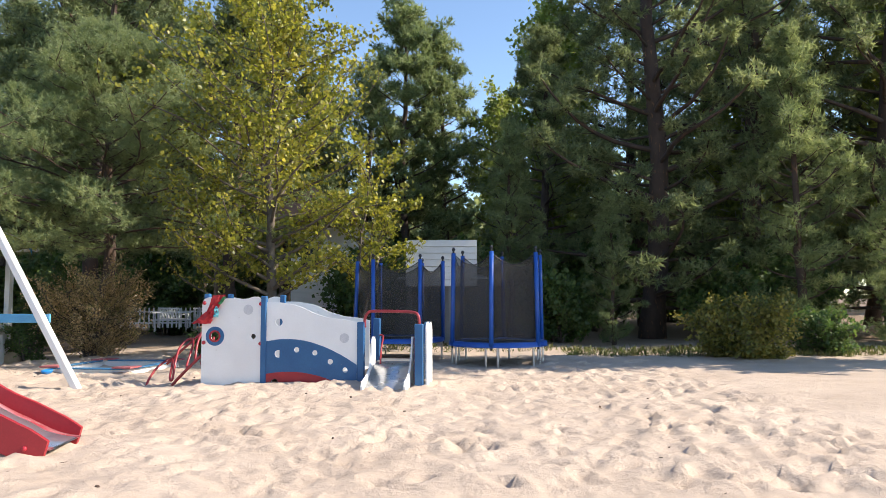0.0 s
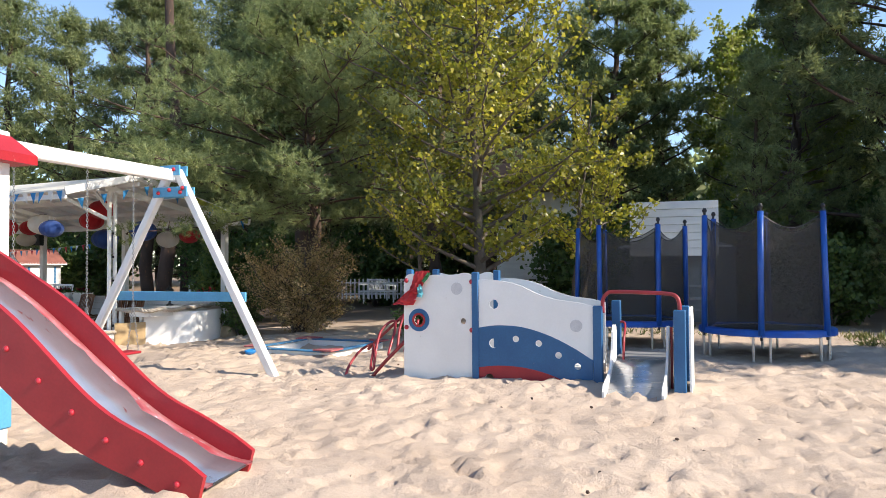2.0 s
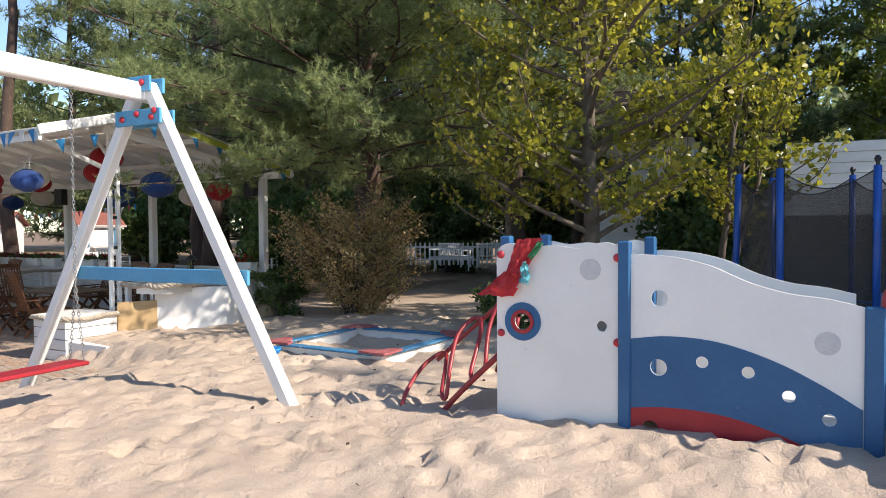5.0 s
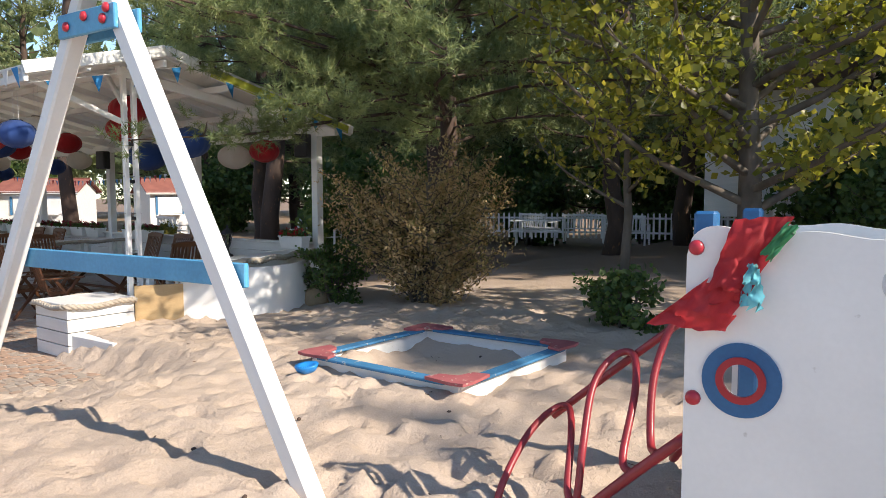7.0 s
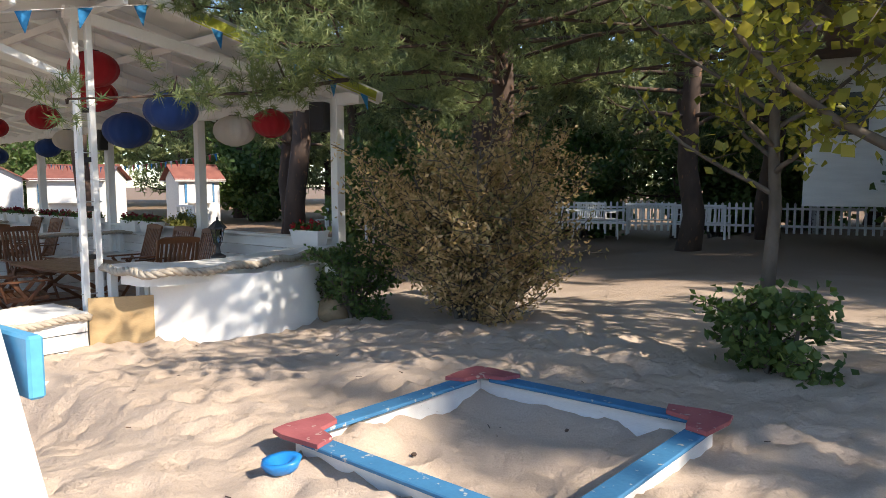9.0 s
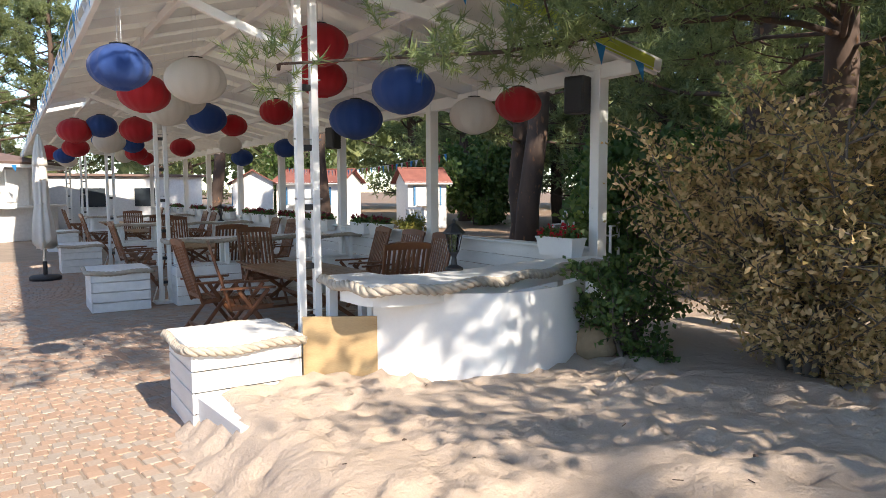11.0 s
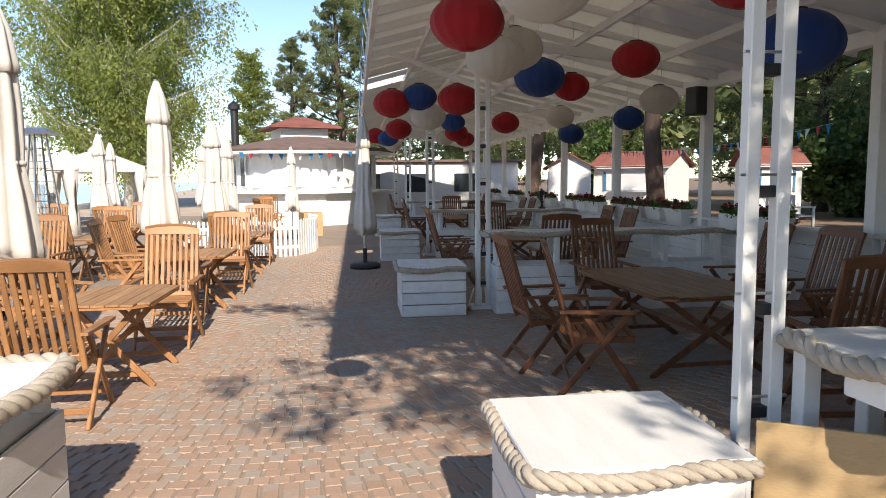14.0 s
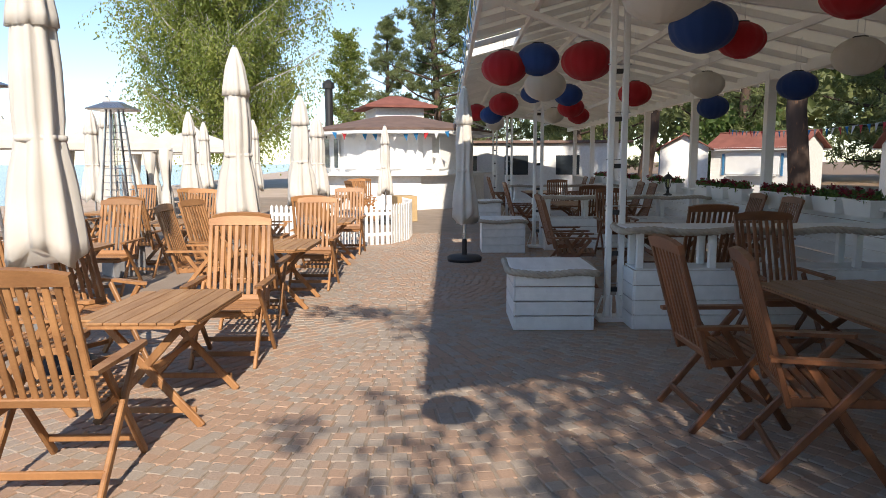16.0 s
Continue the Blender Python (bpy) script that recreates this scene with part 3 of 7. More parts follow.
for s_ in POSTS:
    part("tie_beam", Geo().beam(at(s_, -0.12, 3.2), at(s_, 3.4, 2.72), 0.06, 0.12), M_WHITE, roof)
    part("knee_brace", Geo().beam(at(s_ + 0.05, -0.05, 2.55), at(s_ + 0.05, -1.2, 2.97), 0.045, 0.07), M_WHITE, roof)
    part("knee_brace", Geo().beam(at(s_, 0.0, 2.7), at(s_ + 0.75, 0.15, 3.28), 0.045, 0.07), M_WHITE, roof)
part("verge_board", Geo().beam(at(END_S - 0.03, FRONT_O, FRONT_Z), at(END_S - 0.03, RIDGE_O, RIDGE_Z), 0.025, 0.14), M_WHITE, roof)
part("verge_board", Geo().beam(at(END_S - 0.03, RIDGE_O, RIDGE_Z), at(END_S - 0.03, BACK_O, BACK_Z), 0.025, 0.14), M_WHITE, roof)

# back wall of boards, with its cap
wall_back = thing("wall_back", "low wall of white horizontal boards behind the tables", "wall", kind="structure")
for bay in range(8):
    a_, e_ = BACKS[bay] + 0.07, BACKS[bay + 1] - 0.07
    for r_ in range(7):
        z_ = PZ + 0.08 + r_ * 0.165
        part("board", Geo().box((e_ - a_, 0.024, 0.158), pav((a_ + e_) / 2, 3.42 + 0.004 * ((bay + r_) % 3), z_), 0.004), M_WHITE_WOOD, wall_back)
    part("cap", Geo().box((e_ - a_, 0.2, 0.035), pav((a_ + e_) / 2, 3.42, PZ + 1.17), 0.005), M_WHITE_WOOD, wall_back)


def planter(s, o, w=0.84, d=0.84, h=0.64, label="white plank planter box with a lid edged in thick rope"):
    """Box whose near left corner is at s, o."""
    th = thing("planter_box", label, "planter", pav(s + w / 2, o + d / 2), "rope-edged boxes")
    rows = 4
    bh = h / rows
    for r in range(rows):
        z = bh * (r + 0.5)
        for y, sz in ((-d / 2, 0), (d / 2, 0)):
            part("board", Geo().box((w, 0.022, bh - 0.011), pose(0, y + (0.011 if y < 0 else -0.011), z), 0.004), M_WHITE_WOOD, th)
        for x in (-w / 2, w / 2):
            part("board", Geo().box((0.022, d - 0.046, bh - 0.011), pose(x + (0.011 if x < 0 else -0.011), 0, z), 0.004), M_WHITE_WOOD, th)
    part("lid", Geo().box((w + 0.03, d + 0.03, 0.03), pose(0, 0, h + 0.016), 0.006), M_WHITE_WOOD, th)
    k = 0.03
    ring = []
    for cx, cy in ((-1, -1), (1, -1), (1, 1), (-1, 1)):
        ring.append((cx * (w / 2 + k), cy * (d / 2 + k), h - 0.012))
    ring2 = []
    for i in range(4):
        a, b = Vector(ring[i]), Vector(ring[(i + 1) % 4])
        for j in range(6):
            p = a.lerp(b, j / 6)
            p.z += 0.018 * math.sin(i * 1.7 + j * 1.3)
            ring2.append(p)
    part("rope", rope_geo(ring2, 0.036, closed=True), M_ROPE, th, smooth_faces=True)
    return th


planter(-0.31, -1.02, 0.84, 0.86, 0.65)
planter(5.97, -1.11, 0.86, 0.84, 0.62)
planter(12.15, -1.14, 0.86, 0.84, 0.62)
planter(18.75, -1.1, 0.86, 0.84, 0.62)

# timber edging that holds the sand back beside the first box
solid("sand_edging", Geo().box((0.85, 0.16, 0.34), pose(0, 0, 0.15), 0.008), M_WHITE_WOOD, "white plank edging half buried in sand", "edging", m=pose(-11.0, 13.22, -0.48, 0, 1.5, -1))

# the box on the other side of the lane, with a raised top
lb = thing("planter_box", "large white box with a raised rope-edged top on short legs", "planter", pav(0.28, -3.85), "rope-edged boxes")
for r in range(4):
    for y in (-0.78, 0.78):
        part("board", Geo().box((0.76, 0.024, 0.168), pose(0, y, 0.086 + r * 0.174), 0.004), M_WHITE_WOOD, lb)
    for x in (-0.39, 0.39):
        part("board", Geo().box((0.024, 1.53, 0.168), pose(x, 0, 0.086 + r * 0.174), 0.004), M_WHITE_WOOD, lb)
part("inner_board", Geo().box((0.74, 1.5, 0.02), pose(0, 0, 0.69), 0.004), M_WHITE_WOOD, lb)
for x in (-0.34, 0.34):
    for y in (-0.7, 0.0, 0.7):
        part("leg", Geo().box((0.075, 0.075, 0.18), pose(x, y, 0.79), 0.005), M_WHITE, lb)
for x in (-0.385, 0.385):
    part("rail", Geo().box((0.03, 1.56, 0.07), pose(x, 0, 0.86), 0.004), M_WHITE, lb)
for x in (-0.27, 0.0, 0.27):
    part("top_board", Geo().box((0.262, 1.6, 0.03), pose(x, 0, 0.905), 0.005), M_WHITE_WOOD, lb)
part("rope", rope_geo([(-0.43, -0.82, 0.905), (0.0, -0.85, 0.885), (0.43, -0.82, 0.91), (0.45, 0, 0.885), (0.43, 0.82, 0.905), (0, 0.85, 0.89), (-0.43, 0.82, 0.91), (-0.45, 0, 0.89)], 0.045, 4.2, closed=True), M_ROPE, lb, smooth_faces=True)


# curved counter at the gable end
def bend(pts, k=8):
    """A soft line through the points (Catmull-Rom)."""
    p = [Vector(q) for q in pts]
    p = [2 * p[0] - p[1]] + p + [2 * p[-1] - p[-2]]
    out = []
    for i in range(1, len(p) - 2):
        for j in range(k):
            t = j / k
            a, b, c, d = p[i - 1:i + 3]
            out.append(0.5 * ((2 * b) + (c - a) * t + (2 * a - 5 * b + 4 * c - d) * t * t + (3 * b - a - 3 * c + d) * t ** 3))
    return out + [p[-2]]


TOPZ = 0.66
front_line = bend([(-0.02, 0.12, 0), (-0.5, 0.12, 0), (-0.98, 0.24, 0), (-1.02, 0.95, 0), (-0.88, 1.6, 0), (-0.62, 2.3, 0), (-0.45, 2.85, 0), (-0.35, 3.3, 0)])
counter = thing("bar_counter", "curved white-painted bar counter edged with rope", "counter")
outline = [at(p.x, p.y) for p in front_line] + [at(p[0], p[1]) for p in ((-0.02, 3.3), (-0.02, 2.9), (-0.12, 2.2), (-0.32, 1.5), (-0.4, 0.95), (-0.3, 0.62), (-0.02, 0.58))]
part("countertop", Geo().slab([(p.x, p.y) for p in outline], TOPZ - 0.045, TOPZ), M_WHITE_WOOD, counter)
rp = [at(p.x - 0.02, p.y, TOPZ - 0.03 + 0.02 * math.sin(i * 0.8)) for i, p in enumerate(front_line)]
part("rope", rope_geo(rp, 0.042, 4.5), M_ROPE, counter, smooth_faces=True)
sk = [at(p.x + 0.10, p.y + 0.03) for p in front_line[8:]]
sk_in = [at(p.x + 0.12, p.y + 0.035) for p in front_line[8:]]
k_ = len(sk)
rows_ = [Vector((p.x, p.y, z)) for line_, z in ((sk, TOPZ - 0.17), (sk, TOPZ - 0.05), (sk_in, TOPZ - 0.05), (sk_in, TOPZ - 0.17)) for p in line_]
part("apron", Geo().add(rows_, [(a * k_ + i, a * k_ + i + 1, ((a + 1) % 4) * k_ + i + 1, ((a + 1) % 4) * k_ + i) for a in range(4) for i in range(k_ - 1)]), M_WHITE, counter)
for s_, o_ in ((-0.1, 0.2), (-0.1, 0.5), (-0.45, 0.42), (-0.3, 2.6), (-0.45, 1.6)):
    part("leg", Geo().box((0.08, 0.08, TOPZ - PZ - 0.05), pav(s_, o_, (TOPZ + PZ - 0.05) / 2), 0.005), M_WHITE, counter)
pl_line = bend([(-0.58, 0.36, 0), (-0.92, 0.8, 0), (-1.2, 1.25, 0), (-1.14, 1.85, 0), (-0.85, 2.45, 0)])
pnl = Geo()
inner = [Vector((p.x + 0.014, p.y + 0.004, 0)) for p in pl_line]
rows_ = []
for line_, z_ in ((pl_line, -0.4), (pl_line, 0.56), (inner, 0.56), (inner, -0.4)):
    rows_ += [at(p.x, p.y, z_) for p in line_]
n_ = len(pl_line)
pnl.add(rows_, [(a * n_ + i, a * n_ + i + 1, ((a + 1) % 4) * n_ + i + 1, ((a + 1) % 4) * n_ + i) for a in range(4) for i in range(n_ - 1)] + [(0, n_, 2 * n_, 3 * n_), (n_ - 1, 4 * n_ - 1, 3 * n_ - 1, 2 * n_ - 1)])
panel = solid("curved_panel", pnl, M_WHITE, "bent white hardboard sheet in front of the counter", "panel", smooth_faces=False)
pa, pb = at(-0.29, -0.14), at(-0.60, 0.38)
brd = Geo()
dd = (pb - pa).normalized()
brd.box(((pb - pa).length, 0.018, 0.78), Matrix.Translation((pa + pb) / 2 + Vector((0, 0, -0.02))) @ Matrix.Rotation(math.atan2(dd.y, dd.x), 4, "Z"), 0.003)
solid("plywood_board", brd, M_PLY, "raw plywood board standing in the sand between box and counter", "board")

st = Geo()
st.lathe([(0.02, 0), (0.16, 0.03), (0.2, 0.14), (0.17, 0.27), (0.06, 0.36)], 14, wave=lambda a, i: 1 + 0.12 * math.sin(3 * a + i) + 0.06 * math.sin(5 * a))
sp = at(-1.02, 2.42)
solid("boulder", st, M_STONE, "tan boulder at the foot of the bush", "stone", m=pose(sp.x, sp.y, -0.2), smooth_faces=True)


# counters that divide the bays
def divider(s):
    th = thing("divider_counter", "white plank counter with a rope along its edge, between the bays", "counter", pav(s + 0.25, 1.7), "divider counters")
    for r in range(4):
        part("board", Geo().box((0.024, 3.1, 0.15), pose(0.2, 0, 0.08 + r * 0.157), 0.004), M_WHITE_WOOD, th)
        part("board", Geo().box((0.4, 0.024, 0.15), pose(0, -1.56, 0.08 + r * 0.157), 0.004), M_WHITE_WOOD, th)
    part("shelf", Geo().box((0.42, 3.1, 0.02), pose(0, 0, 0.64), 0.004), M_WHITE_WOOD, th)
    for y in (-1.5, -0.75, 0.0, 0.75, 1.5):
        part("leg", Geo().box((0.07, 0.07, 0.39), pose(0.16, y, 0.84), 0.005), M_WHITE, th)
        part("leg", Geo().box((0.07, 0.07, 0.39), pose(-0.16, y, 0.84), 0.005), M_WHITE, th)
    part("countertop", Geo().box((0.56, 3.3, 0.04), pose(0, 0, 1.055), 0.006), M_WHITE_WOOD, th)
    pts = [(-0.28, -1.68, 1.05)] + [(0.30, -1.68 + i * 0.28, 1.045 + 0.02 * math.sin(i * 1.9)) for i in range(13)]
    part("rope", rope_geo([(-0.28, -1.69, 1.05), (0.1, -1.70, 1.035)] + pts[1:], 0.035, 5), M_ROPE, th, smooth_faces=True)


for s_ in (5.95, 12.5, 19.2):
    divider(s_)


# ---- teak furniture ----
def teak_chair(wood, label, group):
    """Folding armchair; it faces local +y, its seat's middle over the origin."""
    th = thing("teak_chair", label, "chair", None, group)
    lean = Matrix.Translation((0, -0.2, 0.42)) @ Matrix.Rotation(radians(16), 4, "X")
    bk = part("backrest", Geo().box((0.46, 0.026, 0.05), lean @ pose(0, 0, 0.05), 0.006), wood, th)
    for x in (-0.245, 0.245):
        part("stile", Geo().box((0.036, 0.03, 0.74), lean @ pose(x, 0, 0.33), 0.006), wood, bk)
    top = Geo()
    top.slab([(-0.265, 0), (0.265, 0), (0.265, 0.055), (0.16, 0.075), (0, 0.083), (-0.16, 0.075), (-0.265, 0.055)], -0.016, 0.016, lean @ pose(0, 0, 0.665) @ pose(0, 0, 0, 90))
    part("top_rail", top, wood, bk)
    for i in range(8):
        x = -0.198 + i * 0.0566
        part("slat", Geo().box((0.034, 0.014, 0.62), lean @ pose(x, 0.004 * math.cos(x * 6), 0.365), 0.004), wood, bk)
    seat = part("seat", Geo().box((0.46, 0.03, 0.04), pose(0, 0.235, 0.42), 0.004), wood, th)
    for x in (-0.24, 0.24):
        part("seat_rail", Geo().beam((x, -0.2, 0.41), (x, 0.25, 0.43), 0.024, 0.045), wood, seat)
    for i in range(8):
        y = -0.17 + i * 0.058
        part("slat", Geo().box((0.5, 0.045, 0.014), pose(0, y, 0.44 + 0.02 * (y + 0.2)), 0.004), wood, seat)
    for x in (-0.275, 0.275):
        part("front_leg", Geo().beam((x, -0.30, 0.0), (x, 0.20, 0.62), 0.028, 0.045, 0.006), wood, th)
        part("back_leg", Geo().beam((x * 0.9, 0.30, 0.0), (x * 0.9, -0.12, 0.62), 0.028, 0.045, 0.006), wood, th)
        arm = Geo()
        arm.slab([(-0.025, -0.30), (0.025, -0.30), (0.034, 0.1), (0.03, 0.25), (0, 0.28), (-0.03, 0.25), (-0.034, 0.1)], 0.0, 0.022, pose(x * 1.04, 0, 0.625))
        part("armrest", arm, wood, th)
    part("stretcher", Geo().box((0.55, 0.022, 0.04), pose(0, -0.22, 0.11), 0.004), wood, th)
    part("stretcher", Geo().box((0.5, 0.022, 0.04), pose(0, 0.24, 0.11), 0.004), wood, th)
    return th


def teak_table(w, d, name_label="rectangular folding teak table on crossed legs", group="teak tables", top=M_TEAKTOP, wood=M_TEAK):
    th = thing("teak_table", name_label, "table", None, group)
    c = 0.14
    n = 7
    tp = part("tabletop", Geo().slab([(-w / 2 + c, -d / 2), (w / 2 - c, -d / 2), (w / 2, -d / 2 + c), (w / 2, d / 2 - c), (w / 2 - c, d / 2), (-w / 2 + c, d / 2), (-w / 2, d / 2 - c), (-w / 2, -d / 2 + c)], 0.708, 0.726), wood, th)
    for i in range(n):
        y = -d / 2 + (i + 0.5) * d / n
        cut = c if i in (0, n - 1) else 0.02
        part("board", Geo().box((w - cut * 1.4, d / n - 0.006, 0.018), pose(0, y, 0.737), 0.003), top, tp)
    for x in (-w / 2 + 0.22, w / 2 - 0.22):
        part("leg", Geo().beam((x, -d / 2 + 0.03, 0), (x + 0.03, d / 2 - 0.12, 0.71), 0.03, 0.055, 0.006), wood, th)
        part("leg", Geo().beam((x + 0.04, d / 2 - 0.03, 0), (x, -d / 2 + 0.12, 0.71), 0.03, 0.055, 0.006), wood, th)
        part("foot_rail", Geo().box((0.03, d * 0.8, 0.04), pose(x, 0, 0.10), 0.004), wood, th)
    part("stretcher", Geo().box((w - 0.5, 0.03, 0.045), pose(0, 0, 0.36), 0.004), wood, th)
    return th


chairs = [
    # s, o, turn: 90 faces along the pavilion, 0 its back
    (2.62, -3.9, 92), (4.95, -3.72, -88), (3.75, -4.75, 8), (4.75, -4.85, -28),
    (6.35, -3.9, 92), (8.55, -3.7, -91), (7.4, -4.85, 4), (8.3, -4.9, -12),
    (9.9, -3.9, 90), (12.2, -3.75, -90), (10.9, -4.9, 0), (5.9, -6.4, 90), (8.2, -6.4, -90),
    (9.7, -6.6, 85), (11.9, -6.6, -95), (13.2, -6.9, 80), (15.3, -7.0, -85), (6.6, -8.3, 90), (9.2, -8.4, -90), (12.0, -8.9, 85), (14.6, -8.9, -90),
    (18.4, -4.2, 30), (19.8, -4.4, -60), (21.2, -4.6, 100),
]
roof_chairs = [
    (3.55, 0.10, 2), (2.78, 0.32, -12), (5.35, 1.35, -88), (2.6, 2.62, 178), (3.5, 2.68, 184), (1.75, 1.8, 84), (4.6, 2.7, 176),
    (8.7, 0.0, -8), (9.7, 0.05, 2), (11.6, 1.3, -90), (8.6, 2.6, 180), (9.8, 2.65, 178), (7.4, 1.3, 90),
    (15.3, 0.0, 0), (16.2, 0.05, 4), (18.1, 1.3, -90), (15.2, 2.6, 180), (16.4, 2.65, 180), (14.1, 1.3, 90),
    (21.8, 0.0, 0), (22.8, 0.0, 0), (22.0, 2.6, 180), (23.2, 2.6, 180),
]
# one armchair in two woods: sunlit tone outside, shade painted in under the roof
for seats, wood_, label_, group_ in ((chairs, M_TEAK, "folding teak armchair with a tall slatted back, in the lighter sunlit colour", "teak chairs in the sun"),
                                    (roof_chairs, M_TEAK_SHADED, "folding teak armchair with a tall slatted back, coloured darker for roof shade", "chairs under the roof")):
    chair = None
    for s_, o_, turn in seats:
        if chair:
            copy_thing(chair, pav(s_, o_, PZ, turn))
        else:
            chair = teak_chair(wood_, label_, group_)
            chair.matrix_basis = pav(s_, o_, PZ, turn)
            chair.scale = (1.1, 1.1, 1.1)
small_table = teak_table(1.2, 0.8)
small_table.matrix_basis = pav(3.78, -3.8)
for s_, o_, turn in ((7.45, -3.85, 0), (11.0, -3.85, 2), (7.05, -6.4, 0), (10.8, -6.6, -3), (14.25, -6.95, 4), (7.9, -8.35, 0), (13.3, -8.9, 0), (19.9, -5.2, 0)):
    copy_thing(small_table, pav(s_, o_, PZ, turn))
# its wood colours carry the roof's shade too
big_table = teak_table(2.0, 1.15, "long teak table with clipped corners, coloured darker for roof shade", "tables under the roof", M_TABLE_SHADED, M_TEAK_SHADED)
big_table.matrix_basis = pav(3.75, 1.4, PZ, 3)
for s_ in (9.4, 15.8, 22.4):
    copy_thing(big_table, pav(s_, 1.35))


# ---- umbrellas, heaters ----
def umbrella(p, h, seed, spread=0.19, low=0.75, base=True, grey=False):
    rnd = random.Random(seed)
    th = thing("folded_umbrella", "closed cream canvas parasol tied round its pole", "parasol", pose(p[0], p[1], PZ), "closed parasols")
    part("pole", Geo().tube([(0, 0, 0.02), (0, 0, h + 0.05)], 0.024, 10), M_STEEL, th)
    n = 40
    ph = [rnd.uniform(0, 6.28) for _ in range(4)]
    prof = []
    for i in range(19):
        t = i / 18
        prof.append((spread * float(np.interp(t, (0, 0.1, 0.25, 0.38, 0.44, 0.6, 0.78, 0.9, 1.0), (1.0, 0.97, 0.84, 0.60, 0.64, 0.63, 0.52, 0.38, 0.07))), low + (h - low) * t))

    def fold(a, i):
        t = i / 18
        return 1 + (0.20 - 0.1 * t) * math.sin(8 * a + ph[0] + 0.5 * math.sin(i * 0.4)) + 0.09 * math.sin(3 * a + ph[1] + i * 0.15) + (0.05 * math.sin(13 * a + ph[2]))
    g = Geo()
    g.lathe(prof, n, wave=fold)
    g.v = [(x, y, z + (0.10 * math.sin(3 * math.atan2(y, x) + ph[3]) * max(0, 1 - (z - low) / 0.35))) for x, y, z in g.v]
    part("canopy", g, M_CANVAS, th, smooth_faces=True)
    cap = Geo().lathe([(spread * 0.66, h - (h - low) * 0.27), (spread * 0.63, h - (h - low) * 0.23), (spread * 0.45, h - (h - low) * 0.1), (0.035, h + 0.02)], n, wave=lambda a, i: 1 + 0.13 * math.sin(8 * a + ph[0]))
    part("top_flap", cap, M_CANVAS, th, smooth_faces=True)
    tz = low + (h - low) * 0.38
    part("tie", Geo().lathe([(spread * 0.63, tz - 0.025), (spread * 0.66, tz), (spread * 0.63, tz + 0.025)], n, wave=lambda a, i: 1 + 0.14 * math.sin(8 * a + ph[0])), M_CANVAS, th, smooth_faces=True)
    if base:
        part("base", Geo().lathe([(0.30, 0.0), (0.31, 0.07), (0.27, 0.10), (0.06, 0.115)], 28), M_RUBBER, th, "round black weighted base", True)
        part("sleeve", Geo().lathe([(0.045, 0.1), (0.045, 0.38), (0.03, 0.40)], 14), M_RUBBER, th)
    return th


umbrella((-16.75, 9.70), 3.05 - PZ, 1, 0.275, 1.0)
umbrella((-20.3, 10.66), 2.78 - PZ, 2, 0.25, 1.0)
umbrella((-24.4, 11.15), 2.55 - PZ, 3, 0.25, 1.0)
umbrella((-28.0, 11.25), 2.42 - PZ, 4, 0.26, 1.0)
up = at(11.1, -1.5)
umbrella((up.x, up.y), 2.55 - PZ, 5, 0.2, 0.75)
umbrella((-30.5, 13.0), 2.3 - PZ, 6, 0.2, 0.9)
for i_, (x_, y_) in enumerate(((-24.5, 7.6), (-29.0, 8.0), (-33.0, 9.0), (-27.5, 6.2), (-33.5, 7.4), (-36.0, 10.0))):
    umbrella((x_, y_), 2.5 - PZ + 0.05 * (i_ % 3), 20 + i_, 0.24, 0.95)


def heater(p, turn):
    th = thing("patio_heater", "tall pyramid patio heater with a flat steel hood", "heater", pose(p[0], p[1], PZ, 0, 0, turn), "patio heaters")
    part("cabinet", Geo().box((0.5, 0.5, 0.78), pose(0, 0, 0.39), 0.01), M_GREYWALL, th)
    for sx in (-1, 1):
        for sy in (-1, 1):
            part("upright", Geo().beam((sx * 0.23, sy * 0.23, 0.78), (sx * 0.09, sy * 0.09, 2.55), 0.03, 0.03, 0.004), M_STEEL, th)
    for i in range(14):
        z = 0.9 + i * 0.11
        k = 0.225 - 0.14 * (z - 0.78) / 1.77
        part("guard_wire", Geo().tube([(-k, -k, z), (k, -k, z), (k, k, z), (-k, k, z)], 0.004, 5, closed=True), M_STEEL, th)
    g = Geo().tube([(0, 0, 0.8), (0, 0, 2.5)], 0.05, 12)
    part("tube", g, m_glass, th)
    hood = Geo().lathe([(0.42, 2.55), (0.43, 2.57), (0.18, 2.66), (0.16, 2.68)], 4)
    part("hood", hood, M_STEEL, th)
    return th


heater((-22.0, 8.55), 38)
heater((-18.6, 8.2), 20)


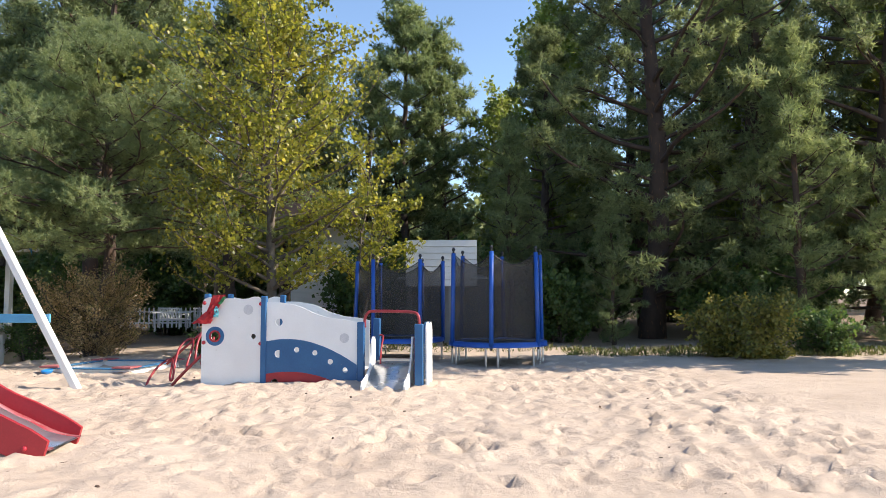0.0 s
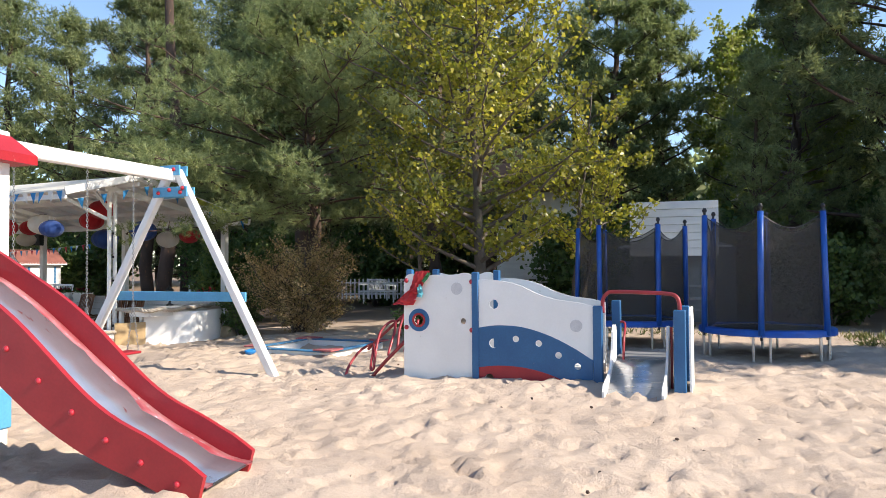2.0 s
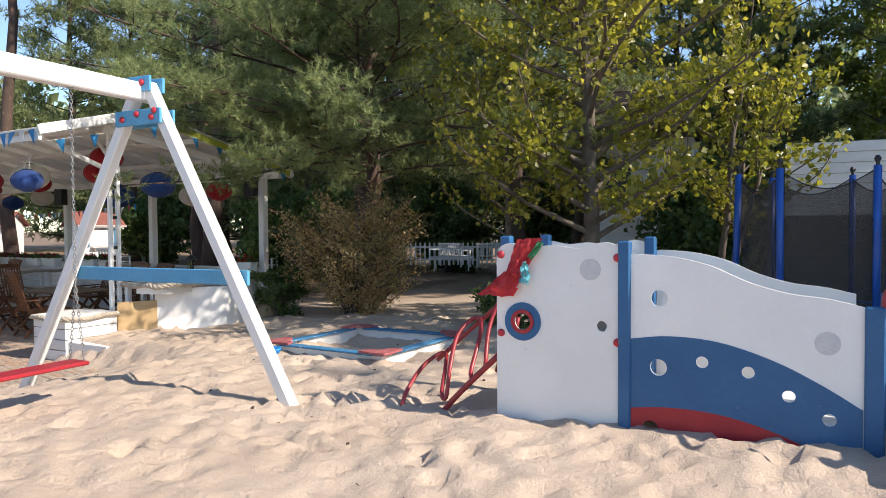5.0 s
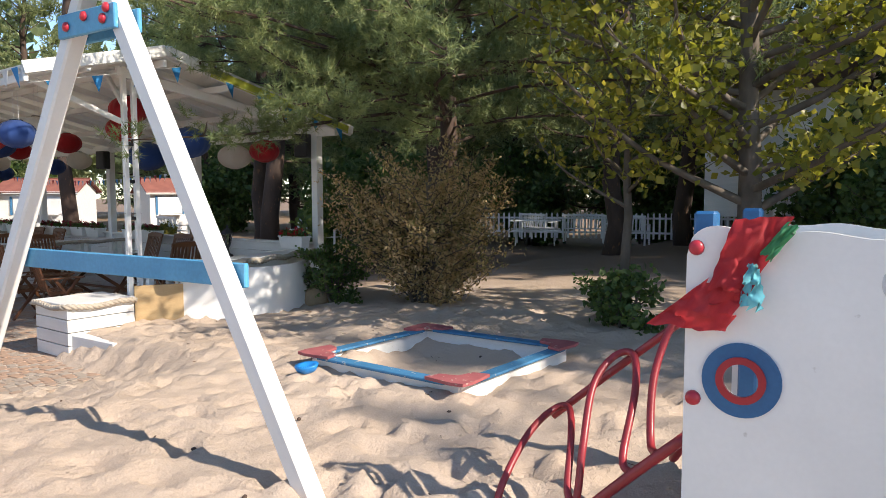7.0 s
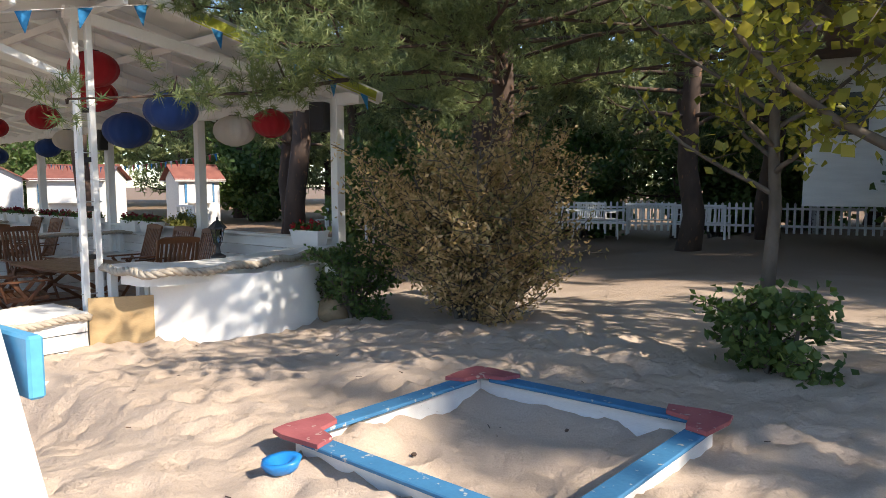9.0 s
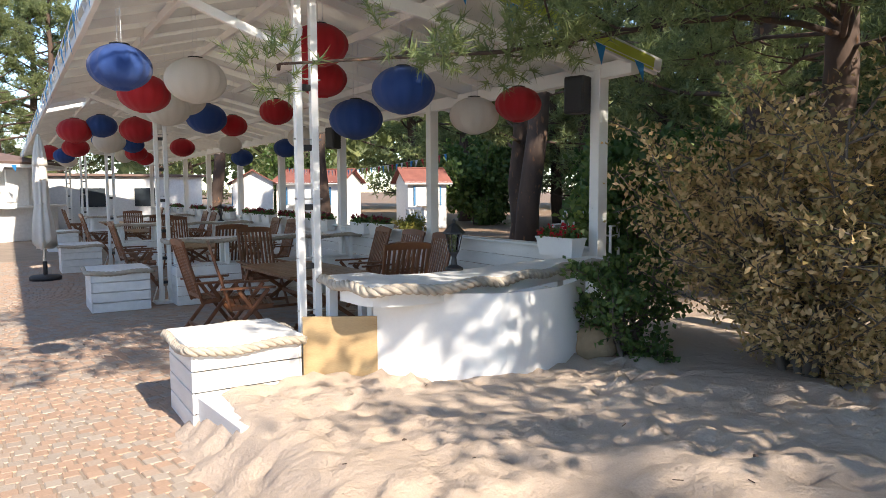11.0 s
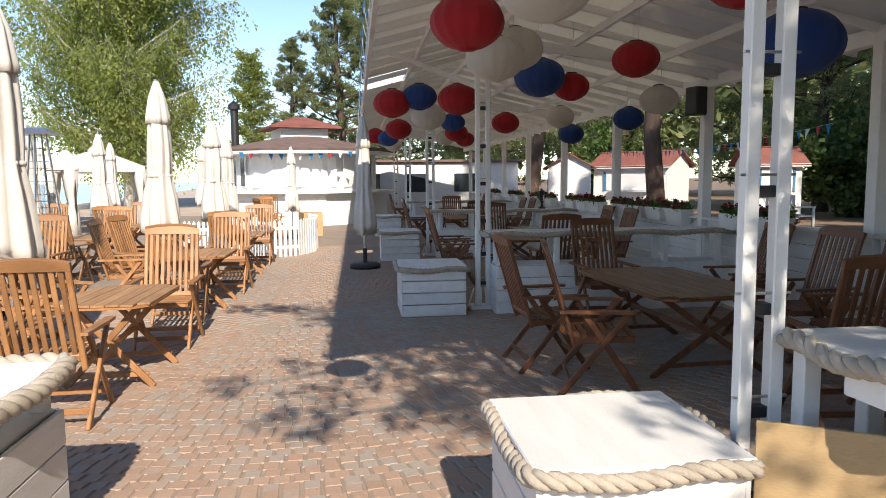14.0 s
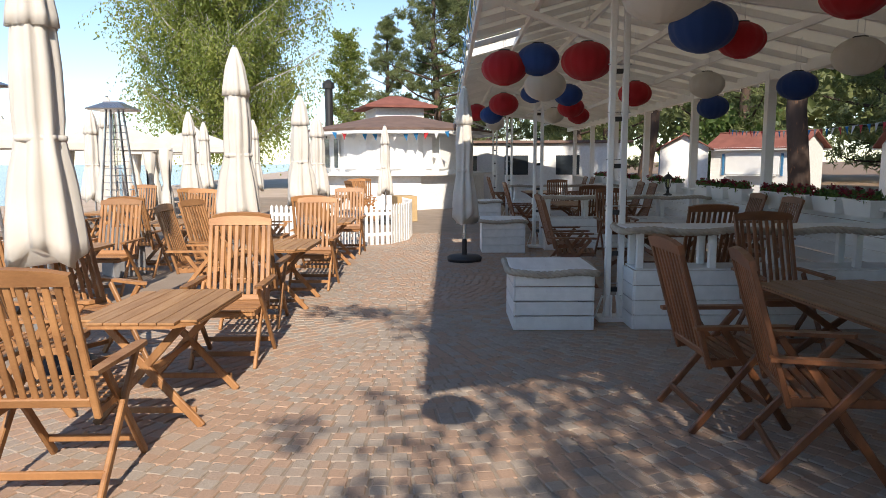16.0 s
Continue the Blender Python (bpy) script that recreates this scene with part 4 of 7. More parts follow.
# ---- lanterns ----
def lantern(p, mat, width, colour):
    r = width / 2
    th = thing("paper_lantern", f"{colour} round cloth lantern hanging from the roof", "lantern", pose(*p), "hanging lanterns")
    prof = []
    for i in range(15):
        a = -math.pi / 2 + math.pi * i / 14
        prof.append((max(0.06, r * math.cos(a)), r * 0.74 * math.sin(a)))
    body = Geo().lathe(prof, 56, wave=lambda a, i: 1 - 0.055 * abs(math.sin(7 * a)))
    part("shade", body, mat, th, smooth_faces=True)
    part("ring", Geo().tube([(0.065 * math.cos(k * 0.524), 0.065 * math.sin(k * 0.524), r * 0.74) for k in range(12)], 0.006, 5, closed=True), M_DARK, th)
    o = (Vector(p) - ORG).dot(AN)
    if o < RIDGE_O:
        rz = FRONT_Z + (RIDGE_Z - FRONT_Z) * (o - FRONT_O) / (RIDGE_O - FRONT_O)
    else:
        rz = RIDGE_Z + (BACK_Z - RIDGE_Z) * (o - RIDGE_O) / (BACK_O - RIDGE_O)
    up_ = max(0.2, rz - p[2] - 0.02)
    for dx in (-0.05, 0.05):
        part("string", Geo().tube([(dx, 0, r * 0.72), (dx, 0, up_)], 0.003, 4), M_FLAG_W, th)
    return th


R_, W_, B_ = (M_PAPER_R, "red"), (M_PAPER_W, "white"), (M_PAPER_B, "blue")
for p_, (mt, cl), wd in (
    ((-13.76, 13.56, 2.39), R_, 0.52), ((-12.99, 13.81, 2.45), W_, 0.58), ((-11.68, 12.78, 2.28), B_, 0.44),
    ((-15.32, 14.30, 2.43), W_, 0.56), ((-16.0, 14.75, 2.66), W_, 0.60), ((-16.94, 15.42, 2.52), B_, 0.62), ((-17.21, 15.96, 2.46), R_, 0.46),
    ((-15.71, 15.99, 2.55), R_, 0.50), ((-18.85, 13.97, 2.39), R_, 0.54), ((-18.44, 14.83, 2.42), R_, 0.58), ((-18.77, 14.35, 2.48), B_, 0.5),
    ((-19.87, 14.74, 2.31), W_, 0.56), ((-20.87, 16.40, 2.31), R_, 0.5), ((-19.25, 17.93, 2.27), B_, 0.5), ((-17.17, 17.18, 2.32), W_, 0.5),
    ((-19.81, 16.98, 2.33), W_, 0.48), ((-21.38, 17.92, 2.16), B_, 0.5), ((-24.57, 15.17, 2.45), R_, 0.6), ((-11.77, 15.38, 2.36), B_, 0.62),
    ((-13.12, 15.70, 2.21), B_, 0.62), ((-12.0, 16.52, 2.21), W_, 0.55), ((-11.52, 16.72, 2.3), R_, 0.5), ((-12.44, 14.86, 2.83), R_, 0.56),
    ((-13.1, 15.26, 2.62), R_, 0.54), ((-25.5, 15.1, 2.3), B_, 0.5), ((-26.2, 14.9, 2.4), R_, 0.5), ((-22.6, 15.9, 2.45), B_, 0.5),
    ((-23.4, 16.2, 2.3), R_, 0.5), ((-27.0, 16.9, 2.4), W_, 0.5), ((-24.8, 16.8, 2.25), R_, 0.46), ((-28.6, 15.8, 2.3), W_, 0.5), ((-23.9, 15.6, 2.6), B_, 0.48),
):
    lantern(p_, mt, wd, cl)


# flags along the eave and the gable
def bunting(a, b, n, sag, mats, size=0.2, name_label="string of small triangular flags"):
    th = thing("bunting", name_label, "bunting")
    a, b = Vector(a), Vector(b)
    pts = [a.lerp(b, i / 24) - Vector((0, 0, sag * 4 * (i / 24) * (1 - i / 24))) for i in range(25)]
    part("cord", Geo().tube(pts, 0.004, 4), M_FLAG_W, th)
    d = (b - a).normalized()
    for i in range(n):
        t = (i + 0.5) / n
        p = a.lerp(b, t) - Vector((0, 0, sag * 4 * t * (1 - t)))
        w = d * size * 0.36
        tip = p + Vector((0.03 * math.sin(i * 2.1), 0.05 * math.cos(i * 1.7), -size))
        g = Geo().add([p - w, p + w, tip, p - w + Vector((0, 0.003, 0)), p + w + Vector((0, 0.003, 0)), tip + Vector((0, 0.003, 0))], [(0, 1, 2), (5, 4, 3), (0, 3, 4, 1), (1, 4, 5, 2), (2, 5, 3, 0)])
        part("flag", g, mats[i % len(mats)], th)
    return th


bunting(at(-0.6, FRONT_O - 0.05, FRONT_Z), at(14, FRONT_O - 0.05, FRONT_Z), 60, 0.03, [M_FLAG_B, M_FLAG_W, M_FLAG_B], 0.22)
bunting(at(14, FRONT_O - 0.05, FRONT_Z), at(29, FRONT_O - 0.05, FRONT_Z), 50, 0.03, [M_FLAG_B, M_FLAG_W, M_FLAG_W], 0.22)
solid("banner", Geo().beam(at(-0.62, 0.9, 3.26), at(-0.62, 3.6, 2.68), 0.006, 0.13, 0.001), M_FLAG_Y, "yellow-green cloth band along the gable edge", "banner")
bunting(at(-0.66, 0.9, 3.2), at(-0.66, 3.6, 2.62), 5, 0.0, [M_FLAG_B], 0.2)
bunting(at(-0.66, -1.5, 2.8), at(-0.66, 0.6, 3.3), 4, 0.0, [M_FLAG_B], 0.2)
bunting((-22, 24.6, 2.5), (-38, 27.5, 2.6), 44, 0.3, [M_FLAG_B, M_FLAG_R, M_FLAG_W], 0.24)


# loudspeakers, lamps, flower boxes
def speaker(s, o, z):
    th = thing("loudspeaker", "black loudspeaker on a roof post", "loudspeaker", pav(s, o, z, 20))
    part("body", Geo().box((0.24, 0.2, 0.4), None, 0.015), M_RUBBER, th)
    part("grille", Geo().box((0.20, 0.01, 0.34), pose(0, -0.106, 0), 0.004), M_DARK, th)


speaker(6.78, 3.22, 2.4)
speaker(0.1, 3.22, 2.42)


def table_lantern(m, label="black iron lantern with glass sides standing on the counter"):
    th = thing("table_lantern", label, "lantern", m, "iron lanterns")
    part("foot", Geo().lathe([(0.085, 0), (0.085, 0.02), (0.03, 0.05), (0.022, 0.12), (0.04, 0.16), (0.05, 0.17)], 12), M_DARK, th)
    for k in range(6):
        a = k * math.pi / 3
        part("bar", Geo().beam((0.042 * math.cos(a), 0.042 * math.sin(a), 0.165), (0.078 * math.cos(a), 0.078 * math.sin(a), 0.34), 0.008, 0.008, 0.001), M_DARK, th)
    part("glass", Geo().lathe([(0.036, 0.17), (0.07, 0.335)], 6), m_glass, th)
    part("roof", Geo().lathe([(0.105, 0.335), (0.1, 0.35), (0.045, 0.41), (0.012, 0.43), (0.015, 0.455), (0.004, 0.47)], 6), M_DARK, th)


table_lantern(Matrix.Translation((-11.07, 15.42, TOPZ)))
lp_ = at(12.75, 2.6)
table_lantern(Matrix.Translation((lp_.x, lp_.y, PZ + 1.075)))


def leaf_cloud(centres, normals, size, rnd, narrow=0.6):
    """Triangles of leaves (two a leaf) at the centres."""
    n = len(centres)
    d = rnd.normal(size=(n, 3)) + normals
    d /= np.linalg.norm(d, axis=1)[:, None] + 1e-9
    q = rnd.normal(size=(n, 3))
    w = np.cross(d, q)
    w /= np.linalg.norm(w, axis=1)[:, None] + 1e-9
    L = (size * rnd.uniform(0.6, 1.3, n))[:, None]
    tip, mid = centres + d * L, centres + d * L * 0.5
    bowl = np.cross(d, w) * L * 0.12
    v = np.stack([centres, mid + w * L * narrow * 0.5 + bowl, tip, mid - w * L * narrow * 0.5 + bowl], axis=1).reshape(-1, 3)
    k = np.arange(n)[:, None] * 4
    f = np.concatenate([k + np.array([[0, 1, 2]]), k + np.array([[0, 2, 3]])], axis=1).reshape(-1, 3)
    return v, f


def flower_box(s, o, z, petals, seed, label="white plastic flower box with dark red flowers"):
    th = thing("flower_box", label, "flower box", pav(s, o, z), "flower boxes")
    g = Geo()
    w0, w1, d0, d1, h = 0.52, 0.60, 0.15, 0.2, 0.2
    g.add([(-w0 / 2, -d0 / 2, 0), (w0 / 2, -d0 / 2, 0), (w0 / 2, d0 / 2, 0), (-w0 / 2, d0 / 2, 0), (-w1 / 2, -d1 / 2, h), (w1 / 2, -d1 / 2, h), (w1 / 2, d1 / 2, h), (-w1 / 2, d1 / 2, h)],
          [(3, 2, 1, 0), (0, 1, 5, 4), (1, 2, 6, 5), (2, 3, 7, 6), (3, 0, 4, 7), (4, 5, 6, 7)])
    part("trough", g, M_WHITE, th)
    part("rim", Geo().tube([(-w1 / 2, -d1 / 2, h), (w1 / 2, -d1 / 2, h), (w1 / 2, d1 / 2, h), (-w1 / 2, d1 / 2, h)], 0.012, 6, closed=True), M_WHITE, th)
    rnd = np.random.RandomState(seed)
    c = np.column_stack([rnd.uniform(-0.27, 0.27, 260), rnd.uniform(-0.1, 0.1, 260), rnd.uniform(h - 0.02, h + 0.07, 260)])
    v, f = leaf_cloud(c, np.array([0, 0, 0.7]), 0.07, rnd)
    part("leaves", tri_mesh("leaves", v, f, M_BUSH), None, th)
    hd = np.column_stack([rnd.uniform(-0.27, 0.27, 16), rnd.uniform(-0.12, 0.09, 16), rnd.uniform(h + 0.02, h + 0.12, 16)])
    c = np.repeat(hd, 16, axis=0) + rnd.normal(scale=0.018, size=(256, 3))
    v, f = leaf_cloud(c, np.array([0, 0, 0.5]), 0.035, rnd, 0.9)
    part("blossoms", tri_mesh("blossoms", v, f, petals), None, th)


for k_, s_ in enumerate((5.0, 5.75, 7.4, 8.15, 8.9, 9.65, 11.0, 11.8, 12.6, 14.4, 15.2, 16.0, 17.9, 18.8, 21.2, 22.2)):
    flower_box(s_, 3.3, PZ + 1.07, M_DUSKPETAL, 50 + k_)
rf_ = Vector((-11.33, 17.2, 0)) - ORG
flower_box(rf_.dot(AX), rf_.dot(AN), TOPZ, M_PETAL, 40, "white flower box with bright red flowers on the counter")

# grey wind screen beside the outer tables
ws = thing("wind_screen", "low dark grey wind screen panel by the outer tables", "screen", pose(-18.6, 8.9, PZ, 0, 0, 12))
part("panel", Geo().box((1.5, 0.05, 0.95), pose(0, 0, 0.52), 0.008), M_GREYWALL, ws)
for x_ in (-0.68, 0.68):
    part("foot", Geo().box((0.06, 0.5, 0.05), pose(x_, 0, 0.025), 0.006), M_DARK, ws)

# ---- playground ----
TA, T_TURN = Vector((-3.90, 11.035, 0)), -5.6


def tow(x, y, z=0.0, rx=0, ry=0, rz=0):
    """Pose in the play ship: x along its front from the left end, y away behind it."""
    return pose(TA.x, TA.y, 0, 0, 0, T_TURN) @ pose(x, y, z, rx, ry, rz)


M_PATCH = paint("grey_filler", (0.60, 0.60, 0.62), (0.66, 0.66, 0.67), scale=12, rough=0.6, bump=0.05)
UP = pose(0, 0, 0, 90)          # turns a drawn outline upright
ship = thing("play_ship", "white, blue and red wooden play ship half sunk in sand", "play equipment", tow(0.045, 0, 0.068) @ Matrix.Diagonal((0.95, 1, 0.957, 1)))


def wave_top(pts):
    return [(p.x, p.y) for p in bend([(x, y, 0) for x, y in pts], 6)]


for k_, y_ in enumerate((0.0, 0.95)):
    hole = [(0.235, 0.755, 0.078), (0.896, 0.753, 0.042)] if k_ == 0 else [(0.4, 0.72, 0.3)]
    left = [(0.0, -0.25), (1.06, -0.25)] + wave_top([(1.06, 1.30), (1.02, 1.38), (0.9, 1.41), (0.72, 1.36), (0.5, 1.385), (0.3, 1.37), (0.12, 1.40), (0.03, 1.36), (0.0, 1.27)])
    part("side_panel", Geo().slab(left, -0.012, 0.012, pose(0, y_, 0) @ UP, hole), M_WHITE, ship, "white board with a porthole" if k_ == 0 else "")
    hl = [(1.335, 0.99, 0.062), (1.33, 0.47, 0.062), (1.642, 0.536, 0.042), (1.952, 0.489, 0.042), (2.212, 0.346, 0.042), (2.46, 0.212, 0.042), (1.27, 0.0, 0.06)] if k_ == 0 else []
    prow = [(1.09, -0.25), (2.66, -0.25)] + wave_top([(2.66, 0.985), (2.45, 1.03), (2.2, 1.06), (1.95, 1.13), (1.7, 1.24), (1.45, 1.30), (1.2, 1.32), (1.09, 1.315)])
    part("side_panel", Geo().slab(prow, -0.012, 0.012, pose(0, y_, 0) @ UP, hl), M_WHITE, ship)
# blue hull and red keel, laid on the front panel
hull_top = wave_top([(1.095, 0.67), (1.4, 0.71), (1.75, 0.69), (2.1, 0.59), (2.4, 0.45), (2.655, 0.30)])
keel_top = wave_top([(1.095, 0.14), (1.4, 0.175), (1.75, 0.165), (2.1, 0.09), (2.4, -0.03), (2.52, -0.1)])
hl = [(1.33, 0.47, 0.063), (1.642, 0.536, 0.043), (1.952, 0.489, 0.043), (2.212, 0.346, 0.043), (2.46, 0.212, 0.043)]
part("hull_paint", Geo().slab(hull_top + [(2.655, -0.25), (2.53, -0.25)] + keel_top[::-1], 0.0125, 0.0165, UP, hl), M_BLUE, ship)
part("keel_paint", Geo().slab(keel_top + [(2.52, -0.25), (1.095, -0.25)], 0.0125, 0.0165, UP, [(1.27, 0.0, 0.061)]), M_RED, ship)


def ring_geo(r0, r1, t):
    g, n = Geo(), 40
    vs = [(r * math.cos(2 * math.pi * j / n), r * math.sin(2 * math.pi * j / n), z) for z in (0, t) for r in (r0, r1) for j in range(n)]
    fs = []
    for j in range(n):
        k = (j + 1) % n
        fs += [(2 * n + j, 3 * n + j, 3 * n + k, 2 * n + k), (n + j, n + k, 3 * n + k, 3 * n + j), (k, j, 2 * n + j, 2 * n + k), (j, k, n + k, n + j)]
    return g.add(vs, fs)


g = ring_geo(0.098, 0.158, 0.010)
g2 = Geo().add(g.v, g.f, pose(0.235, -0.012, 0.755) @ UP)
part("porthole_ring", g2, M_BLUE, ship, "blue painted porthole ring")
g = ring_geo(0.070, 0.100, 0.018)
part("porthole_rim", Geo().add(g.v, g.f, pose(0.235, -0.012, 0.755) @ UP), M_RED, ship)
dome = [(0.034, 0), (0.03, 0.014), (0.016, 0.022), (0.003, 0.024)]
for x_, z_ in ((0.04, 1.305), (0.04, 0.65), (1.02, 1.29), (1.02, 0.635)):
    part("bolt_cap", Geo().lathe(dome, 14, pose(x_, -0.012, z_) @ UP), M_REDCAP, ship, smooth_faces=True)
for x_, z_, r_ in ((0.804, 1.195, 0.085), (2.445, 0.73, 0.08)):
    part("patch", Geo().lathe([(r_, 0), (r_ * 0.98, 0.003)], 18, pose(x_, -0.0125, z_) @ UP), M_PATCH, ship)
for x_, y_, h_ in ((0.06, 0.07, 1.46), (1.075, 0.0, 1.42), (0.09, 0.91, 1.46), (1.075, 0.91, 1.44), (2.72, 0.0, 0.99), (2.86, 0.62, 1.03)):
    part("post", Geo().box((0.095 if x_ < 2 else 0.12, 0.08, h_ + 0.4), tow(0, 0).inverted() @ tow(x_, y_, (h_ - 0.4) / 2), 0.012), M_BLUE, ship)
part("deck", Geo().box((2.6, 0.9, 0.03), pose(1.35, 0.47, 0.16), 0.005), M_WHITE_WOOD, ship)
part("stern_panel", Geo().box((0.02, 0.9, 0.45), pose(0.0, 0.5, 0.08), 0.005), M_WHITE, ship)
# stern end: post, white side, red rail, little slide
part("post", Geo().box((0.14, 0.09, 1.4), pose(3.72, -0.26, 0.27), 0.012), M_BLUE, ship)
part("side_panel", Geo().slab([(0.0, -0.3), (0.72, -0.3), (0.72, 0.85), (0.6, 0.98), (0.4, 0.93), (0.2, 1.0), (0.04, 0.98), (0.0, 0.9)], -0.011, 0.011, pose(3.835, -0.28, 0) @ pose(0, 0, 0, 90, 0, 90)), M_WHITE, ship)
part("post", Geo().box((0.1, 0.09, 1.3), pose(3.74, 0.62, 0.32), 0.012), M_BLUE, ship)
part("grab_rail", Geo().tube(bend([(2.78, 0.02, 0.9), (2.78, 0.02, 1.05), (2.83, 0.02, 1.14), (2.93, 0.02, 1.165), (3.3, -0.12, 1.165), (3.6, -0.22, 1.155), (3.69, -0.25, 1.12), (3.72, -0.26, 1.03), (3.72, -0.26, 0.9)], 5), 0.024, 10), M_REDPIPE, ship, "bent red steel grab rail", True)
part("grab_rail", Geo().tube(bend([(2.9, 0.60, 0.75), (2.98, 0.55, 0.72), (3.0, 0.3, 0.55), (3.0, 0.2, 0.2)], 5), 0.016, 8), M_REDPIPE, ship, smooth_faces=True)
for x_ in (2.9, 3.56):
    prof = [(0.25, -0.1), (0.25, 0.66), (0.2, 0.74), (0.08, 0.75), (0.0, 0.66), (-0.06, 0.45), (-0.2, 0.25), (-0.42, 0.17), (-0.68, 0.12), (-0.75, 0.05), (-0.73, -0.12)]
    part("slide_cheek", Geo().slab(prof, -0.014, 0.014, pose(x_, 0, 0) @ pose(0, 0, 0, 90, 0, 90)), M_WHITE, ship)
part("slide_cheek_trim", Geo().box((0.03, 0.05, 0.75), pose(3.60, 0.1, 0.36), 0.005), M_RED, ship)
def strip(lefts, rights, t=0.012):
    """A thin bent sheet between two edge lines."""
    k = len(lefts)
    dn = Vector((0, 0, t))
    vs = [Vector(p) for p in lefts] + [Vector(p) for p in rights] + [Vector(p) - dn for p in rights] + [Vector(p) - dn for p in lefts]
    return Geo().add(vs, [(a * k + i, a * k + i + 1, ((a + 1) % 4) * k + i + 1, ((a + 1) % 4) * k + i) for a in range(4) for i in range(k - 1)])


cp = bend([(0, 0.35, 0.30), (0, 0.0, 0.27), (0, -0.3, 0.12), (0, -0.52, 0.03), (0, -0.76, -0.07)], 6)
chute = strip([(2.91, q.y, q.z) for q in cp], [(3.55, q.y, q.z) for q in cp])
part("chute", chute, M_STEEL, ship, "shiny steel slide chute", True)
part("step_board", Geo().box((0.66, 0.5, 0.03), pose(3.23, 0.58, 0.31), 0.004), M_GREYWALL, ship)

# climbing frame of bent pipe at the bow
clim = thing("climbing_frame", "red bent-pipe climbing frame leaning on the play ship", "climbing frame", tow(0.045, 0, 0.05))
part("far_rail", Geo().tube(bend([(-0.87, 0.58, 0.24), (-0.6, 0.57, 0.48), (-0.3, 0.57, 0.74), (-0.02, 0.56, 0.98)], 6), 0.021, 9), M_REDPIPE, clim, smooth_faces=True)
part("near_rail", Geo().tube(bend([(-0.56, 0.03, -0.12), (-0.4, 0.03, 0.06), (-0.2, 0.03, 0.26), (0.0, 0.03, 0.45)], 6), 0.025, 9), M_REDPIPE, clim, smooth_faces=True)
part("bent_pipe", Geo().tube(bend([(-0.90, -0.06, -0.15), (-0.88, 0.02, 0.05), (-0.88, 0.3, 0.22), (-0.84, 0.52, 0.30), (-0.75, 0.52, 0.32), (-0.64, 0.3, 0.24), (-0.56, 0.08, 0.06), (-0.50, 0.05, 0.05),
                              (-0.50, 0.12, 0.28), (-0.54, 0.34, 0.52), (-0.50, 0.52, 0.64), (-0.40, 0.53, 0.66), (-0.33, 0.36, 0.52), (-0.31, 0.14, 0.26), (-0.24, 0.06, 0.22)], 6), 0.019, 9), M_REDPIPE, clim, smooth_faces=True)
part("bent_pipe", Geo().tube(bend([(-0.12, 0.05, 0.34), (-0.20, 0.2, 0.34), (-0.24, 0.36, 0.6), (-0.20, 0.5, 0.84), (-0.10, 0.5, 1.0)], 6), 0.019, 9), M_REDPIPE, clim, smooth_faces=True)
part("bent_pipe", Geo().tube(bend([(-0.02, 0.1, 0.40), (-0.10, 0.22, 0.28), (-0.05, 0.4, 0.45), (-0.02, 0.5, 0.7)], 6), 0.019, 9), M_REDPIPE, clim, smooth_faces=True)


# cloth hung over the bow corner
def crumple(corners, n, amp, seed):
    """A crumpled sheet between four corners."""
    a, b, c, d = (Vector(p) for p in corners)
    nrm = (b - a).cross(d - a).normalized()
    g = Geo()
    vs = []
    for j in range(n + 1):
        for i in range(n + 1):
            u, v = i / n, j / n
            p = (a * (1 - u) + b * u) * (1 - v) + (d * (1 - u) + c * u) * v
            k = noise.noise((u * 3.1 + seed, v * 2.7, seed * 1.3)) + 0.5 * noise.noise((u * 8 + seed, v * 7, 2.0))
            e = noise.noise((u * 5, v * 5, seed + 7.0)) * 0.03
            vs.append(p + nrm * (amp * k) + Vector((e, 0, e)))
    fs = [(j * (n + 1) + i, j * (n + 1) + i + 1, (j + 1) * (n + 1) + i + 1, (j + 1) * (n + 1) + i) for j in range(n) for i in range(n)]
    return g.add(vs, fs)


cl = thing("hung_cloth", "crumpled red cloth with green and turquoise edges over panel corner", "cloth", tow(0.045, 0, 0.04))
for geo_, mt_, nm_ in ((crumple([(0.19, -0.06, 1.40), (0.40, -0.05, 1.41), (0.25, -0.07, 1.10), (0.10, -0.07, 1.13)], 14, 0.045, 1), M_FLAG_R, "red_fold"),
                       (crumple([(0.10, -0.08, 1.16), (0.25, -0.08, 1.12), (0.17, -0.08, 0.95), (-0.15, -0.05, 0.95)], 14, 0.05, 2), M_FLAG_R, "red_fold"),
                       (crumple([(0.38, -0.075, 1.39), (0.42, -0.07, 1.37), (0.33, -0.08, 1.24), (0.29, -0.08, 1.27)], 8, 0.03, 3), M_DRAPE_G, "green_edge"),
                       (crumple([(0.25, -0.085, 1.23), (0.29, -0.08, 1.21), (0.31, -0.085, 1.06), (0.22, -0.09, 1.06)], 8, 0.04, 4), M_DRAPE_C, "turquoise_edge")):
    o_ = part(nm_, geo_, mt_, cl, smooth_faces=True)

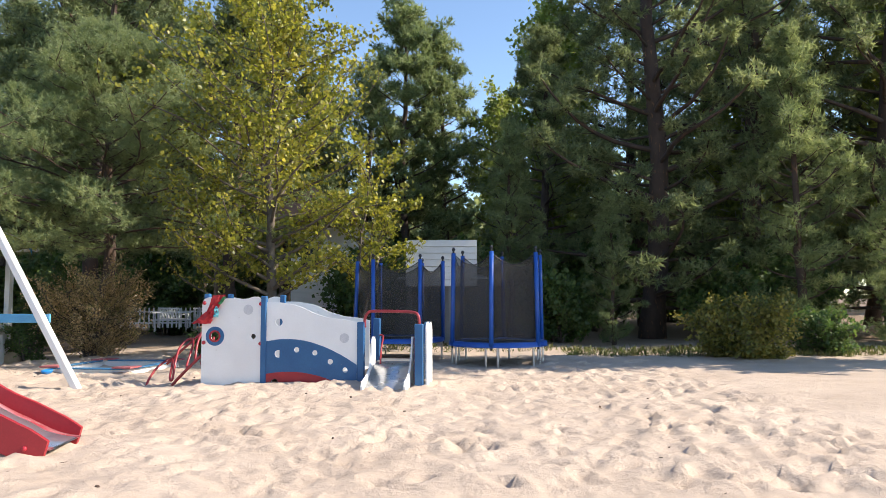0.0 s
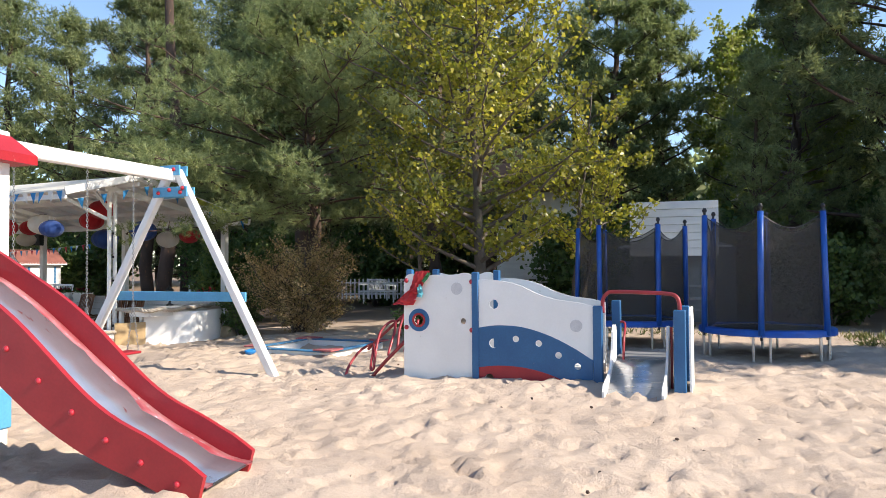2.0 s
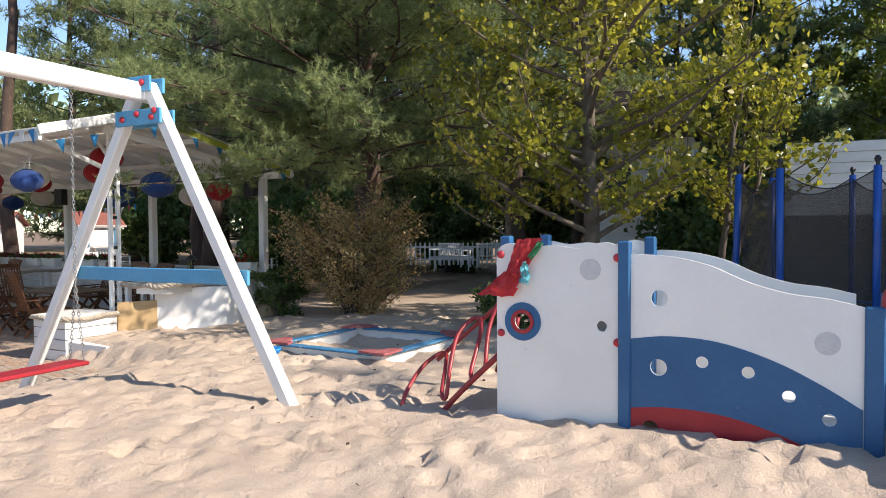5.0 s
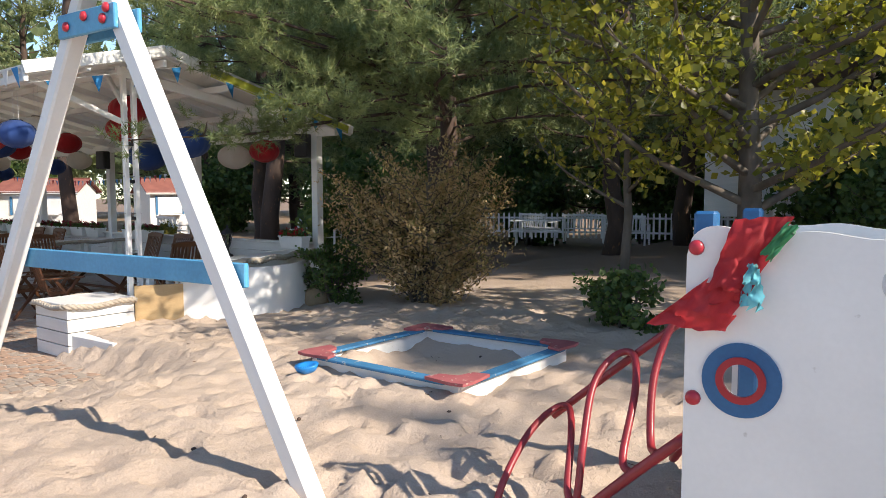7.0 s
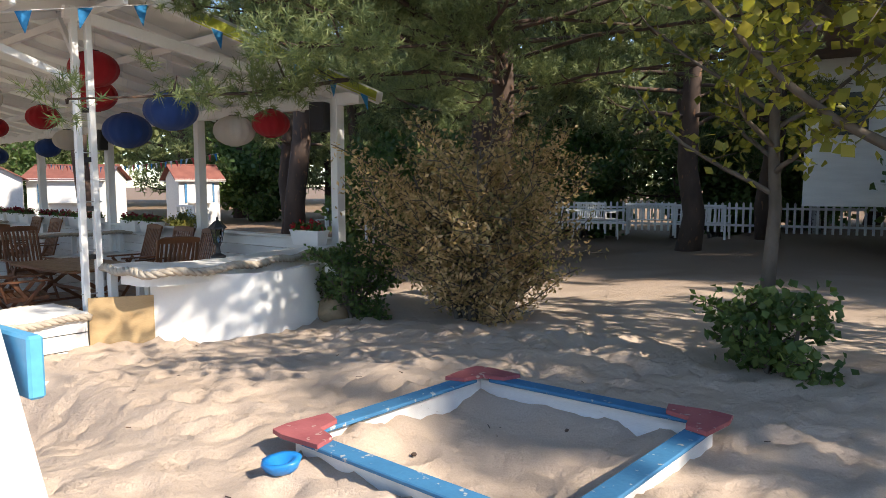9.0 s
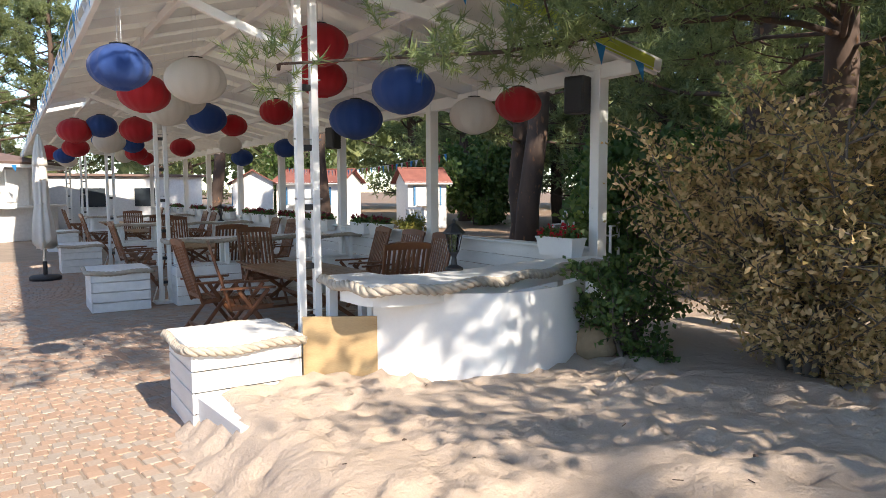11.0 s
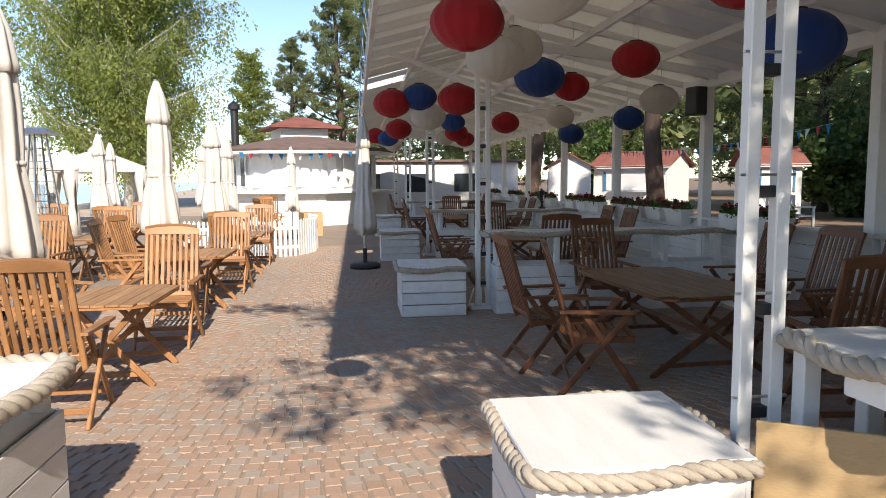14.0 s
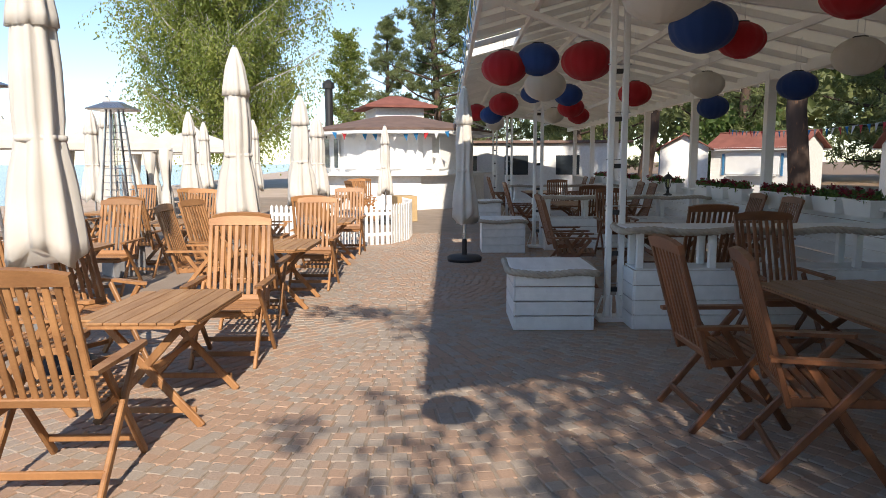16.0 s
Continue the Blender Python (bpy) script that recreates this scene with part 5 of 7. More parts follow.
# ---- swing ----
APEX = Vector((-7.45, 10.92, 2.88))
LEG_A, LEG_B = Vector((-5.50, 10.765, -0.35)), Vector((-9.43, 11.0, -0.35))
swing = thing("swing", "white timber swing frame with light blue cross boards", "swing")
side = (LEG_A - LEG_B).normalized()
bdir = Vector((side.y, -side.x, 0)).normalized()
if bdir.y > 0:
    bdir = -bdir
BEAM_END = APEX + bdir * 4.6
for base in (APEX, BEAM_END):
    sft = base - APEX
    for leg, off in ((LEG_A, 0.06), (LEG_B, -0.06)):
        foot = leg + sft
        top = base + side * off
        top.z += 0.08
        part("leg", Geo().beam(foot, top, 0.115, 0.115, 0.014, up=bdir), M_WHITE, swing)
    for dz, ln_w in ((0.12, 0.36), (-0.20, 0.62)):
        for dn in (-0.08, 0.08):
            c = base + bdir * dn + Vector((0, 0, dz - 0.05))
            part("gusset", Geo().beam(c - side * ln_w / 2, c + side * ln_w / 2, 0.03, 0.15, 0.006), M_SKYBLUE, swing)
    for dx_, dz_ in ((-0.2, -0.26), (0.0, -0.22), (0.2, -0.26), (-0.08, 0.08), (0.08, 0.08), (0.24, -0.2)):
        c = base + bdir * 0.1 + side * dx_ + Vector((0, 0, dz_))
        rot = Vector(bdir).to_track_quat("Z", "Y").to_matrix().to_4x4()
        part("bolt_cap", Geo().lathe([(0.032, 0), (0.028, 0.014), (0.003, 0.024)], 12, Matrix.Translation(c) @ rot), M_REDCAP, swing, smooth_faces=True)
    t_ = (1.12 + 0.35) / (APEX.z + 0.43)
    ca, cb = LEG_A.lerp(APEX, t_) + sft - bdir * 0.09, LEG_B.lerp(APEX, t_) + sft - bdir * 0.09
    ext = (ca - cb).normalized() * 0.14
    part("cross_board", Geo().beam(ca + ext, cb - ext * 0.8, 0.035, 0.14, 0.006), M_SKYBLUE, swing)
part("top_beam", Geo().beam(APEX - bdir * 0.12, BEAM_END + bdir * 0.12, 0.14, 0.17, 0.014), M_WHITE, swing)


def chain(a, b):
    """Links that lie crosswise in turn."""
    a, b = Vector(a), Vector(b)
    d = (b - a)
    k = max(4, int(d.length / 0.034))
    d = d.normalized()
    u = d.orthogonal().normalized()
    w = d.cross(u)
    g = Geo()
    for i in range(k):
        c = a.lerp(b, (i + 0.5) / k)
        e = u if i % 2 else w
        g.tube([c + e * 0.011 * math.cos(t) + d * 0.024 * math.sin(t) for t in np.linspace(0, 2 * math.pi, 7)[:-1]], 0.0038, 4, closed=True)
    return g


for d0 in (1.17, 2.95):
    st_ = thing("hanging_swing", "red flat swing seat hanging on galvanised chains", "swing seat", None, "swing seats")
    z0, zs = APEX.z - 0.09, 0.36
    for dd_ in (-0.385, 0.385):
        c0 = APEX + bdir * (d0 + dd_)
        c0.z = z0
        for e_ in (-0.1, 0.1):
            joint = Vector((c0.x, c0.y, 1.05))
            part("chain", chain(joint, Vector((c0.x, c0.y, zs)) + side * e_), M_CHAIN, st_)
        part("chain", chain(c0, Vector((c0.x, c0.y, 1.05))), M_CHAIN, st_)
        part("hanger", Geo().lathe([(0.03, 0), (0.03, 0.04)], 10, Matrix.Translation(c0)), M_STEEL, st_)
    c = APEX + bdir * d0
    part("seat_board", Geo().beam(Vector((c.x, c.y, zs)) - bdir * 0.42, Vector((c.x, c.y, zs)) + bdir * 0.42, 0.25, 0.035, 0.01), M_RED, st_)

# ---- big slide ----
slide = thing("slide", "red-sided wavy slide with a worn metal chute", "slide")
S_FOOT, S_TOP = Vector((-3.52, 6.54, 0.0)), Vector((-5.95, 6.36, 0.0))
sx = (S_TOP - S_FOOT).normalized()
sy = Vector((-sx.y, sx.x, 0))
run_len = (S_TOP - S_FOOT).length


def slide_z(t):
    """Height of the chute at t along the run, 0 at the foot."""
    return 0.07 + 0.10 * smooth(0.0, 0.22, t) + 1.38 * smooth(0.05, 1.1, t)


SEG = 26
for sgn in (-1, 1):
    low_, up_ = [], []
    for i in range(SEG + 1):
        t = i / SEG
        hgt = 0.13 + 0.06 * smooth(0.04, 0.5, t) + 0.025 * math.sin(t * 13)
        x_ = t * run_len
        up_.append((x_ - (0.02 if i else 0.0), slide_z(t) + hgt * (0.55 + 0.45 * smooth(0, 0.07, t))))
        low_.append((x_ + 0.05, slide_z(t) - 0.12 - 0.16 * smooth(0.1, 0.6, t)))
    m_ = Matrix((sx, Vector((0, 0, 1)), sx.cross(Vector((0, 0, 1))))).transposed().to_4x4()
    m_.translation = S_FOOT + sy * (0.37 if sgn > 0 else -0.29)
    part("cheek", Geo().slab(low_ + up_[::-1], -0.021, 0.021, m_), M_RED, slide)
    for i in range(9):
        t = 0.08 + i * 0.11
        p = S_FOOT + sx * (t * run_len) + sy * (0.392 if sgn > 0 else -0.312)
        p.z = slide_z(t) - 0.02
        q = (sy * sgn).to_track_quat("Z", "Y").to_matrix().to_4x4()
        part("bolt_cap", Geo().lathe([(0.024, 0), (0.02, 0.01), (0.003, 0.017)], 12, Matrix.Translation(p) @ q), M_REDCAP, slide, smooth_faces=True)
M_CHUTE = paint("worn_steel_chute", (0.56, 0.60, 0.68), (0.44, 0.45, 0.52), scale=1.6, rough=0.3, bump=0.08, fine=40, metal=0.75, stretch=(1, 2.5, 1), mottle=0.15, wear=(0.36, 0.16, 0.17), wear_at=0.66)
M_CHUTE_RED = paint("red_paint_left_on_chute", (0.33, 0.05, 0.06), (0.42, 0.20, 0.22), scale=4, rough=0.4, bump=0.1, fine=40, stretch=(1, 2.5, 1), wear=(0.42, 0.42, 0.47), wear_at=0.64)


def chute_line(k, wob):
    """One edge of a strip of the chute, k across it, straying by wob."""
    return [S_FOOT + sx * (i / SEG * run_len) + sy * (k + wob * noise.noise((i * 0.7, k * 9, 1.5))) + Vector((0, 0, slide_z(i / SEG))) for i in range(SEG + 1)]


inner_a, inner_b = chute_line(-0.19, 0.07), chute_line(0.28, 0.07)
part("chute", strip(inner_a, inner_b, 0.015), M_CHUTE, slide, "metal chute worn bare in the middle", True)
part("chute_edge", strip(chute_line(-0.27, 0), inner_a, 0.015), M_CHUTE_RED, slide, "red paint left along the chute's edge", True)
part("chute_edge", strip(inner_b, chute_line(0.35, 0), 0.015), M_CHUTE_RED, slide, "red paint left along the chute's edge", True)

# platform tower at the head of the slide
twr = thing("play_tower", "white-posted play tower with a red pointed roof", "play equipment")
tc_ = S_TOP + sx * 0.55
for a in (-0.5, 0.5):
    for b in (-0.5, 0.5):
        p = tc_ + sx * a + sy * b
        part("post", Geo().box((0.1, 0.1, 3.0), Matrix.Translation((p.x, p.y, 1.2)), 0.012), M_WHITE, twr)
        part("post_foot", Geo().box((0.14, 0.14, 0.35), Matrix.Translation((p.x, p.y, 0.32)), 0.012), M_SKYBLUE, twr)
ang = math.atan2(sx.y, sx.x)
tm = Matrix.Translation(tc_) @ Matrix.Rotation(ang, 4, "Z")
part("platform", Geo().box((1.1, 1.1, 0.06), tm @ pose(0, 0, 1.5), 0.008), M_WHITE_WOOD, twr)
part("roof", Geo().lathe([(0.98, 2.42), (0.98, 2.5), (0.78, 2.66), (0.74, 2.66), (0.05, 3.35)], 4, tm @ pose(0, 0, 0, 0, 0, 45)), M_RED, twr)
for k_ in range(3):
    part("rail", Geo().box((0.03, 0.9, 0.14), tm @ pose(0.5, 0, 1.66 + k_ * 0.19), 0.005), M_RED, twr)
    part("rail", Geo().box((0.9, 0.03, 0.14), tm @ pose(0, 0.5, 1.66 + k_ * 0.19), 0.005), M_RED, twr)
bench_red = thing("bench", "low red slatted bench on the sand", "bench", pose(-10.0, 9.7, -0.02, 0, 0, 12))
for k_ in range(3):
    part("slat", Geo().box((1.2, 0.09, 0.03), pose(0, -0.12 + k_ * 0.12, 0.4), 0.006), M_RED, bench_red)
    part("slat", Geo().box((1.2, 0.03, 0.09), pose(0, 0.25, 0.5 + k_ * 0.13), 0.006), M_RED, bench_red)
for x_ in (-0.5, 0.5):
    part("leg", Geo().box((0.05, 0.36, 0.5), pose(x_, 0, 0.14), 0.006), M_RED, bench_red)

# ---- sandbox ----
sbx = thing("sandbox", "square sandbox with a blue rim and red corner seats", "sandbox")
C4 = [Vector((-7.33, 12.82, 0)), Vector((-5.72, 12.58, 0)), Vector((-5.45, 14.22, 0)), Vector((-7.05, 14.38, 0))]
for i in range(4):
    a, b = C4[i], C4[(i + 1) % 4]
    part("side_board", Geo().beam((a.x, a.y, -0.03), (b.x, b.y, -0.03), 0.035, 0.26, 0.006), M_WHITE_WOOD, sbx)
    part("rim_board", Geo().beam(a.lerp(b, 0.07) + Vector((0, 0, 0.113)), a.lerp(b, 0.93) + Vector((0, 0, 0.113)), 0.13, 0.025, 0.006), M_BLUE_FADED, sbx)
    c = sum(C4, Vector()) / 4
    d1, d2 = (b - a).normalized(), (C4[i - 1] - a).normalized()
    o_ = a + (a - c).normalized() * 0.09
    seat = [o_ + d1 * 0.34 + d2 * -0.02, o_ + d1 * 0.30 + d2 * 0.11, o_ + d1 * 0.15 + d2 * 0.15, o_ + d2 * 0.30 + d1 * 0.11, o_ + d2 * 0.34 - d1 * 0.02, o_ + d2 * 0.08 - d1 * 0.05, o_ - d2 * 0.03 - d1 * 0.03, o_ + d1 * 0.08 - d2 * 0.05]
    part("corner_seat", Geo().slab([(p.x, p.y) for p in seat], 0.128, 0.153), M_RED_FADED, sbx)
toy = Geo().lathe([(0.05, 0), (0.10, 0.03), (0.13, 0.09), (0.12, 0.11), (0.08, 0.1), (0.03, 0.04)], 14, wave=lambda a, i: 1 + 0.12 * math.sin(2 * a) + 0.05 * math.sin(5 * a + i))
solid("sand_toy", toy, M_TOY, "blue plastic sand toy lying in the sand", "toy", m=pose(-7.18, 12.56, ground_z(-7.18, 12.56) + 0.01, 8) @ Matrix.Scale(0.72, 4), smooth_faces=True)


# ---- trampolines ----
def trampoline(cx, cy, r, turn, seed, h=0.43, top=2.32, n=6):
    th = thing("trampoline", "round trampoline in a black net between blue padded posts", "trampoline", pose(cx, cy, 0, 0, 0, turn), "trampolines")
    rim = [(r * math.cos(2 * math.pi * k / 36), r * math.sin(2 * math.pi * k / 36), h) for k in range(36)]
    part("frame", Geo().tube(rim, 0.03, 8, closed=True), M_STEEL, th, smooth_faces=True)
    part("mat", Geo().lathe([(r * 0.86, h - 0.01), (r * 0.86, h + 0.005)], 36), M_DARK, th)
    pad = Geo()
    vs = [(q * math.cos(2 * math.pi * k / 36), q * math.sin(2 * math.pi * k / 36), z) for q, z in ((r * 0.84, h + 0.02), (r * 0.92, h + 0.055), (r + 0.04, h + 0.04), (r + 0.05, h - 0.05)) for k in range(36)]
    pad.add(vs, [(a * 36 + k, a * 36 + (k + 1) % 36, (a + 1) * 36 + (k + 1) % 36, (a + 1) * 36 + k) for a in range(3) for k in range(36)])
    part("rim_pad", pad, M_PAD, th, smooth_faces=True)
    rnd = random.Random(seed)
    pts = []
    for k in range(n):
        a = 2 * math.pi * k / n
        x, y = (r + 0.03) * math.cos(a), (r + 0.03) * math.sin(a)
        tx, ty = x * (1.0 + rnd.uniform(-0.05, 0.02)), y * (1.0 + rnd.uniform(-0.05, 0.02))
        pts.append((tx, ty))
        part("pole", Geo().tube([(x, y, h - 0.1), (tx, ty, top + 0.06)], 0.02, 8), M_DARK, th)
        part("pole_pad", Geo().tube([(x, y, h - 0.02), ((x + tx) / 2, (y + ty) / 2, (h + top) / 2), (tx, ty, top)], 0.046, 10), M_PAD, th, smooth_faces=True)
        part("pole_cap", Geo().lathe([(0.03, 0), (0.04, 0.03), (0.02, 0.07)], 8, Matrix.Translation((tx, ty, top + 0.05))), M_DARK, th)
        for da in (-0.12, 0.12):
            lx, ly = r * math.cos(a + da), r * math.sin(a + da)
            part("leg", Geo().tube([(lx, ly, h), (lx, ly, -0.12)], 0.022, 8), M_STEEL, th)
    net = Geo()
    for k in range(n):
        (ax, ay), (bx, by) = pts[k], pts[(k + 1) % n]
        g, m_ = [], 12
        for j in range(9):
            for i in range(m_ + 1):
                t, v = i / m_, j / 8
                tx, ty = ax + (bx - ax) * t, ay + (by - ay) * t
                q = 0.97 - 0.06 * math.sin(math.pi * t) * math.sin(math.pi * v) + 0.01 * noise.noise((t * 5 + k, v * 4, seed))
                z = h + 0.04 + (top - h - 0.08 - 0.22 * math.sin(math.pi * t)) * v
                g.append((tx * q, ty * q, z))
        net.add(g, [(j * (m_ + 1) + i, j * (m_ + 1) + i + 1, (j + 1) * (m_ + 1) + i + 1, (j + 1) * (m_ + 1) + i) for j in range(8) for i in range(m_)])
        top_line = [g[8 * (m_ + 1) + i] for i in range(m_ + 1)]
        part("net_cord", Geo().tube(top_line, 0.008, 5), M_DARK, th)
    part("net", net, M_NET, th, "black safety net sagging between the posts", True)
    return th


trampoline(1.17, 14.77, 1.0, -42, 3)
trampoline(-1.03, 16.13, 1.0, 0, 5, 0.43, 2.24)

# ---- white building behind the trampolines ----
shed = thing("shed", "white sided shed with a pale metal roof among the trees", "building")
part("wall", Geo().box((3.0, 2.4, 2.0), pose(0.0, 22.6, 0.95), 0.01), M_GREYWALL, shed)
for k_ in range(7):
    part("siding_board", Geo().box((2.15, 0.03, 0.195), pose(-0.05, 20.72, 1.82 + k_ * 0.2, -6), 0.006), M_WHITE_WOOD, shed)
part("roof", Geo().box((2.9, 2.6, 0.08), pose(0.0, 22.9, 2.05, 4), 0.01), M_WHITE, shed)
for x_ in (-1.0, 0.2, 1.0):
    part("post", Geo().box((0.09, 0.09, 1.8), pose(x_, 20.75, 0.85), 0.006), M_GREYWALL, shed)
for k_ in range(3):
    part("rail", Geo().box((2.2, 0.04, 0.07), pose(-0.05, 20.7, 0.35 + k_ * 0.3), 0.006), M_GREYWALL, shed)

# steps and cabin seen through the alder
cab = thing("cabin", "white wooden cabin with outside steps behind the trees", "cabin", pose(-4.6, 27.5, 0))
part("wall", Geo().box((3.0, 3.0, 3.2), pose(0, 1.5, 2.6), 0.01), M_WHITE_WOOD, cab)
part("roof", Geo().slab([(-1.8, 0), (1.8, 0), (0, 1.1)], -0.3, 3.3, pose(0, 0, 4.2) @ UP), M_TILE_BROWN, cab)
for k_ in range(8):
    part("step", Geo().box((1.3, 0.26, 0.05), pose(0.9, -0.4 - 0.24 * k_, 1.5 - 0.19 * k_), 0.006), M_WHITE, cab)
for x_ in (0.25, 1.55):
    part("stringer", Geo().beam((x_, -0.3, 1.5), (x_, -2.3, 0.0), 0.05, 0.25), M_WHITE, cab)
part("window", Geo().box((0.8, 0.04, 0.9), pose(-0.7, -0.02, 3.0), 0.006), M_WINDOW, cab)

# ---- fences, benches in the wood ----


def picket_fence(pts, h=0.85, gap=0.13, label="low white picket fence", base=0.0):
    th = thing("picket_fence", label, "fence", None, "picket fences")
    pts = [Vector((*p, 0)) for p in pts]
    for a, b in zip(pts, pts[1:]):
        for z in (0.22, h - 0.2):
            part("rail", Geo().beam((a.x, a.y, base + z), (b.x, b.y, base + z), 0.03, 0.07, 0.003), M_WHITE, th)
        n = max(1, int((b - a).length / gap))
        ang_ = math.atan2((b - a).y, (b - a).x)
        for i in range(n):
            p = a.lerp(b, (i + 0.5) / n)
            if not picket_cache.get(h):
                picket_cache[h] = Geo().slab([(-0.035, 0), (0.035, 0), (0.035, h - 0.05), (0, h), (-0.035, h - 0.05)], -0.011, 0.011, UP).mesh("picket", M_WHITE)
            o = part("picket", picket_cache[h], None, th)
            o.matrix_basis = pose(p.x, p.y, base, 0, 0, math.degrees(ang_)) @ pose(0, -0.028, 0)
    return th


picket_cache = {}
picket_fence([(-15.5, 32.0), (-9.5, 33.2), (-4.0, 33.6)], 0.95, 0.2)
arc_f = [at(13.6, -5.6)] + [at(13.35, -4.6), at(13.35, -3.7), at(13.7, -3.05), at(14.5, -2.72), at(15.6, -2.7), at(16.6, -3.0)]
picket_fence([(p.x, p.y) for p in arc_f], 0.86, 0.11, "white picket fence curving round a play corner", PZ)


def garden_bench(m, label="white slatted garden bench"):
    th = thing("garden_bench", label, "bench", m, "white benches")
    for k in range(12):
        part("back_slat", Geo().box((0.045, 0.02, 0.42), pose(-0.6 + k * 0.109, 0.26, 0.66, 10), 0.003), M_WHITE, th)
    part("back_rail", Geo().box((1.36, 0.03, 0.07), pose(0, 0.30, 0.88, 10), 0.004), M_WHITE, th)
    for k in range(4):
        part("seat_slat", Geo().box((1.36, 0.09, 0.025), pose(0, -0.16 + k * 0.105, 0.43), 0.004), M_WHITE, th)
    for x in (-0.64, 0.64):
        part("leg", Geo().box((0.05, 0.05, 0.62), pose(x, -0.2, 0.31), 0.004), M_WHITE, th)
        part("leg", Geo().box((0.05, 0.05, 0.9), pose(x, 0.25, 0.45), 0.004), M_WHITE, th)
        part("arm", Geo().box((0.06, 0.52, 0.03), pose(x, 0.02, 0.63), 0.004), M_WHITE, th)
    return th


garden_bench(pose(-11.9, 30.5, 0.05, 0, 0, 150))
garden_bench(pose(-10.2, 30.2, 0.05, 0, 0, -170))
garden_bench(pose(-8.6, 29.4, 0.05, 0, 0, 175))
garden_bench(pose(-15.6, 23.0, 0.02, 0, 0, 15))
garden_bench(pose(-22.5, 24.0, 0.0, 0, 0, 165))


def picnic_table(m):
    th = thing("picnic_table", "white picnic table in the shade", "table", m)
    part("tabletop", Geo().box((1.6, 0.75, 0.04), pose(0, 0, 0.74), 0.006), M_WHITE, th)
    for y in (-0.6, 0.6):
        part("seat", Geo().box((1.6, 0.25, 0.04), pose(0, y, 0.44), 0.006), M_WHITE, th)
    for x in (-0.6, 0.6):
        part("leg", Geo().beam((x, -0.6, 0), (x, 0.25, 0.72), 0.04, 0.09), M_WHITE, th)
        part("leg", Geo().beam((x, 0.6, 0), (x, -0.25, 0.72), 0.04, 0.09), M_WHITE, th)


picnic_table(pose(-11.3, 28.6, 0.05, 0, 0, 20))


# ---- huts behind the pavilion, bar kiosk, pavilions by the lake ----
def hut(m, w, d, h, rise, label="white boarded hut with a red shingle roof"):
    th = thing("hut", label, "hut", m, "white huts")
    part("wall", Geo().slab([(-d / 2, 0), (d / 2, 0), (d / 2, h), (0, h + rise), (-d / 2, h)], -w / 2, w / 2, pose(0, 0, 0, 0, 0, 90) @ UP), M_WHITE_WOOD, th)
    for sgn in (-1, 1):
        ln_r = math.hypot(d / 2 + 0.25, rise + rise * 0.5 / d)
        tilt = math.degrees(math.atan2(rise, d / 2))
        rf = part("roof_slope", Geo().box((w + 0.5, ln_r + 0.1, 0.05), pose(0, sgn * (d / 4 + 0.1), h + rise / 2 - 0.02, -sgn * tilt), 0.006), M_TILE_RED, th)
        part("fascia", Geo().box((w + 0.5, 0.03, 0.12), pose(0, sgn * (d / 2 + 0.24), h - 0.12), 0.004), M_WHITE, th)
    part("hatch", Geo().box((w * 0.62, 0.05, 0.85), pose(0, -d / 2 - 0.03, 1.6), 0.006), M_WHITE, th)
    for x in (-w * 0.34, w * 0.34):
        part("trim", Geo().box((0.09, 0.06, 0.95), pose(x, -d / 2 - 0.03, 1.6), 0.004), M_BLUE_FADED, th)
    part("shelf", Geo().box((w * 0.56, 0.3, 0.04), pose(0, -d / 2 - 0.16, 1.12), 0.006), M_WHITE, th)
    for x in (-w * 0.2, w * 0.2):
        part("strut", Geo().beam((x, -d / 2 - 0.02, 0.7), (x, -d / 2 - 0.28, 1.1), 0.03, 0.03), M_WHITE, th)
    return th


hut(pose(-39.9, 30.4, PZ, 0, 0, 32), 3.9, 2.4, 2.4, 0.6)
hut(pose(-34.1, 33.0, PZ, 0, 0, 70), 2.0, 2.1, 2.35, 0.6)
hut(pose(-40.6, 26.9, PZ, 0, 0, -27), 2.0, 2.0, 2.35, 0.55)

bar = thing("bar_kiosk", "white eight-sided bar kiosk with a brown shingle roof and shelf", "kiosk", pose(-39.6, 13.9, PZ, 0, 0, 10))
part("wall", Geo().lathe([(3.1, 0), (3.1, 3.0)], 10), M_WHITE_WOOD, bar)
part("roof", Geo().lathe([(4.0, 2.92), (4.02, 3.0), (1.2, 3.55), (0.9, 3.6), (0.2, 3.62)], 10), M_TILE_BROWN, bar)
part("fascia", Geo().lathe([(3.9, 2.8), (3.98, 2.8), (3.98, 2.94), (3.9, 2.94)], 10), M_WHITE, bar)
part("upper_wall", Geo().box((2.6, 2.4, 1.2), pose(-6.0, 1.2, 3.75), 0.01), M_WHITE_WOOD, bar)
part("upper_roof", Geo().lathe([(2.5, 4.35), (2.5, 4.45), (0.4, 5.0)], 4, pose(-6.0, 1.2, 0, 0, 0, 45)), M_TILE_RED, bar)
part("counter_shelf", Geo().lathe([(3.1, 1.26), (3.95, 1.26), (3.95, 1.34), (3.1, 1.34)], 10), M_WHITE, bar)
part("bar_front", Geo().lathe([(3.55, 0), (3.55, 1.26)], 10), M_WHITE_WOOD, bar)
for k_ in range(5):
    a = math.radians(-40 + k_ * 36 - 36)
    part("shutter", Geo().box((0.05, 1.6, 1.2), pose(0, 0, 0, 0, 0, math.degrees(a)) @ pose(2.98, 0, 2.1), 0.006), M_WHITE, bar)
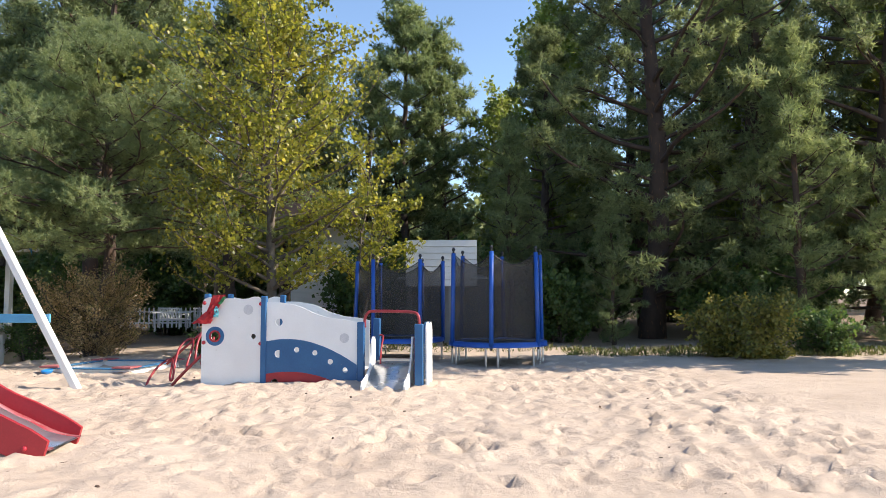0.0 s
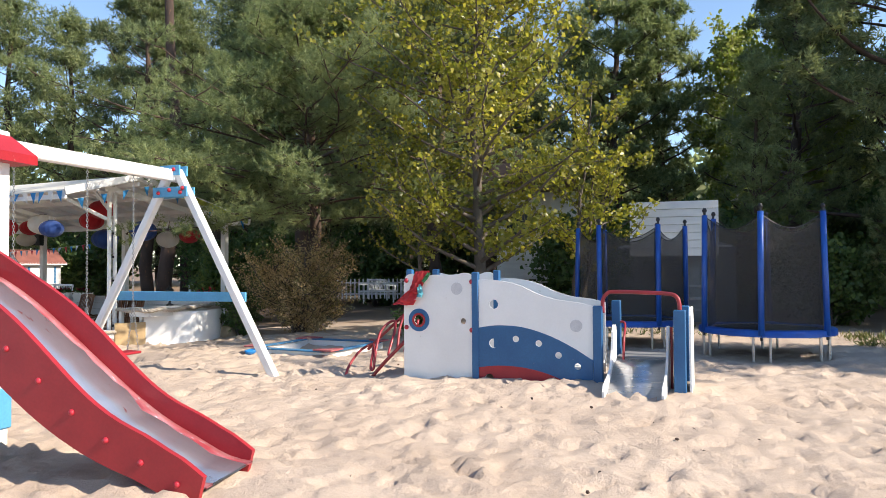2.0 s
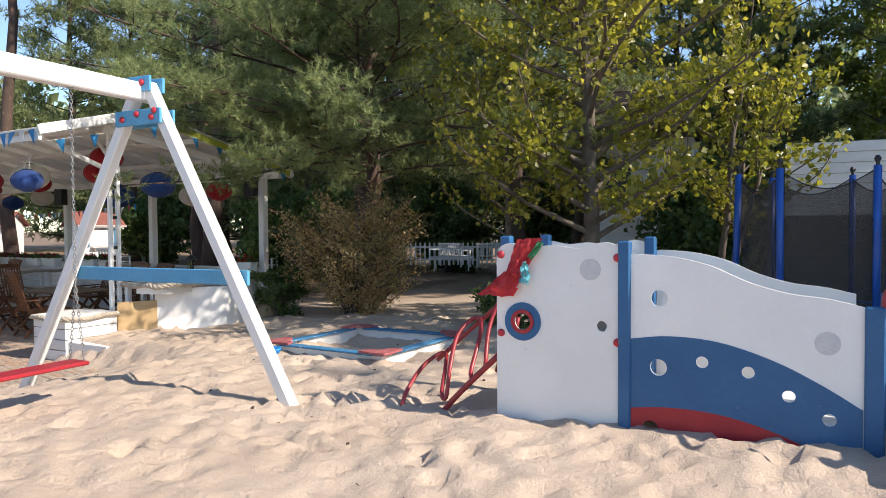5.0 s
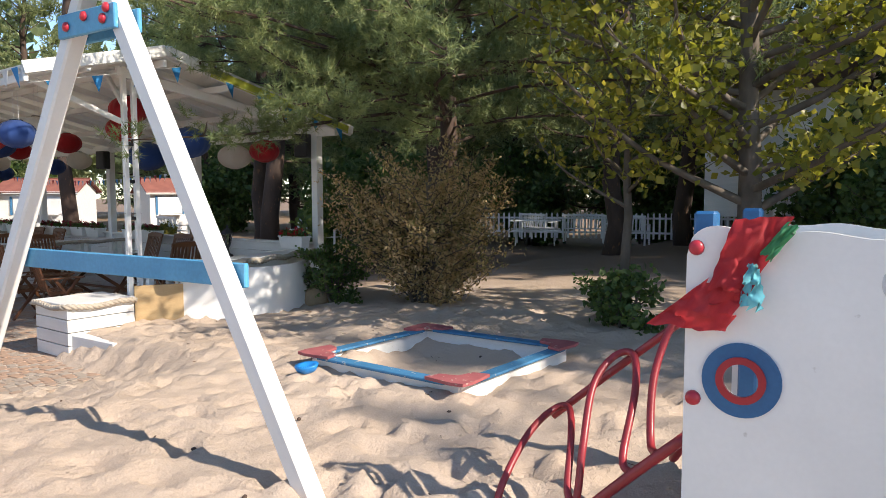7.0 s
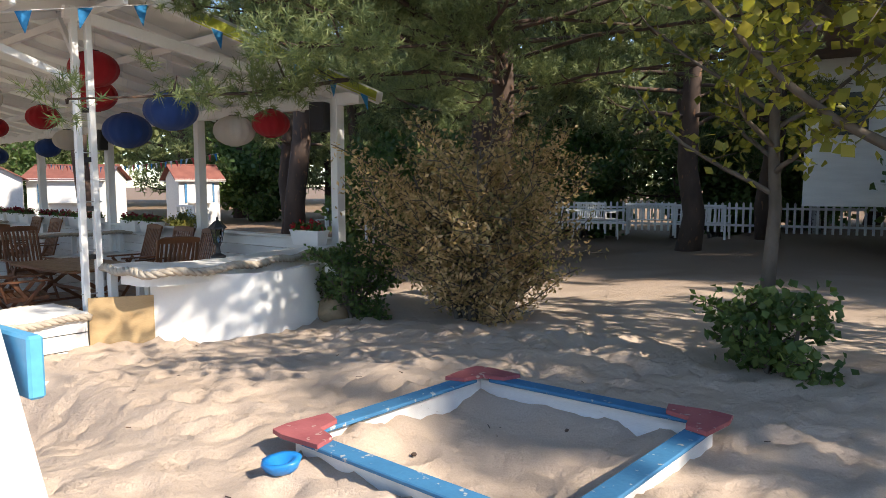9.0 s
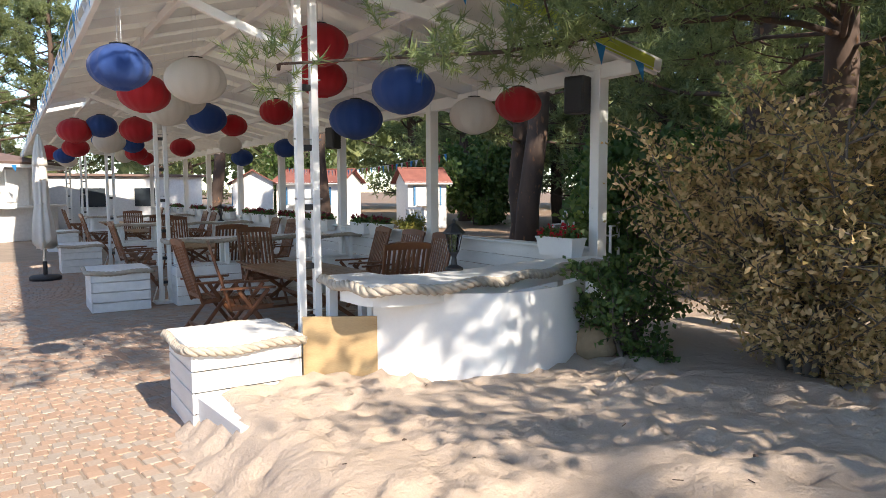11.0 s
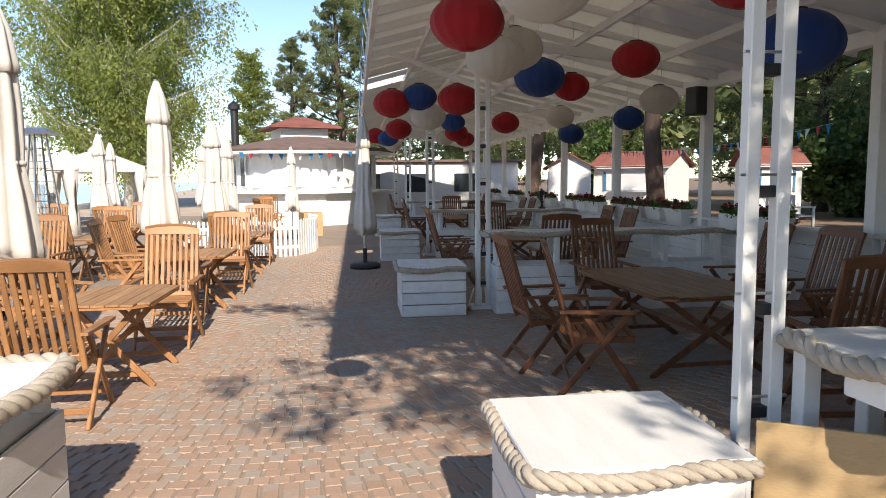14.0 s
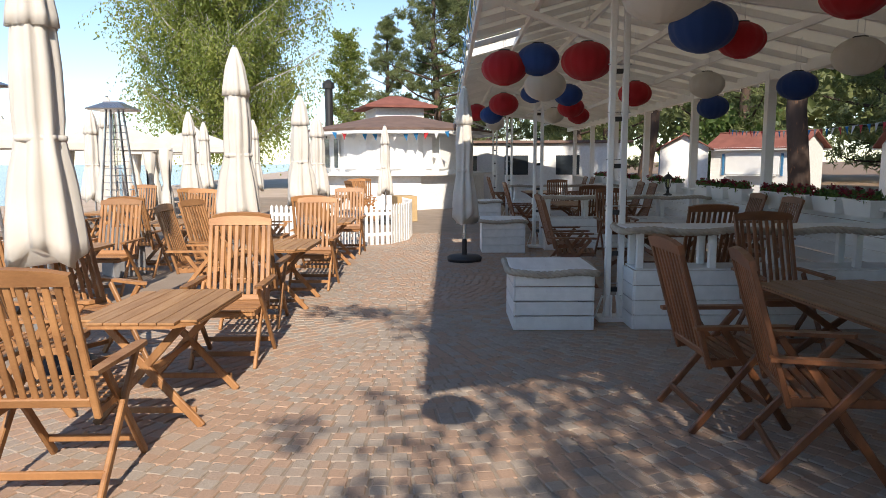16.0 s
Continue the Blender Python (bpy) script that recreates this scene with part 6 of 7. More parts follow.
part("window", Geo().box((0.06, 1.5, 1.1), pose(0, 0, 0, 0, 0, -76) @ pose(2.99, 0, 2.1), 0.006), M_WINDOW, bar)
solid("flue", Geo().tube([(0, 0, 2.6), (0, 0, 4.7)], 0.16, 12).lathe([(0.24, 4.7), (0.24, 4.9), (0.05, 5.05)], 12), M_DARK, "black metal flue pipe rising from the kiosk roof", "chimney", m=pose(-39.2, 11.1, PZ))
bunting((-36.6, 11.2, 2.42), (-35.5, 15.6, 2.42), 12, 0.1, [M_FLAG_B, M_FLAG_R, M_FLAG_W, M_FLAG_B], 0.25)
solid("firewood_crate", Geo().box((0.9, 0.6, 0.75), pose(0, 0, 0.375), 0.01), M_PLY, "pale wooden crate beside the kiosk", "crate", m=pose(-31.5, 13.6, PZ, 0, 0, 8))


def canopy(m, w=3.2):
    th = thing("garden_gazebo", "white fabric gazebo with gathered side curtains", "gazebo", m, "gazebos")
    part("canopy", Geo().lathe([(w * 0.74, 2.15), (w * 0.74, 2.35), (w * 0.35, 2.75), (w * 0.12, 2.95), (w * 0.1, 3.05), (0.03, 3.25)], 4, pose(0, 0, 0, 0, 0, 45)), M_CANVAS, th)
    for x in (-1, 1):
        for y in (-1, 1):
            part("curtain", Geo().lathe([(0.2, 0.05), (0.17, 0.8), (0.09, 1.1), (0.16, 1.6), (0.22, 2.2)], 18, pose(x * w * 0.47, y * w * 0.47, 0), wave=lambda a, i: 1 + 0.15 * math.sin(6 * a)), M_CANVAS, th, smooth_faces=True)
            part("pole", Geo().tube([(x * w * 0.5, y * w * 0.5, 0), (x * w * 0.5, y * w * 0.5, 2.3)], 0.03, 8), M_DARK, th)


for x_, y_, a_ in ((-34.0, 4.5, 15), (-39.0, 5.8, 12), (-31.0, 2.4, 20), (-44.0, 3.5, 10)):
    canopy(pose(x_, y_, PZ, 0, 0, a_))
# back wing beyond the pavilion
wing = thing("back_building", "white-boarded service wing at the terrace's far end", "building", pav(31.5, 2.0))
part("wall", Geo().box((0.2, 9.0, 2.6), pose(0, 0, 1.3), 0.01), M_WHITE_WOOD, wing)
part("roof", Geo().box((1.6, 9.6, 0.12), pose(-0.5, 0, 2.68), 0.01), M_TILE_BROWN, wing)
for y_ in (-3.0, -0.6, 1.8):
    part("window", Geo().box((0.05, 1.1, 0.9), pose(0.115, y_, 1.6), 0.006), M_WINDOW, wing)

# ---- trees ----


def grow(a, d, length, droop, lift, rnd, n=7, wander=0.12):
    """Points of a limb: it sets out along d, sinks by droop and lifts at its end."""
    p, d = Vector(a), Vector(d).normalized()
    out = [p.copy()]
    for i in range(n):
        t = (i + 1) / n
        d = (d + Vector((rnd.uniform(-1, 1) * wander, rnd.uniform(-1, 1) * wander, -droop * (1 - t) / n * 2 + lift * t / n * 2 + rnd.uniform(-0.5, 0.5) * wander))).normalized()
        p = p + d * (length / n)
        out.append(p.copy())
    return out


def needle_tufts(c, axis, rnd, count, length, width):
    """Needle triangles in brushes at the points c along the twigs' directions."""
    n = len(c)
    cc, aa = np.repeat(c, count, axis=0), np.repeat(axis, count, axis=0)
    d = aa * rnd.uniform(0.2, 1.1, (n * count, 1)) + rnd.normal(scale=0.62, size=(n * count, 3))
    d /= np.linalg.norm(d, axis=1)[:, None] + 1e-9
    w = np.cross(d, rnd.normal(size=(n * count, 3)))
    w /= np.linalg.norm(w, axis=1)[:, None] + 1e-9
    L = (length * rnd.uniform(0.65, 1.2, n * count))[:, None]
    base = cc + aa * rnd.uniform(-0.5, 0.5, (n * count, 1)) * length
    v = np.stack([base - w * width / 2, base + w * width / 2, base + d * L], axis=1).reshape(-1, 3)
    return v, np.arange(n * count * 3).reshape(-1, 3)


def pine(name, label, h, r, crown_from, reach, seed, needles=M_NEEDLE, limbs=46, clumps=5, tufts=30, count=7, needle=0.2, width=0.022, bark=M_BARK, bias=None, droop=0.2, lift=0.45, clump=0.55, wander=0.22, round_top=0.5, inner=0.35, stout=0.3):
    """A pine: crooked limbs that end in cushions of needle brushes."""
    rnd, rs = random.Random(seed), np.random.RandomState(seed)
    th = thing(name, label, "tree")
    tr, wood = Geo(), Geo()
    spine, q = [], Vector((0, 0, -0.3))
    for i in range(13):
        spine.append(q.copy())
        q = q + Vector((rnd.uniform(-0.12, 0.12) * h / 12, rnd.uniform(-0.12, 0.12) * h / 12, (h + 0.3) / 12))
    tr.tube(spine, [r * (1.2 if i == 0 else 1) * (1 - 0.88 * i / 12) + 0.012 for i in range(13)], 12)
    centres, axes, sizes = [], [], []
    for k in range(limbs):
        rel = (k + rnd.random()) / limbs
        t = crown_from + (1 - crown_from) * rel
        i = min(11, int(t * 12))
        base = spine[i].lerp(spine[i + 1], t * 12 - i)
        prof = (0.55 + 0.55 * math.sin(math.pi * min(1, 0.15 + rel * 0.9))) * (1 - rel ** (2.0 + 2 * round_top) * 0.85)
        ln_l = reach * prof * rnd.uniform(0.55, 1.12)
        a = k * 2.39996 + rnd.uniform(-0.7, 0.7)
        if bias and rel > 0.32:
            ln_l *= 0.62
        elif bias and rnd.random() < bias[1]:
            a = math.radians(bias[0]) + rnd.uniform(-0.48, 0.5)
        line = grow(base, (math.cos(a), math.sin(a), 0.1 + 0.55 * rel), ln_l, droop * (1 - rel), lift, rnd, 7, wander)
        lr = max(0.012, r * stout * (1 - rel * 0.6) * min(1, ln_l / reach))
        wood.tube(line, [lr * (1 - 0.85 * j / 7) + 0.005 for j in range(8)], 5, caps=False)
        for j in range(clumps):
            u = 1.0 if j == 0 else rnd.uniform(inner, 0.98)
            i2 = min(6, int(u * 7))
            p = line[i2].lerp(line[i2 + 1], u * 7 - i2)
            ax = (line[i2 + 1] - line[i2]).normalized()
            off = Vector((rnd.uniform(-1, 1), rnd.uniform(-1, 1), rnd.uniform(-0.15, 0.6)))
            tip = p + (off + ax * 0.5) * clump * rnd.uniform(0.5, 1.5) if j else p
            wood.tube([p, p.lerp(tip, 0.5) + Vector((0, 0, -0.04)), tip], [0.016, 0.011, 0.005], 4, caps=False)
            centres.append(tuple(tip))
            axes.append(tuple((ax + Vector((0, 0, 0.5))).normalized()))
            sizes.append(clump * rnd.uniform(0.55, 1.15))
    part("trunk", tr, bark, th, smooth_faces=True)
    tagged(part("branchwork", wood, bark, th, smooth_faces=True), kind="stuff")
    c, ax, sz = np.repeat(np.array(centres), tufts, axis=0), np.repeat(np.array(axes), tufts, axis=0), np.repeat(np.array(sizes), tufts)
    n = len(c)
    d = rs.normal(size=(n, 3))
    d /= np.linalg.norm(d, axis=1)[:, None]
    rad = rs.uniform(0.25, 1.0, n) ** 0.6
    c = c + d * (0.8 * sz * rad)[:, None] * np.array([1.0, 1.0, 0.6])
    v, f = needle_tufts(c, d * 0.7 + np.array([0, 0, 0.4]), rs, count, needle, width)
    part("crown", tri_mesh("crown", v, f, needles), None, th)
    return th


def leafy(name, label, h, r, crown_from, reach, seed, leaves, leaf=0.1, limbs=40, twigs=18, per=7, bark=M_BARK_GREY, droop=0.1, lift=0.35, stems=1, hang=0.0, rise=0.6, category="tree", narrow=0.7, lean_most=0.25):
    rnd, rs = random.Random(seed), np.random.RandomState(seed)
    th = thing(name, label, category)
    tr, wood = Geo(), Geo()
    cs, ns = [], []
    for sidx in range(stems):
        spine, q = [], Vector((rnd.uniform(-0.12, 0.12), rnd.uniform(-0.12, 0.12), -0.2)) if stems > 1 else Vector((0, 0, -0.25))
        lean = Vector((rnd.uniform(-1, 1), rnd.uniform(-1, 1), 0)) * lean_most if stems > 1 else Vector()
        hh = h * (rnd.uniform(0.7, 1.0) if stems > 1 else 1)
        for i in range(13):
            spine.append(q.copy())
            q = q + lean * hh / 12 + Vector((rnd.uniform(-0.1, 0.1) * hh / 12, rnd.uniform(-0.1, 0.1) * hh / 12, hh / 12))
        tr.tube(spine, [r * (1 - 0.92 * i / 12) + 0.006 for i in range(13)], 9)
        for k in range(limbs // stems):
            t = crown_from + (1 - crown_from) * (k + rnd.random()) / (limbs // stems)
            i = min(11, int(t * 12))
            base = spine[i].lerp(spine[i + 1], t * 12 - i)
            rel = (t - crown_from) / (1 - crown_from)
            ln_l = reach * (0.45 + 0.6 * math.sin(math.pi * (0.18 + 0.75 * rel))) * rnd.uniform(0.6, 1.12)
            a = k * 2.39996 + rnd.uniform(-0.6, 0.6)
            line = grow(base, (math.cos(a), math.sin(a), rise * rnd.uniform(0.5, 1.3)), ln_l, droop, lift, rnd, 7, 0.2)
            lr = max(0.008, r * 0.35 * (1 - rel * 0.7))
            wood.tube(line, [lr * (1 - 0.85 * j / 7) + 0.003 for j in range(8)], 5, caps=False)
            for j in range(twigs):
                u = 0.25 + 0.75 * (j + rnd.random()) / twigs
                i2 = min(6, int(u * 7))
                p = line[i2].lerp(line[i2 + 1], u * 7 - i2)
                td = Vector((rnd.uniform(-1, 1), rnd.uniform(-1, 1), rnd.uniform(-0.3, 0.8) - hang)).normalized()
                tl = ln_l * rnd.uniform(0.08, 0.24) + hang * rnd.uniform(0.2, 1.0)
                if j % 2 == 0:
                    wood.tube([p, p + td * tl], [0.007, 0.003], 3, caps=False)
                for e in range(per):
                    u2 = (e + rnd.random()) / per
                    cs.append(p + td * tl * u2 + Vector((rnd.gauss(0, 1), rnd.gauss(0, 1), rnd.gauss(0, 1))) * leaf * 0.6 - Vector((0, 0, hang * 0.5 * u2 * u2)))
                    ns.append(td * 0.5 + Vector((0, 0, 0.25 - hang)))
    tagged(part("stemwork" if stems > 1 else "trunk", tr, bark, th, smooth_faces=True), kind="stuff" if stems > 1 else "")
    tagged(part("branchwork", wood, bark, th, smooth_faces=True), kind="stuff")
    c, d = np.array([tuple(p) for p in cs]), np.array([tuple(p) for p in ns])
    v, f = leaf_cloud(c, d, leaf, rs, narrow)
    part("crown", tri_mesh("crown", v, f, leaves), None, th)
    return th


def plant(th, x, y, turn=0.0, scale=1.0, z=None):
    th.matrix_basis = pose(x, y, ground_z(x, y) if z is None else z, 0, 0, turn)
    th.scale = (scale, scale, scale)
    return th


def again(th, x, y, turn, scale, label=""):
    c = copy_thing(th, pose(x, y, ground_z(x, y) - 0.05, 0, 0, turn))
    c.scale = (scale, scale, scale * 1.0)
    return tagged(c, label)


# the alder behind the play ship
plant(leafy("alder_tree", "alder with small yellow-green leaves and a grey trunk", 8.3, 0.145, 0.19, 3.3, 11, M_ALDER, 0.105, 74, 27, 8, stems=1, rise=0.55, narrow=0.85), -4.1, 16.25, 30)
plant(leafy("alder_tree", "young many-stemmed alder beside the larger one", 5.8, 0.06, 0.34, 1.6, 12, M_ALDER, 0.1, 36, 14, 7, stems=3, rise=0.7, narrow=0.85), -2.25, 17.5, 80)
plant(leafy("young_tree", "slender leaning young tree with open branches", 4.6, 0.065, 0.35, 1.8, 13, M_ALDER, 0.09, 24, 14, 6), -5.45, 16.35, 200)
plant(leafy("shrub", "small dark green shrub at the foot of a tree", 0.8, 0.025, 0.1, 0.5, 14, M_BUSH, 0.085, 24, 10, 6, stems=4, category="bush"), -5.4, 15.95, 0)
# half-dry bush by the counter
plant(leafy("dry_bush", "large bush with half-withered brown and green leaves", 2.1, 0.03, 0.04, 1.3, 15, M_DRYBUSH, 0.058, 196, 20, 8, stems=14, rise=0.6, category="bush", lean_most=0.42, narrow=0.5), -8.6, 16.95, 0)
plant(leafy("green_bush", "low dark green bush at the counter's end", 1.05, 0.02, 0.05, 0.6, 16, M_BUSH, 0.06, 44, 14, 8, stems=5, category="bush"), -9.95, 16.55, 0)
plant(leafy("yellow_bush", "rounded yellow-green bush at the edge of the sand", 1.35, 0.03, 0.03, 1.15, 17, M_YELLOWBUSH, 0.085, 130, 18, 8, stems=9, rise=0.5, category="bush", lean_most=0.5), 6.7, 15.6, 0)
plant(leafy("green_bush", "dense green bush beside the yellowing one", 1.2, 0.03, 0.03, 0.9, 18, M_BUSH, 0.08, 60, 14, 8, stems=6, category="bush"), 9.2, 16.6, 0)
# pine that reaches over the gable
plant(pine("pine_tree", "broad low Scots pine whose boughs hang over the pavilion gable", 8.4, 0.2, 0.35, 6.1, 21, M_NEEDLE_LIGHT, limbs=112, clumps=13, tufts=22, count=20, needle=0.11, width=0.0115, bias=(-99, 0.62), droop=0.27, lift=0.03, clump=0.44, inner=0.22, stout=0.17), -9.0, 18.5, 0)
# tall pines of the wood
P5 = plant(pine("pine_tree", "tall pine with a long bare trunk behind the pavilion", 21.0, 0.27, 0.72, 2.6, 34, M_NEEDLE, limbs=26, clumps=5, tufts=20, count=12, needle=0.22, width=0.04, clump=0.6), -17.5, 23.2, 0)
P1 = plant(pine("pine_tree", "tall Scots pine with a rust-coloured upper trunk", 15.5, 0.3, 0.22, 4.4, 22, M_NEEDLE, limbs=50, clumps=6, tufts=20, count=12, needle=0.22, width=0.042, clump=0.55), -12.6, 24.6, 40)
P2 = plant(pine("pine_tree", "tall dense pine with boughs down to the ground", 19.0, 0.4, 0.06, 4.9, 23, M_NEEDLE_DARK, limbs=84, clumps=6, tufts=18, count=13, needle=0.22, width=0.042, clump=0.55), 7.0, 23.2, 0)
P3 = plant(pine("pine_tree", "narrow pine with a rounded crown against the sky", 17.0, 0.26, 0.1, 2.9, 24, M_NEEDLE_LIGHT, limbs=60, clumps=6, tufts=14, count=12, needle=0.3, width=0.06, clump=0.65), -1.7, 35.5, 10)
P4 = plant(pine("young_pine", "young pale green pine with upswept branches", 7.0, 0.1, 0.06, 1.35, 25, M_NEEDLE_LIGHT, limbs=56, clumps=4, tufts=20, count=7, needle=0.17, width=0.02, lift=0.9, clump=0.28, round_top=0.0, wander=0.12), 2.2, 22.6, 0)
PF = plant(pine("pine_tree", "pine in the depth of the wood", 19.0, 0.36, 0.08, 4.6, 31, M_NEEDLE_DARK, limbs=60, clumps=5, tufts=20, count=5, needle=0.36, width=0.075, clump=0.95), 9.5, 32.0, 330)
# added out of view on the sun's side, only for its dappled shadow
plant(pine("pine_tree", "unseen thin-crowned pine added to dapple the sand", 16.5, 0.22, 0.6, 3.2, 41, M_NEEDLE, limbs=17, clumps=3, tufts=9, count=9, needle=0.2, width=0.035, clump=0.4), 14.6, 13.3, 0)
again(P4, 10.4, 19.8, 70, 1.3, "young pale green pine beside the dark one")
again(P4, 12.3, 18.3, 220, 0.8)
again(P4, 5.0, 20.2, 150, 0.62, "small pale green pine at the edge of the sand")
B1 = plant(leafy("birch_tree", "birch with fine light green leaves", 15.5, 0.16, 0.2, 2.8, 26, M_BIRCH, 0.25, 76, 24, 7, bark=M_BARK_BIRCH, hang=0.25), 5.3, 33.0, 0)
for x_, y_, a_, k_, src in (
    (0.6, 38.0, 70, 0.95, P3), (-7.2, 31.5, 200, 0.98, P1), (-15.6, 38.0, 10, 1.05, PF),
    (11.6, 25.8, 60, 0.98, P2), (15.2, 22.6, 150, 1.0, P2), (18.5, 28.0, 250, 1.05, PF), (14.0, 33.0, 20, 1.0, PF),
    (-10.8, 36.5, 80, 1.0, PF), (-4.8, 40.5, 140, 0.8, PF), (4.4, 28.2, 190, 0.66, P2), (22.5, 22.0, 100, 1.0, P2), (-24.0, 39.5, 40, 1.0, PF),
    (-20.0, 38.0, 170, 1.05, PF), (-30.0, 41.0, 90, 1.0, PF), (-38.0, 39.5, 300, 1.0, PF), (-21.0, 26.5, 140, 0.92, P1), (-26.2, 22.8, 140, 0.95, P5), (-34.5, 22.4, 20, 0.95, P5),
    (-48.0, 33.5, 220, 1.0, PF), (-50.0, 25.0, 30, 1.0, P1), (-44.0, 40.0, 120, 1.1, PF), (-58.0, 30.0, 70, 1.05, PF), (-32.5, 42.0, 10, 1.05, PF),
    (26.0, 30.0, 200, 1.0, PF), (-55.0, 17.3, 15, 0.8, P2), (-56.0, 14.2, 80, 0.56, P2), (-57.0, 20.5, 200, 0.9, P2), (-62.0, 21.0, 110, 1.0, PF),
    (-28.0, 46.0, 60, 1.1, PF), (8.0, 42.0, 10, 0.95, PF), (-16.0, 46.0, 310, 1.1, PF), (18.0, 40.0, 10, 1.1, PF), (-8.6, 27.6, 60, 0.9, P1), (-18.6, 39.0, 60, 1.0, PF), (20.5, 33.0, 90, 1.0, PF),
):
    again(src, x_, y_, a_, k_)
# the last birch stands unseen, added to throw dapples on the sandbox
for x_, y_, a_, k_ in ((3.2, 36.5, 90, 0.8), (12.5, 28.5, 10, 0.9), (-6.2, 34.5, 210, 0.8), (17.0, 25.5, 300, 0.85), (-66.0, 11.5, 0, 0.75), (13.4, 14.6, 40, 0.95)):
    again(B1, x_, y_, a_, k_)
plant(leafy("weeping_birch", "large weeping birch with hanging light green twigs", 18.5, 0.3, 0.12, 7.4, 27, M_BIRCH, 0.19, 130, 66, 18, bark=M_BARK_BIRCH, hang=1.15, rise=0.8, narrow=0.55), -58.0, 3.6, 0, 1.1)
U1 = plant(leafy("underwood", "dark leafy undergrowth beneath the pines", 2.4, 0.03, 0.05, 1.6, 28, M_BUSH, 0.16, 64, 14, 8, stems=6, category="bush"), -1.6, 22.5, 0)
for x_, y_, a_, k_ in ((3.6, 21.2, 50, 0.9), (8.8, 21.4, 130, 1.0), (11.5, 22.5, 20, 1.1), (14.5, 20.0, 70, 1.0), (-2.6, 25.0, 10, 1.2), (-15.2, 24.2, 200, 1.2),
                       (-3.0, 30.0, 300, 1.5), (-14.0, 35.0, 20, 1.6), (-19.0, 35.0, 90, 1.6), (6.0, 28.0, 180, 1.5), (1.5, 27.0, 60, 1.4), (-25.0, 38.0, 60, 1.8), (-6.5, 37.0, 100, 1.8), (12.0, 37.0, 0, 1.9), (-34.0, 37.0, 0, 1.9), (-47.0, 33.0, 90, 1.9), (-9.5, 36.5, 30, 1.7)):
    again(U1, x_, y_, a_, k_)
gold = plant(leafy("golden_conifer", "small round golden shrub by the huts", 1.3, 0.03, 0.05, 0.6, 29, M_YELLOWBUSH, 0.08, 40, 14, 8, stems=4, category="bush"), -22.3, 23.6, 0)

# far shore and far woods
far_rnd = np.random.RandomState(5)
fw = []
for a_ in np.linspace(-0.9, 1.3, 760):
    rr_ = far_rnd.uniform(62, 95)
    hh_ = far_rnd.uniform(9, 19)
    cnt = 60
    c = np.column_stack([far_rnd.normal(0, 1.6, cnt), far_rnd.normal(0, 1.6, cnt), far_rnd.uniform(0.2, 1, cnt) ** 0.8 * hh_])
    c[:, :2] *= (1.15 - c[:, 2:] / hh_)
    c += np.array([-math.sin(a_) * rr_ - 8, math.cos(a_) * rr_ + 10, 0])
    fw.append(c)
c = np.concatenate(fw)
v, f = leaf_cloud(c, np.array([0, 0, 0.3]), 1.15, far_rnd, 0.7)
solid("far_woods", tri_mesh("far_woods", v, f, M_NEEDLE_DARK), None, "dark pine wood closing the distance", "woods", kind="stuff")

# dry grass along the edge of the wood
gr_ = np.random.RandomState(8)
pts = []
for x0, x1, y0, y1, n_ in ((3.0, 12.0, 15.8, 18.5, 1500), (-3.0, 3.0, 17.5, 20, 400)):
    pts.append(np.column_stack([gr_.uniform(x0, x1, n_), gr_.uniform(y0, y1, n_), np.zeros(n_)]))
c = np.concatenate(pts)
c[:, 2] = [ground_z(a, b) for a, b in c[:, :2]]
v, f = leaf_cloud(np.repeat(c, 3, axis=0), np.array([0, 0, 1.4]), 0.15, gr_, 0.08)
solid("grass", tri_mesh("grass", v, f, M_LAWN), None, "sparse dry grass blades at the sand's edge", "grass", kind="stuff")

# cones, twigs and crumbs on the sand
ltr = np.random.RandomState(9)
lit = Geo()
for k in range(240):
    x_, y_ = ltr.uniform(-10.5, 3), ltr.uniform(4.5, 15.5)
    z_ = ground_z(x_, y_) + footprints(x_, y_) + 0.006
    if k % 4:
        a = ltr.uniform(0, 6.28)
        L_ = ltr.uniform(0.015, 0.06)
        lit.tube([(x_, y_, z_), (x_ + L_ * math.cos(a), y_ + L_ * math.sin(a), z_ + 0.004)], 0.003, 4)
    else:
        lit.lathe([(0.004, -0.012), (0.014, 0.0), (0.010, 0.018), (0.002, 0.026)], 6, pose(x_, y_, z_, 80, 0, ltr.uniform(0, 360)))
solid("sand_litter", lit, M_BARK, "small cones and twigs scattered on the sand", "litter", kind="stuff")

# ---- paving stones ----
CEN = (6.6, -2.35)
near_box = (1.0, 5.2, -3.2, -0.3)
rest_v, rest_f = [], []
pieces = 0
pr = random.Random(4)
cache = {}


